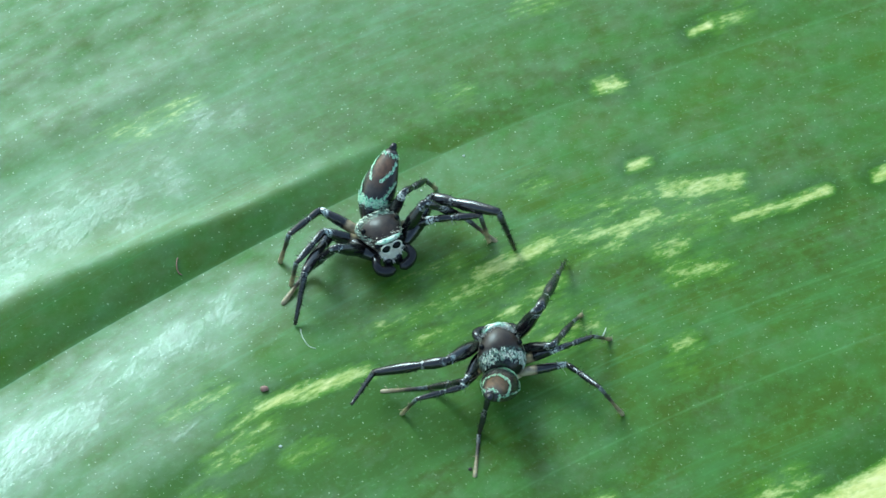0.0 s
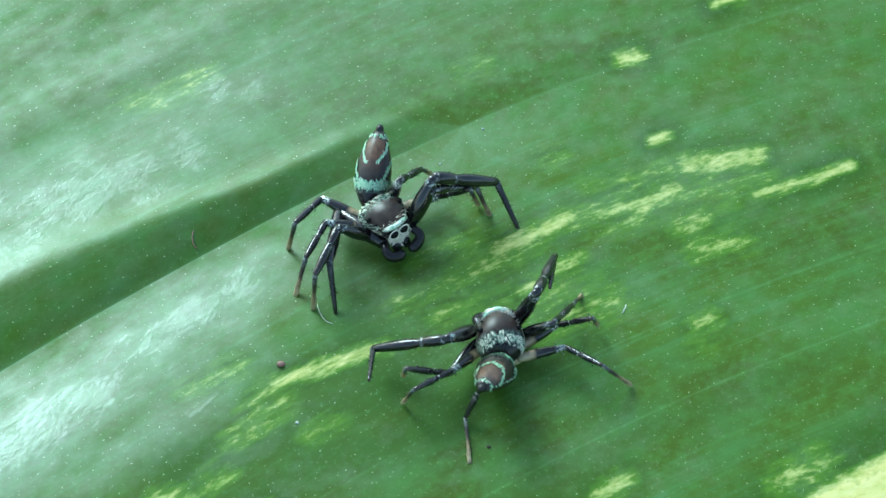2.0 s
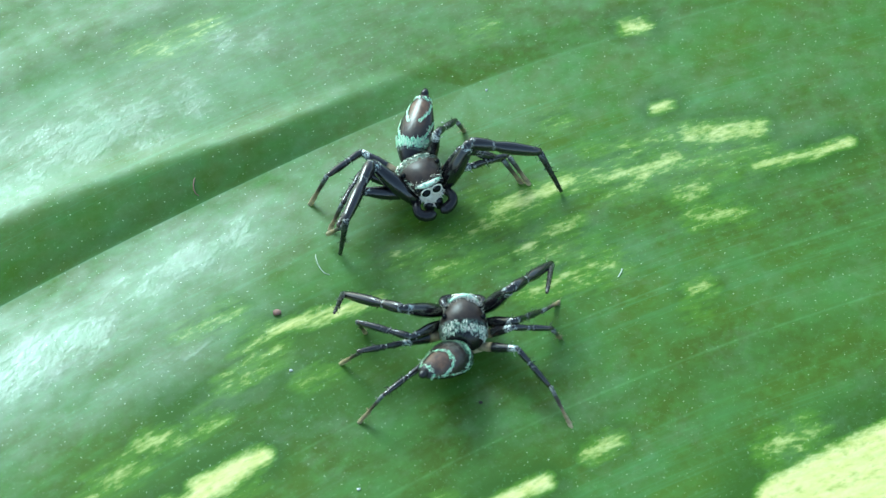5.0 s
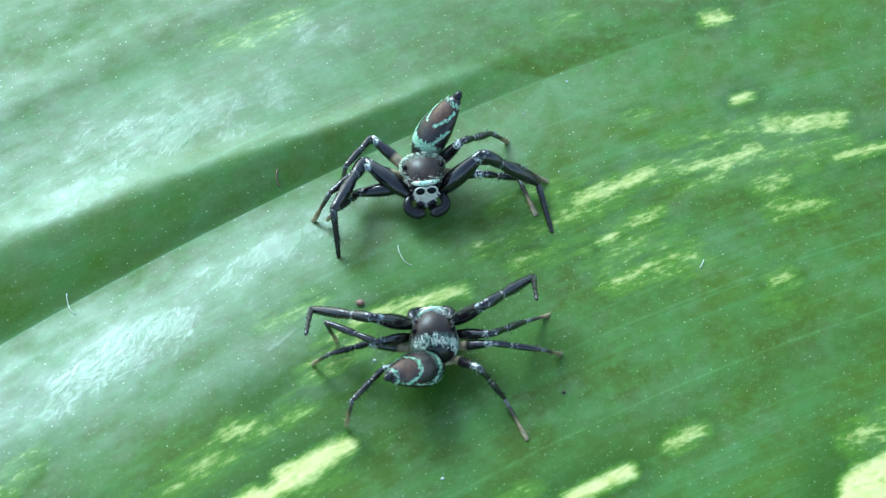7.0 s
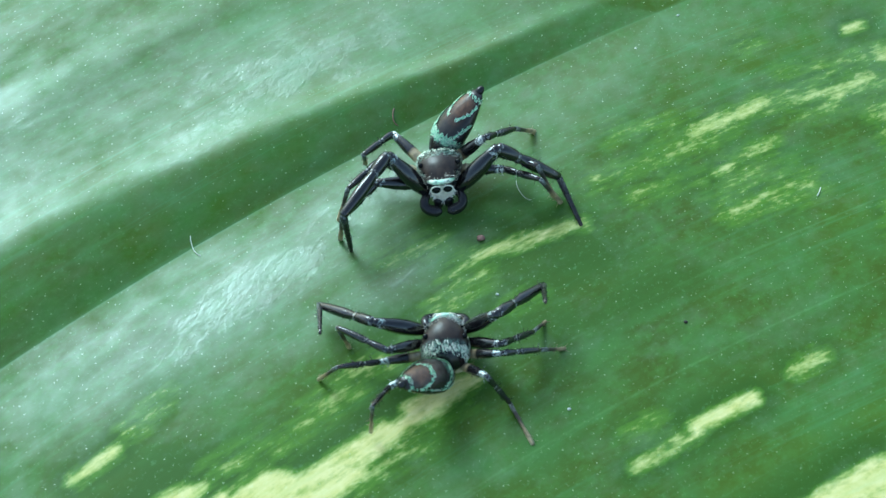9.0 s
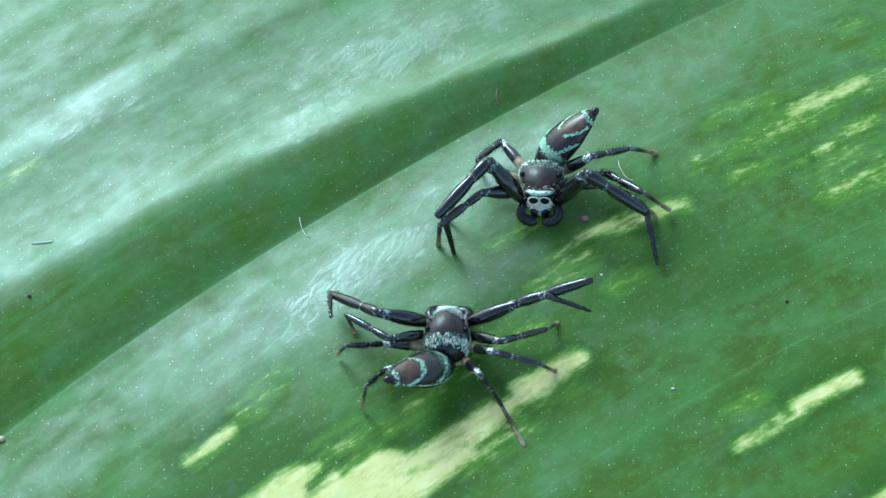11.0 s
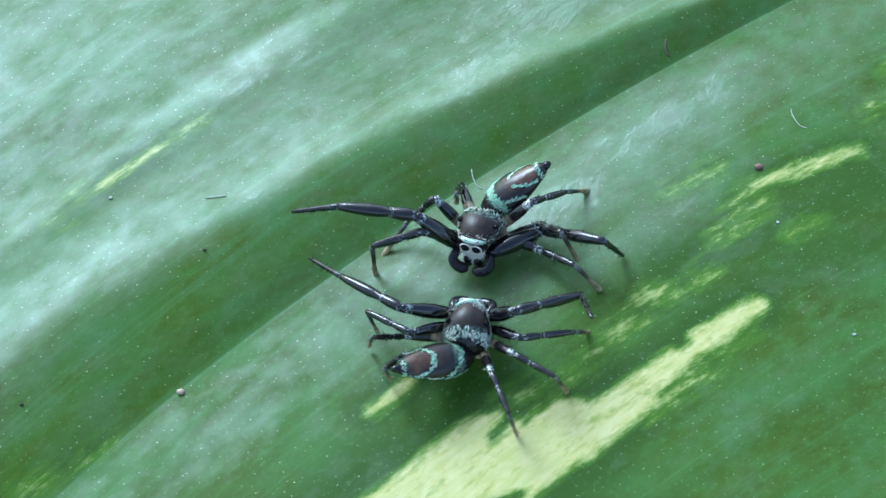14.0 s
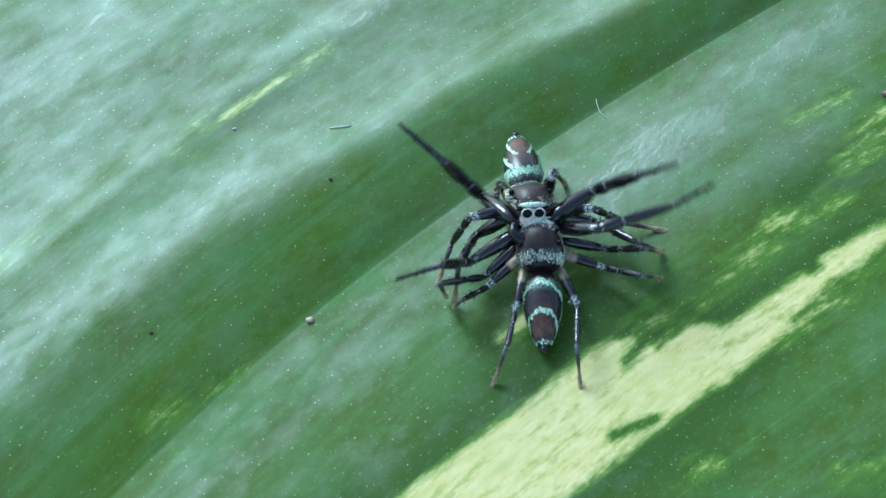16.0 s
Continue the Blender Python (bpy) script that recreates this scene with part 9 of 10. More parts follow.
    walk(rival_legs[1, -1][2], [
        (0, pose(0.00131, 0.00212, -0.00223, 96.0, 41.6, 128.0)), (0.133, pose(0.00129, 0.00213, -0.00221, 141.2, 50.2, -172.1)), (0.267, pose(0.00126, 0.00214, -0.00219, 173.2, 29.3, -124.1)),
        (0.4, pose(0.00124, 0.00214, -0.00217, -179.9, -1.7, -95.5)), (0.5, pose(0.00121, 0.00215, -0.00215, 170.5, -31.9, -65.4)), (1, pose(0.00199, 0.00207, -0.00252, 179.4, -26.4, -80.1)),
        (1.5, pose(0.00179, 0.00190, -0.00260, -169.6, -26.9, -94.7)), (2, pose(0.00148, 0.00242, -0.00200, 173.4, -28.1, -73.4)), (2.5, pose(0.00131, 0.00236, -0.00197, 169.0, -27.3, -64.0)),
        (3, pose(0.00173, 0.00217, -0.00236, 173.1, -29.2, -67.6)), (3.5, pose(0.00176, 0.00208, -0.00246, 177.4, -27.7, -76.7)), (6, pose(0.00174, 0.00137, -0.00291, 172.6, -31.4, -48.9)),
        (6.5, pose(0.00200, 0.00139, -0.00295, 172.9, -31.0, -48.2)), (7, pose(0.00226, 0.00140, -0.00298, 173.7, -30.3, -47.1)), (7.5, pose(0.00214, 0.00145, -0.00294, 172.2, -32.8, -46.0)),
        (8, pose(0.00198, 0.00147, -0.00291, 170.2, -35.1, -43.3)), (8.5, pose(0.00201, 0.00154, -0.00288, 170.7, -32.5, -42.2)), (9, pose(0.00199, 0.00157, -0.00286, 170.3, -30.3, -39.6)),
        (9.5, pose(0.00201, 0.00153, -0.00288, 170.0, -28.4, -39.1)), (12, pose(0.00475, -0.00114, 0.00213, -44.5, 64.5, 54.5)), (12.5, pose(0.00229, 0.00130, -0.00302, 170.1, -16.0, -34.0)),
        (13, pose(0.00221, 0.00122, -0.00305, 171.0, -16.0, -37.8)), (13.5, pose(0.00220, 0.00114, -0.00308, 171.7, -16.5, -42.2)), (14, pose(0.00222, 0.00108, -0.00311, 168.7, -13.4, -32.3)),
        (14.5, pose(0.00218, 0.00084, -0.00318, 168.0, -5.4, -16.9)), (14.75, pose(0.00218, 0.00084, -0.00318, 168.0, -5.4, -16.9)), (15, pose(0.00205, 0.00014, -0.00327, 159.1, -20.1, 26.1)),
        (15.25, pose(0.00203, 0.00102, -0.00310, 165.1, 24.7, 33.1)), (15.5, pose(0.00131, 0.00039, -0.00305, -113.3, 72.4, 121.6)), (15.75, pose(0.00242, 0.00029, -0.00329, -142.2, 77.4, 95.1)),
        (16, pose(0.00370, 0.00046, -0.00304, 178.6, 71.7, 55.9)),
    ])
    walk(rival_legs[2, -1][0], [
        (0, pose(0.00035, -0.00085, -0.00040, 0.0, -46.6, -121.1)), (0.5, pose(0.00035, -0.00085, -0.00040, -4.3, -50.6, -115.4)), (1, pose(0.00035, -0.00085, -0.00040, -5.6, -48.2, -113.7)),
        (1.5, pose(0.00035, -0.00085, -0.00040, 0.1, -59.0, -120.8)), (2, pose(0.00035, -0.00085, -0.00040, -8.9, -48.1, -109.7)), (2.5, pose(0.00035, -0.00085, -0.00040, -8.7, -45.5, -109.9)),
        (3, pose(0.00035, -0.00085, -0.00040, -9.9, -47.9, -108.2)), (3.5, pose(0.00035, -0.00085, -0.00040, -10.6, -53.0, -107.4)), (6, pose(0.00035, -0.00085, -0.00040, -1.3, -44.0, -119.7)),
        (6.5, pose(0.00035, -0.00085, -0.00040, -4.0, -41.8, -115.7)), (7, pose(0.00035, -0.00085, -0.00040, -6.1, -38.8, -112.5)), (7.5, pose(0.00035, -0.00085, -0.00040, -6.2, -38.3, -112.3)),
        (8, pose(0.00035, -0.00085, -0.00040, -5.8, -38.3, -112.9)), (8.5, pose(0.00035, -0.00085, -0.00040, -5.0, -38.9, -114.3)), (9, pose(0.00035, -0.00085, -0.00040, -4.2, -40.1, -115.6)),
        (9.5, pose(0.00035, -0.00085, -0.00040, -4.0, -40.1, -115.9)), (12, pose(0.00035, -0.00085, -0.00040, -2.8, -35.2, -117.8)), (12.5, pose(0.00035, -0.00085, -0.00040, -3.2, -34.0, -117.1)),
        (13, pose(0.00035, -0.00085, -0.00040, -2.6, -32.5, -118.2)), (13.5, pose(0.00035, -0.00085, -0.00040, -2.5, -31.3, -118.3)), (14, pose(0.00035, -0.00085, -0.00040, -3.8, -37.3, -116.0)),
        (14.5, pose(0.00035, -0.00085, -0.00040, -2.3, -30.3, -118.7)), (14.75, pose(0.00035, -0.00085, -0.00040, -2.3, -30.3, -118.7)), (14.867, pose(0.00035, -0.00085, -0.00040, 0.2, -15.1, -125.1)),
        (15, pose(0.00035, -0.00085, -0.00040, 0.9, 0.3, -130.6)), (15.25, pose(0.00035, -0.00085, -0.00040, 2.3, 10.7, -116.0)), (15.5, pose(0.00035, -0.00085, -0.00040, 6.5, 20.3, -100.3)),
        (15.75, pose(0.00035, -0.00085, -0.00040, 6.3, 21.4, -101.0)), (16, pose(0.00035, -0.00085, -0.00040, 6.0, 22.4, -101.7)),
    ])
    walk(rival_legs[2, -1][1], [
        (0, pose(0.00210, 0.00000, 0.00000, 54.1, 26.8, 113.7)), (0.5, pose(0.00210, 0.00000, 0.00000, 62.5, 24.1, 122.0)), (1, pose(0.00210, 0.00000, 0.00000, 57.7, 15.0, 112.2)),
        (1.5, pose(0.00210, 0.00000, 0.00000, 69.3, 18.7, 126.5)), (2, pose(0.00210, 0.00000, 0.00000, 57.6, 24.3, 110.2)), (2.5, pose(0.00210, 0.00000, 0.00000, 55.2, 25.6, 109.3)),
        (3, pose(0.00210, 0.00000, 0.00000, 59.2, 21.6, 113.1)), (3.5, pose(0.00210, 0.00000, 0.00000, 65.0, 25.0, 117.3)), (6, pose(0.00210, 0.00000, 0.00000, 52.2, 40.6, 114.6)),
        (6.5, pose(0.00210, 0.00000, 0.00000, 46.8, 41.8, 105.7)), (7, pose(0.00210, 0.00000, 0.00000, 40.2, 42.9, 96.2)), (7.5, pose(0.00210, 0.00000, 0.00000, 41.0, 41.0, 97.6)),
        (8, pose(0.00210, 0.00000, 0.00000, 42.3, 40.1, 100.3)), (8.5, pose(0.00210, 0.00000, 0.00000, 43.9, 39.4, 103.3)), (9, pose(0.00210, 0.00000, 0.00000, 46.1, 40.2, 106.4)),
        (9.5, pose(0.00210, 0.00000, 0.00000, 43.1, 40.5, 102.1)), (12, pose(0.00210, 0.00000, 0.00000, 20.2, 35.6, 73.0)), (12.5, pose(0.00210, 0.00000, 0.00000, 16.5, 32.3, 67.3)),
        (13, pose(0.00210, 0.00000, 0.00000, 13.5, 31.3, 64.8)), (13.5, pose(0.00210, 0.00000, 0.00000, 11.7, 30.8, 63.1)), (14, pose(0.00210, 0.00000, 0.00000, 21.5, 40.3, 70.5)),
        (14.5, pose(0.00210, 0.00000, 0.00000, 28.0, 49.5, 88.5)), (14.75, pose(0.00210, 0.00000, 0.00000, 28.0, 49.5, 88.5)), (14.867, pose(0.00210, 0.00000, 0.00000, -18.5, 15.9, 35.2)),
        (15, pose(0.00210, 0.00000, 0.00000, -20.1, -36.1, 13.5)), (15.25, pose(0.00210, 0.00000, 0.00000, -26.8, -52.5, 6.8)), (15.5, pose(0.00210, 0.00000, 0.00000, -37.6, -68.3, 4.3)),
        (15.75, pose(0.00210, 0.00000, 0.00000, -46.3, -69.5, 14.3)), (16, pose(0.00210, 0.00000, 0.00000, -55.8, -70.2, 25.1)),
    ])
    walk(rival_legs[2, -1][2], [
        (0, pose(0.00124, 0.00196, -0.00108, 59.7, 32.8, 128.9)), (0.5, pose(0.00094, 0.00186, -0.00098, 63.1, 16.0, 126.2)), (1, pose(0.00122, 0.00215, -0.00062, 67.0, 25.4, 140.2)),
        (1.5, pose(0.00075, 0.00183, -0.00077, 70.2, 15.2, 134.8)), (2, pose(0.00134, 0.00205, -0.00099, 59.9, 24.0, 119.6)), (2.5, pose(0.00139, 0.00204, -0.00104, 56.2, 23.8, 115.5)),
        (3, pose(0.00122, 0.00205, -0.00088, 60.3, 14.7, 120.7)), (3.5, pose(0.00110, 0.00193, -0.00102, 63.4, 18.2, 116.9)), (6, pose(0.00134, 0.00166, -0.00156, 50.5, 41.4, 113.8)),
        (6.5, pose(0.00162, 0.00172, -0.00160, 43.8, 43.3, 103.0)), (7, pose(0.00191, 0.00175, -0.00163, 35.5, 45.0, 91.3)), (7.5, pose(0.00186, 0.00179, -0.00158, 35.6, 42.8, 91.7)),
        (8, pose(0.00177, 0.00181, -0.00155, 35.9, 41.5, 92.6)), (8.5, pose(0.00167, 0.00180, -0.00152, 42.4, 37.2, 103.5)), (9, pose(0.00158, 0.00176, -0.00155, 49.5, 31.5, 115.5)),
        (9.5, pose(0.00172, 0.00178, -0.00156, 50.4, 32.7, 117.4)), (12, pose(0.00267, 0.00187, -0.00140, 55.0, 39.9, 132.0)), (12.5, pose(0.00288, 0.00187, -0.00128, 55.7, 41.8, 133.3)),
        (13, pose(0.00298, 0.00186, -0.00125, 50.2, 45.2, 127.5)), (13.5, pose(0.00303, 0.00184, -0.00123, 41.7, 48.2, 116.8)), (14, pose(0.00271, 0.00172, -0.00155, 56.4, 48.6, 130.4)),
        (14.5, pose(0.00214, 0.00156, -0.00182, -7.0, 36.7, 53.6)), (14.75, pose(0.00214, 0.00156, -0.00182, -7.0, 36.7, 53.6)), (14.867, pose(0.00399, 0.00133, -0.00066, -28.7, 53.1, 40.6)),
        (15, pose(0.00398, 0.00045, 0.00142, -67.8, 59.7, 4.0)), (15.25, pose(0.00355, 0.00017, 0.00190, -54.9, 58.5, 5.2)), (15.5, pose(0.00298, 0.00007, 0.00223, -40.9, 55.1, 8.4)),
        (15.75, pose(0.00291, 0.00021, 0.00225, -46.1, 52.0, 2.8)), (16, pose(0.00284, 0.00034, 0.00226, -50.3, 48.5, -2.0)),
    ])
    walk(rival_legs[3, -1][0], [
        (0, pose(-0.00020, -0.00085, -0.00040, 0.0, -36.6, -97.1)), (0.5, pose(-0.00020, -0.00085, -0.00040, -4.7, -41.6, -89.7)), (1, pose(-0.00020, -0.00085, -0.00040, -10.7, -39.8, -80.5)),
        (1.267, pose(-0.00020, -0.00085, -0.00040, -15.5, -19.8, -70.9)), (1.5, pose(-0.00020, -0.00085, -0.00040, -16.8, 0.7, -63.6)), (2, pose(-0.00020, -0.00085, -0.00040, -16.6, 3.3, -60.5)),
        (2.5, pose(-0.00020, -0.00085, -0.00040, -16.7, 5.2, -61.8)), (3, pose(-0.00020, -0.00085, -0.00040, -16.3, 3.9, -56.5)), (3.133, pose(-0.00020, -0.00085, -0.00040, -16.1, -8.9, -61.8)),
        (3.267, pose(-0.00020, -0.00085, -0.00040, -14.6, -21.6, -67.5)), (3.4, pose(-0.00020, -0.00085, -0.00040, -11.4, -34.0, -74.2)), (3.5, pose(-0.00020, -0.00085, -0.00040, -5.6, -46.0, -83.2)),
        (6, pose(-0.00020, -0.00085, -0.00040, 14.2, -51.7, -109.3)), (6.5, pose(-0.00020, -0.00085, -0.00040, 12.2, -43.6, -106.6)), (7, pose(-0.00020, -0.00085, -0.00040, 10.3, -32.0, -103.6)),
        (7.5, pose(-0.00020, -0.00085, -0.00040, 12.6, -36.3, -107.7)), (8, pose(-0.00020, -0.00085, -0.00040, 13.4, -35.5, -109.0)), (8.5, pose(-0.00020, -0.00085, -0.00040, 13.5, -36.3, -109.1)),
        (9, pose(-0.00020, -0.00085, -0.00040, 13.3, -37.5, -108.8)), (9.5, pose(-0.00020, -0.00085, -0.00040, 15.1, -40.5, -111.6)), (12, pose(-0.00020, -0.00085, -0.00040, 23.9, -43.0, -124.8)),
        (12.5, pose(-0.00020, -0.00085, -0.00040, 26.1, -43.7, -128.1)), (13, pose(-0.00020, -0.00085, -0.00040, 27.3, -46.9, -129.8)), (13.5, pose(-0.00020, -0.00085, -0.00040, 28.0, -50.6, -130.6)),
        (14, pose(-0.00020, -0.00085, -0.00040, 23.5, -36.0, -124.2)), (14.5, pose(-0.00020, -0.00085, -0.00040, 22.7, -25.1, -122.6)), (14.75, pose(-0.00020, -0.00085, -0.00040, 22.7, -25.1, -122.6)),
        (15, pose(-0.00020, -0.00085, -0.00040, 28.5, -10.4, -141.4)), (15.25, pose(-0.00020, -0.00085, -0.00040, 26.5, -3.2, -124.3)), (15.5, pose(-0.00020, -0.00085, -0.00040, 26.7, 4.3, -107.4)),
        (15.75, pose(-0.00020, -0.00085, -0.00040, 26.5, 5.3, -109.0)), (16, pose(-0.00020, -0.00085, -0.00040, 26.4, 6.3, -110.5)),
    ])
    walk(rival_legs[3, -1][1], [
        (0, pose(0.00190, 0.00000, 0.00000, 31.8, 53.3, 52.9)), (0.5, pose(0.00190, 0.00000, 0.00000, 33.8, 60.1, 47.2)), (1, pose(0.00190, 0.00000, 0.00000, 24.8, 50.9, 29.6)),
        (1.267, pose(0.00190, 0.00000, 0.00000, 5.4, 10.7, -16.9)), (1.5, pose(0.00190, 0.00000, 0.00000, 20.6, -26.7, -58.5)), (2, pose(0.00190, 0.00000, 0.00000, 21.8, -29.6, -61.9)),
        (2.5, pose(0.00190, 0.00000, 0.00000, 24.9, -31.9, -64.0)), (3, pose(0.00190, 0.00000, 0.00000, 21.2, -37.7, -65.8)), (3.133, pose(0.00190, 0.00000, 0.00000, 2.2, -14.8, -31.4)),
        (3.267, pose(0.00190, 0.00000, 0.00000, -1.5, 14.4, -6.6)), (3.4, pose(0.00190, 0.00000, 0.00000, 9.9, 43.1, 22.6)), (3.5, pose(0.00190, 0.00000, 0.00000, 54.0, 58.7, 80.2)),
        (6, pose(0.00190, 0.00000, 0.00000, -41.1, 80.0, -2.8)), (6.5, pose(0.00190, 0.00000, 0.00000, -37.9, 65.3, 0.5)), (7, pose(0.00190, 0.00000, 0.00000, -39.3, 44.5, -1.2)),
        (7.5, pose(0.00190, 0.00000, 0.00000, -18.3, 65.1, 25.8)), (8, pose(0.00190, 0.00000, 0.00000, 26.5, 71.3, 75.0)), (8.5, pose(0.00190, 0.00000, 0.00000, 19.3, 69.3, 67.0)),
        (9, pose(0.00190, 0.00000, 0.00000, 10.0, 67.4, 56.1)), (9.5, pose(0.00190, 0.00000, 0.00000, 7.4, 70.9, 53.6)), (12, pose(0.00190, 0.00000, 0.00000, -56.7, 53.2, -8.4)),
        (12.5, pose(0.00190, 0.00000, 0.00000, -60.0, 51.3, -10.5)), (13, pose(0.00190, 0.00000, 0.00000, -62.6, 53.4, -13.7)), (13.5, pose(0.00190, 0.00000, 0.00000, -65.6, 57.5, -17.9)),
        (14, pose(0.00190, 0.00000, 0.00000, -56.0, 28.6, -4.8)), (14.5, pose(0.00190, 0.00000, 0.00000, -56.9, 6.2, -8.8)), (14.75, pose(0.00190, 0.00000, 0.00000, -56.9, 6.2, -8.8)),
        (15, pose(0.00190, 0.00000, 0.00000, -56.7, -7.6, 6.8)), (15.25, pose(0.00190, 0.00000, 0.00000, -62.4, -22.8, 9.5)), (15.5, pose(0.00190, 0.00000, 0.00000, -73.5, -35.9, 14.9)),
        (15.75, pose(0.00190, 0.00000, 0.00000, -75.7, -37.4, 20.4)), (16, pose(0.00190, 0.00000, 0.00000, -78.1, -38.7, 25.9)),
    ])
    walk(rival_legs[3, -1][2], [
        (0, pose(0.00262, 0.00095, -0.00160, 76.6, 73.1, 99.5)), (0.5, pose(0.00258, 0.00073, -0.00173, 108.2, 63.6, 125.8)), (1, pose(0.00300, 0.00062, -0.00155, 143.1, 57.7, 158.5)),
        (1.267, pose(0.00378, -0.00057, -0.00037, 117.1, 69.5, 122.2)), (1.5, pose(0.00283, -0.00152, 0.00090, 69.2, 68.7, 64.6)), (2, pose(0.00272, -0.00153, 0.00099, 58.9, 53.5, 50.1)),
        (2.5, pose(0.00264, -0.00152, 0.00106, 54.8, 50.2, 46.9)), (3, pose(0.00255, -0.00144, 0.00122, 70.1, 58.8, 59.2)), (3.133, pose(0.00355, -0.00101, 0.00051, 84.3, 60.0, 78.5)),
        (3.267, pose(0.00382, -0.00022, -0.00050, 98.9, 58.5, 97.8)), (3.4, pose(0.00325, 0.00056, -0.00137, 111.4, 54.7, 114.6)), (3.5, pose(0.00208, 0.00102, -0.00171, 120.9, 49.0, 128.1)),
        (6, pose(0.00225, -0.00002, -0.00197, 149.8, 50.0, 179.8)), (6.5, pose(0.00274, 0.00001, -0.00182, 138.4, 67.4, 167.0)), (7, pose(0.00333, -0.00003, -0.00140, 79.1, 82.5, 107.6)),
        (7.5, pose(0.00266, 0.00037, -0.00181, 13.4, 81.6, 43.3)), (8, pose(0.00207, 0.00062, -0.00189, -25.2, 65.5, 4.9)), (8.5, pose(0.00218, 0.00065, -0.00187, 6.8, 73.7, 38.6)),
        (9, pose(0.00233, 0.00064, -0.00185, 61.9, 73.7, 94.9)), (9.5, pose(0.00229, 0.00053, -0.00189, 84.3, 75.5, 118.6)), (12, pose(0.00308, -0.00017, -0.00160, 147.5, 59.5, -166.5)),
        (12.5, pose(0.00313, -0.00023, -0.00156, 150.6, 59.5, -160.8)), (13, pose(0.00306, -0.00028, -0.00161, 150.5, 53.3, -160.6)), (13.5, pose(0.00292, -0.00033, -0.00169, 150.4, 48.6, -160.9)),
        (14, pose(0.00365, -0.00015, -0.00096, 161.6, 61.0, -149.5)), (14.5, pose(0.00386, -0.00030, -0.00022, -171.2, 82.1, -120.4)), (14.75, pose(0.00386, -0.00030, -0.00022, -171.2, 82.1, -120.4)),
        (15, pose(0.00387, 0.00023, 0.00026, -76.5, 35.5, -0.1)), (15.25, pose(0.00372, 0.00030, 0.00077, -76.1, 44.8, -13.4)), (15.5, pose(0.00347, 0.00042, 0.00117, -70.6, 54.8, -21.8)),
        (15.75, pose(0.00339, 0.00055, 0.00121, -73.1, 54.6, -23.1)), (16, pose(0.00330, 0.00068, 0.00125, -75.6, 54.2, -24.3)),
    ])
    walk(rival_legs[4, -1][0], [
        (0, pose(-0.00075, -0.00070, -0.00035, 0.0, -6.0, -90.0)), (0.5, pose(-0.00075, -0.00070, -0.00035, -0.1, 0.9, -87.2)), (1, pose(-0.00075, -0.00070, -0.00035, -0.1, 0.5, -84.7)),
        (1.5, pose(-0.00075, -0.00070, -0.00035, 1.0, -13.9, -93.7)), (2, pose(-0.00075, -0.00070, -0.00035, -0.6, -2.5, -82.7)), (2.5, pose(-0.00075, -0.00070, -0.00035, -0.5, -0.4, -85.2)),
        (3, pose(-0.00075, -0.00070, -0.00035, -0.6, -1.3, -80.5)), (3.5, pose(-0.00075, -0.00070, -0.00035, -0.2, -7.0, -86.4)), (4.733, pose(-0.00075, -0.00070, -0.00035, 6.3, -30.7, -106.1)),
        (6, pose(-0.00075, -0.00070, -0.00035, 26.9, -49.6, -137.1)), (6.5, pose(-0.00075, -0.00070, -0.00035, 26.6, -47.2, -136.7)), (7, pose(-0.00075, -0.00070, -0.00035, 25.6, -43.3, -135.4)),
        (7.5, pose(-0.00075, -0.00070, -0.00035, 22.9, -41.4, -131.3)), (8, pose(-0.00075, -0.00070, -0.00035, 20.4, -39.5, -127.5)), (8.5, pose(-0.00075, -0.00070, -0.00035, 23.6, -42.1, -132.3)),
        (9, pose(-0.00075, -0.00070, -0.00035, 27.1, -45.4, -137.4)), (9.5, pose(-0.00075, -0.00070, -0.00035, 29.0, -45.7, -140.0)), (12, pose(-0.00075, -0.00070, -0.00035, 36.1, -41.7, -150.2)),
        (12.5, pose(-0.00075, -0.00070, -0.00035, 37.2, -41.3, -152.0)), (13, pose(-0.00075, -0.00070, -0.00035, 39.6, -45.6, -155.4)), (13.5, pose(-0.00075, -0.00070, -0.00035, 42.1, -50.1, -158.8)),
        (13.733, pose(-0.00075, -0.00070, -0.00035, 40.7, -47.4, -157.0)), (14, pose(-0.00075, -0.00070, -0.00035, 39.5, -44.6, -155.3)), (14.5, pose(-0.00075, -0.00070, -0.00035, 42.1, -47.6, -158.9)),
        (14.75, pose(-0.00075, -0.00070, -0.00035, 42.1, -47.6, -158.9)), (14.867, pose(-0.00075, -0.00070, -0.00035, 47.0, -31.8, -166.4)), (15, pose(-0.00075, -0.00070, -0.00035, 49.1, -15.7, -171.7)),
        (15.25, pose(-0.00075, -0.00070, -0.00035, 47.4, -15.1, -165.4)), (15.5, pose(-0.00075, -0.00070, -0.00035, 45.8, -14.4, -159.1)), (15.75, pose(-0.00075, -0.00070, -0.00035, 45.5, -19.6, -158.0)),
        (16, pose(-0.00075, -0.00070, -0.00035, 45.0, -24.7, -156.7)),
    ])
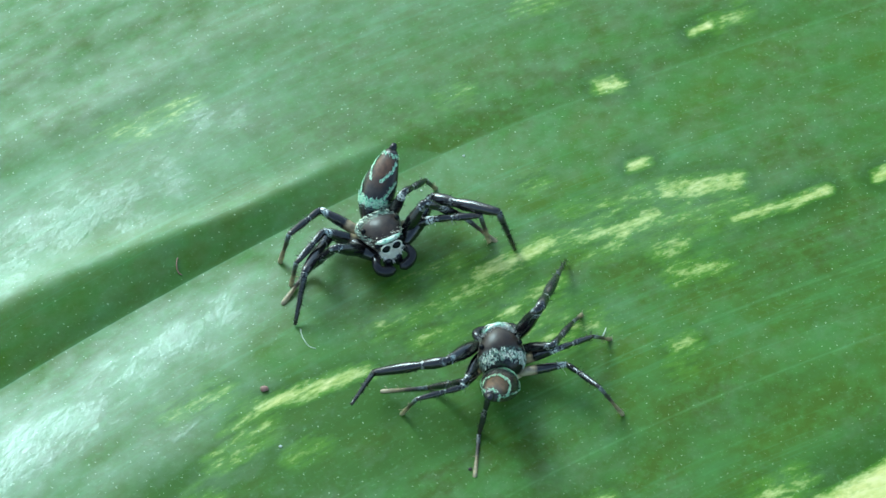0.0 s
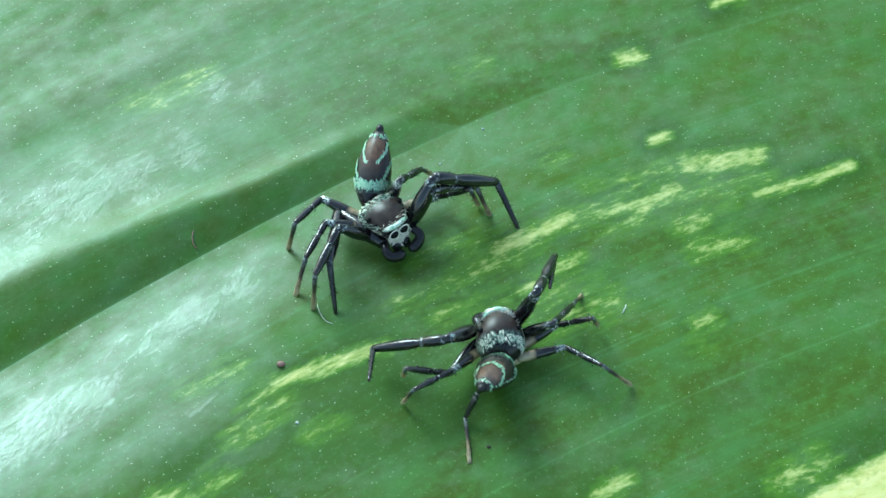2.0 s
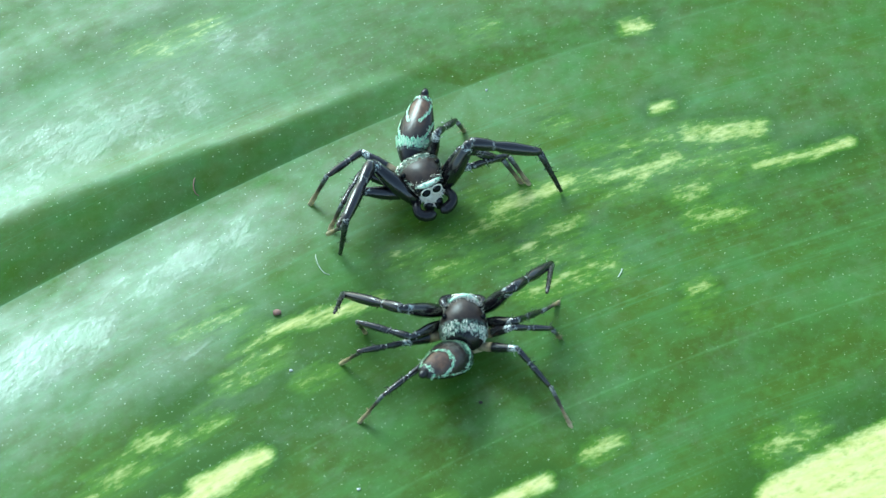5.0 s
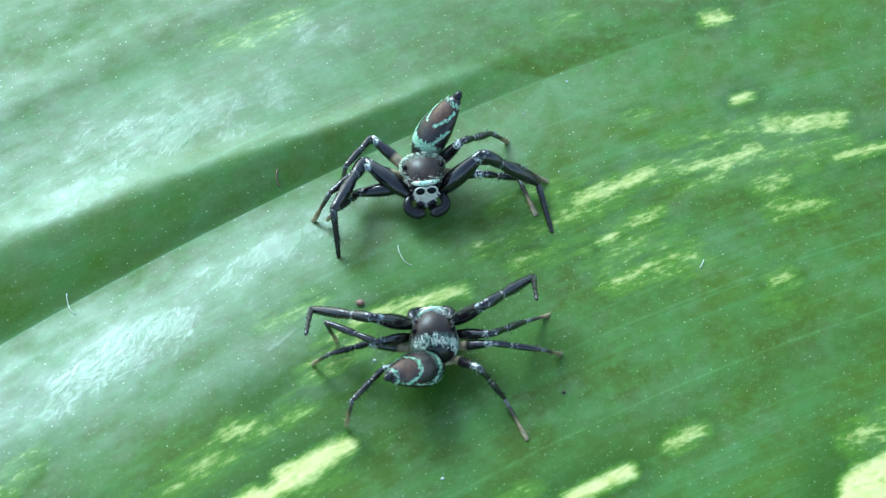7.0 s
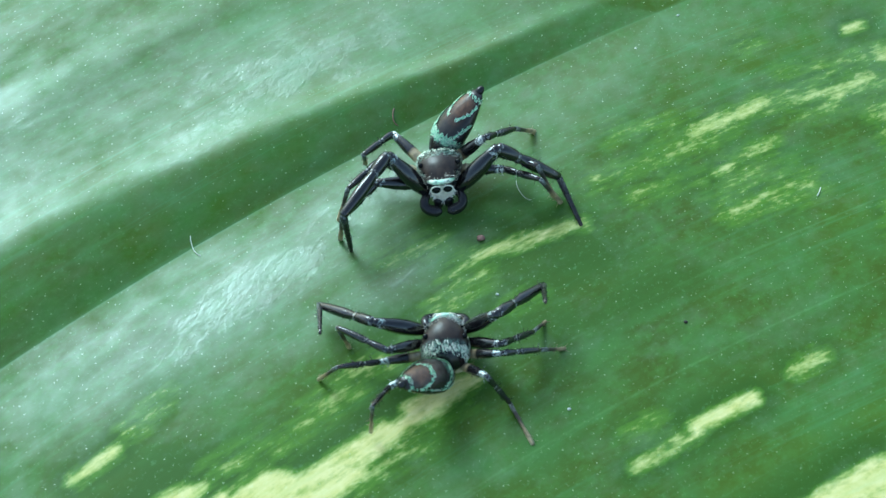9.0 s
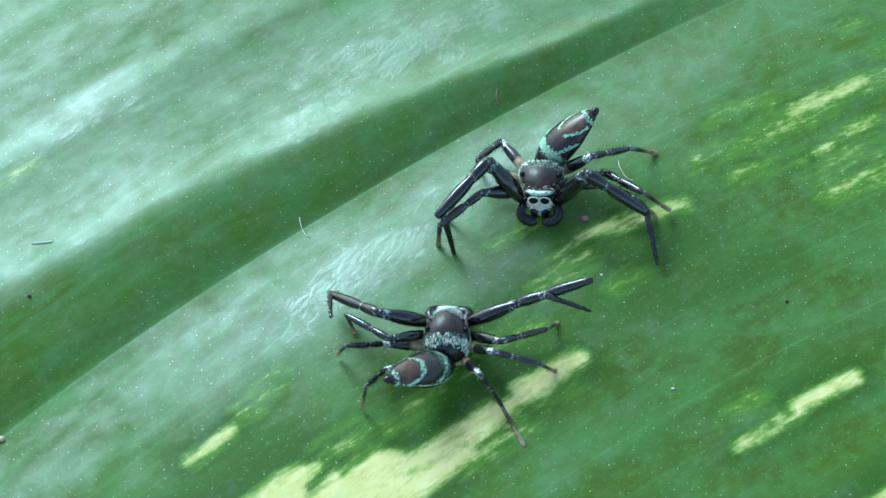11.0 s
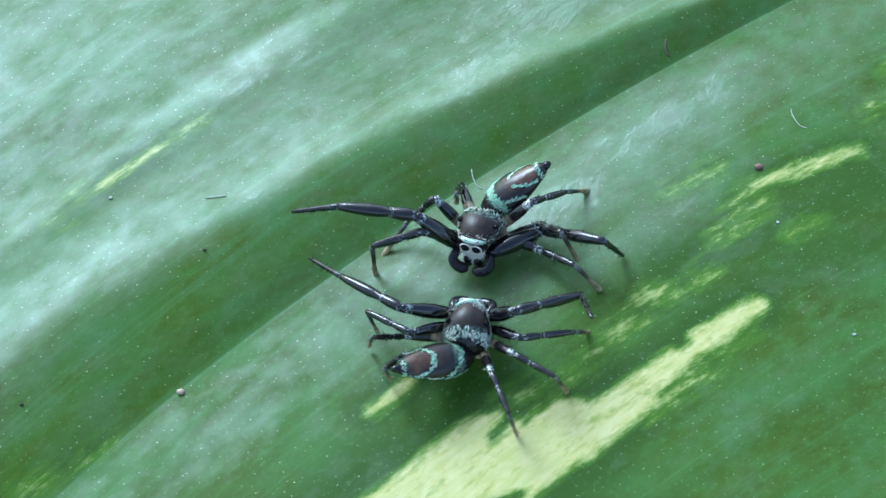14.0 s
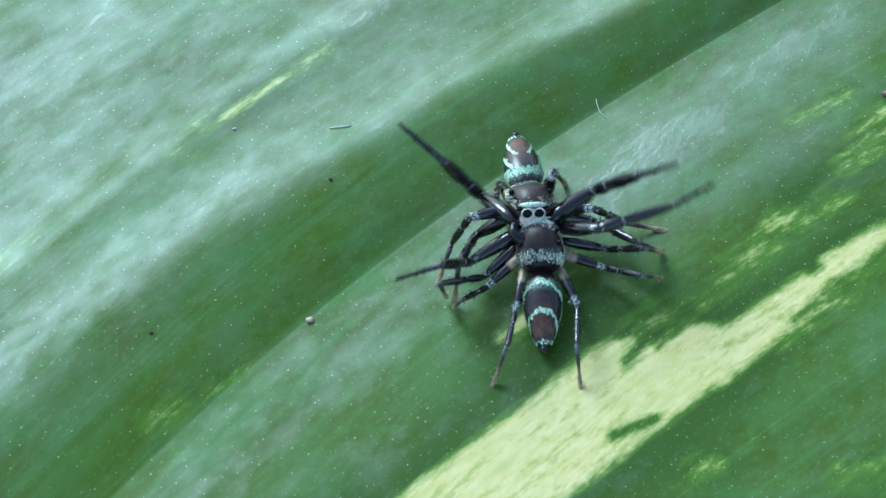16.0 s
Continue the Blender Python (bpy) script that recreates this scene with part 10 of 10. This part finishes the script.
    walk(rival_legs[4, -1][1], [
        (0, pose(0.00200, 0.00000, 0.00000, -5.4, -19.7, -54.8)), (0.5, pose(0.00200, 0.00000, 0.00000, 0.4, -27.5, -58.8)), (1, pose(0.00200, 0.00000, 0.00000, -1.9, -28.6, -57.0)),
        (1.5, pose(0.00200, 0.00000, 0.00000, -12.4, -5.0, -50.9)), (2, pose(0.00200, 0.00000, 0.00000, -5.1, -18.3, -53.5)), (2.5, pose(0.00200, 0.00000, 0.00000, -2.9, -19.8, -52.9)),
        (3, pose(0.00200, 0.00000, 0.00000, 0.0, -22.0, -68.2)), (3.5, pose(0.00200, 0.00000, 0.00000, -6.8, -13.8, -55.4)), (4.733, pose(0.00200, 0.00000, 0.00000, -27.9, 40.3, -45.5)),
        (6, pose(0.00200, 0.00000, 0.00000, -131.6, 65.2, -132.4)), (6.5, pose(0.00200, 0.00000, 0.00000, -123.2, 67.7, -123.2)), (7, pose(0.00200, 0.00000, 0.00000, -105.5, 68.5, -104.8)),
        (7.5, pose(0.00200, 0.00000, 0.00000, -103.6, 69.9, -105.7)), (8, pose(0.00200, 0.00000, 0.00000, -99.5, 70.2, -104.4)), (8.5, pose(0.00200, 0.00000, 0.00000, -119.3, 69.5, -121.9)),
        (9, pose(0.00200, 0.00000, 0.00000, -134.2, 66.5, -134.5)), (9.5, pose(0.00200, 0.00000, 0.00000, -133.9, 65.7, -132.3)), (12, pose(0.00200, 0.00000, 0.00000, -118.7, 61.1, -106.7)),
        (12.5, pose(0.00200, 0.00000, 0.00000, -117.4, 60.8, -103.7)), (13, pose(0.00200, 0.00000, 0.00000, -132.1, 58.6, -118.8)), (13.5, pose(0.00200, 0.00000, 0.00000, -143.4, 56.2, -130.8)),
        (13.733, pose(0.00200, 0.00000, 0.00000, -79.6, 56.6, -58.0)), (14, pose(0.00200, 0.00000, 0.00000, -53.2, 28.2, -21.4)), (14.5, pose(0.00200, 0.00000, 0.00000, -55.3, 38.0, -23.1)),
        (14.75, pose(0.00200, 0.00000, 0.00000, -55.3, 38.0, -23.1)), (14.867, pose(0.00200, 0.00000, 0.00000, -52.4, 9.2, -4.8)), (15, pose(0.00200, 0.00000, 0.00000, -53.0, -19.9, 12.2)),
        (15.25, pose(0.00200, 0.00000, 0.00000, -56.4, -21.9, 14.8)), (15.5, pose(0.00200, 0.00000, 0.00000, -60.1, -23.6, 17.5)), (15.75, pose(0.00200, 0.00000, 0.00000, -56.9, -24.8, 6.7)),
        (16, pose(0.00200, 0.00000, 0.00000, -54.1, -25.6, -4.2)),
    ])
    walk(rival_legs[4, -1][2], [
        (0, pose(0.00314, -0.00162, 0.00071, -6.5, 58.2, -39.9)), (0.5, pose(0.00297, -0.00159, 0.00097, 13.9, 49.3, -20.1)), (1, pose(0.00300, -0.00155, 0.00101, 19.9, 54.9, -14.9)),
        (1.5, pose(0.00332, -0.00162, 0.00018, 8.3, 73.4, -17.0)), (2, pose(0.00318, -0.00160, 0.00066, 20.1, 54.2, -16.4)), (2.5, pose(0.00319, -0.00158, 0.00071, 21.7, 50.3, -12.2)),
        (3, pose(0.00272, -0.00181, 0.00079, 20.3, 61.2, -18.5)), (3.5, pose(0.00316, -0.00168, 0.00050, 6.2, 68.5, -27.1)), (4.733, pose(0.00312, -0.00114, -0.00136, -53.9, 48.5, -66.1)),
        (6, pose(0.00141, -0.00065, -0.00191, -72.1, 26.4, -50.0)), (6.5, pose(0.00156, -0.00067, -0.00194, -69.4, 26.9, -46.5)), (7, pose(0.00180, -0.00075, -0.00195, -65.4, 24.0, -42.1)),
        (7.5, pose(0.00180, -0.00070, -0.00197, -60.2, 24.8, -35.6)), (8, pose(0.00182, -0.00069, -0.00198, -55.1, 25.8, -28.7)), (8.5, pose(0.00161, -0.00063, -0.00197, -59.9, 25.7, -33.5)),
        (9, pose(0.00141, -0.00060, -0.00193, -66.2, 28.5, -40.0)), (9.5, pose(0.00142, -0.00064, -0.00191, -66.9, 30.9, -38.7)), (12, pose(0.00171, -0.00097, -0.00184, -64.9, 34.6, -26.1)),
        (12.5, pose(0.00176, -0.00099, -0.00183, -64.9, 37.1, -24.5)), (13, pose(0.00147, -0.00096, -0.00179, -70.6, 36.4, -31.7)), (13.5, pose(0.00124, -0.00088, -0.00175, -77.1, 36.3, -39.9)),
        (13.733, pose(0.00261, -0.00098, -0.00175, -110.9, 50.8, -88.7)), (14, pose(0.00372, -0.00068, -0.00099, -149.4, 40.9, -141.8)), (14.5, pose(0.00352, -0.00065, -0.00129, -130.0, 51.8, -112.6)),
        (14.75, pose(0.00352, -0.00065, -0.00129, -130.0, 51.8, -112.6)), (14.867, pose(0.00407, -0.00017, -0.00033, -100.0, 40.0, -63.1)), (15, pose(0.00393, 0.00042, 0.00071, -86.6, 17.8, -30.1)),
        (15.25, pose(0.00388, 0.00050, 0.00078, -83.4, 16.2, -30.6)), (15.5, pose(0.00384, 0.00058, 0.00084, -80.1, 14.5, -31.1)), (15.75, pose(0.00389, 0.00022, 0.00088, -83.3, 15.9, -41.5)),
        (16, pose(0.00389, -0.00014, 0.00091, -86.9, 16.7, -52.1)),
    ])


motions()
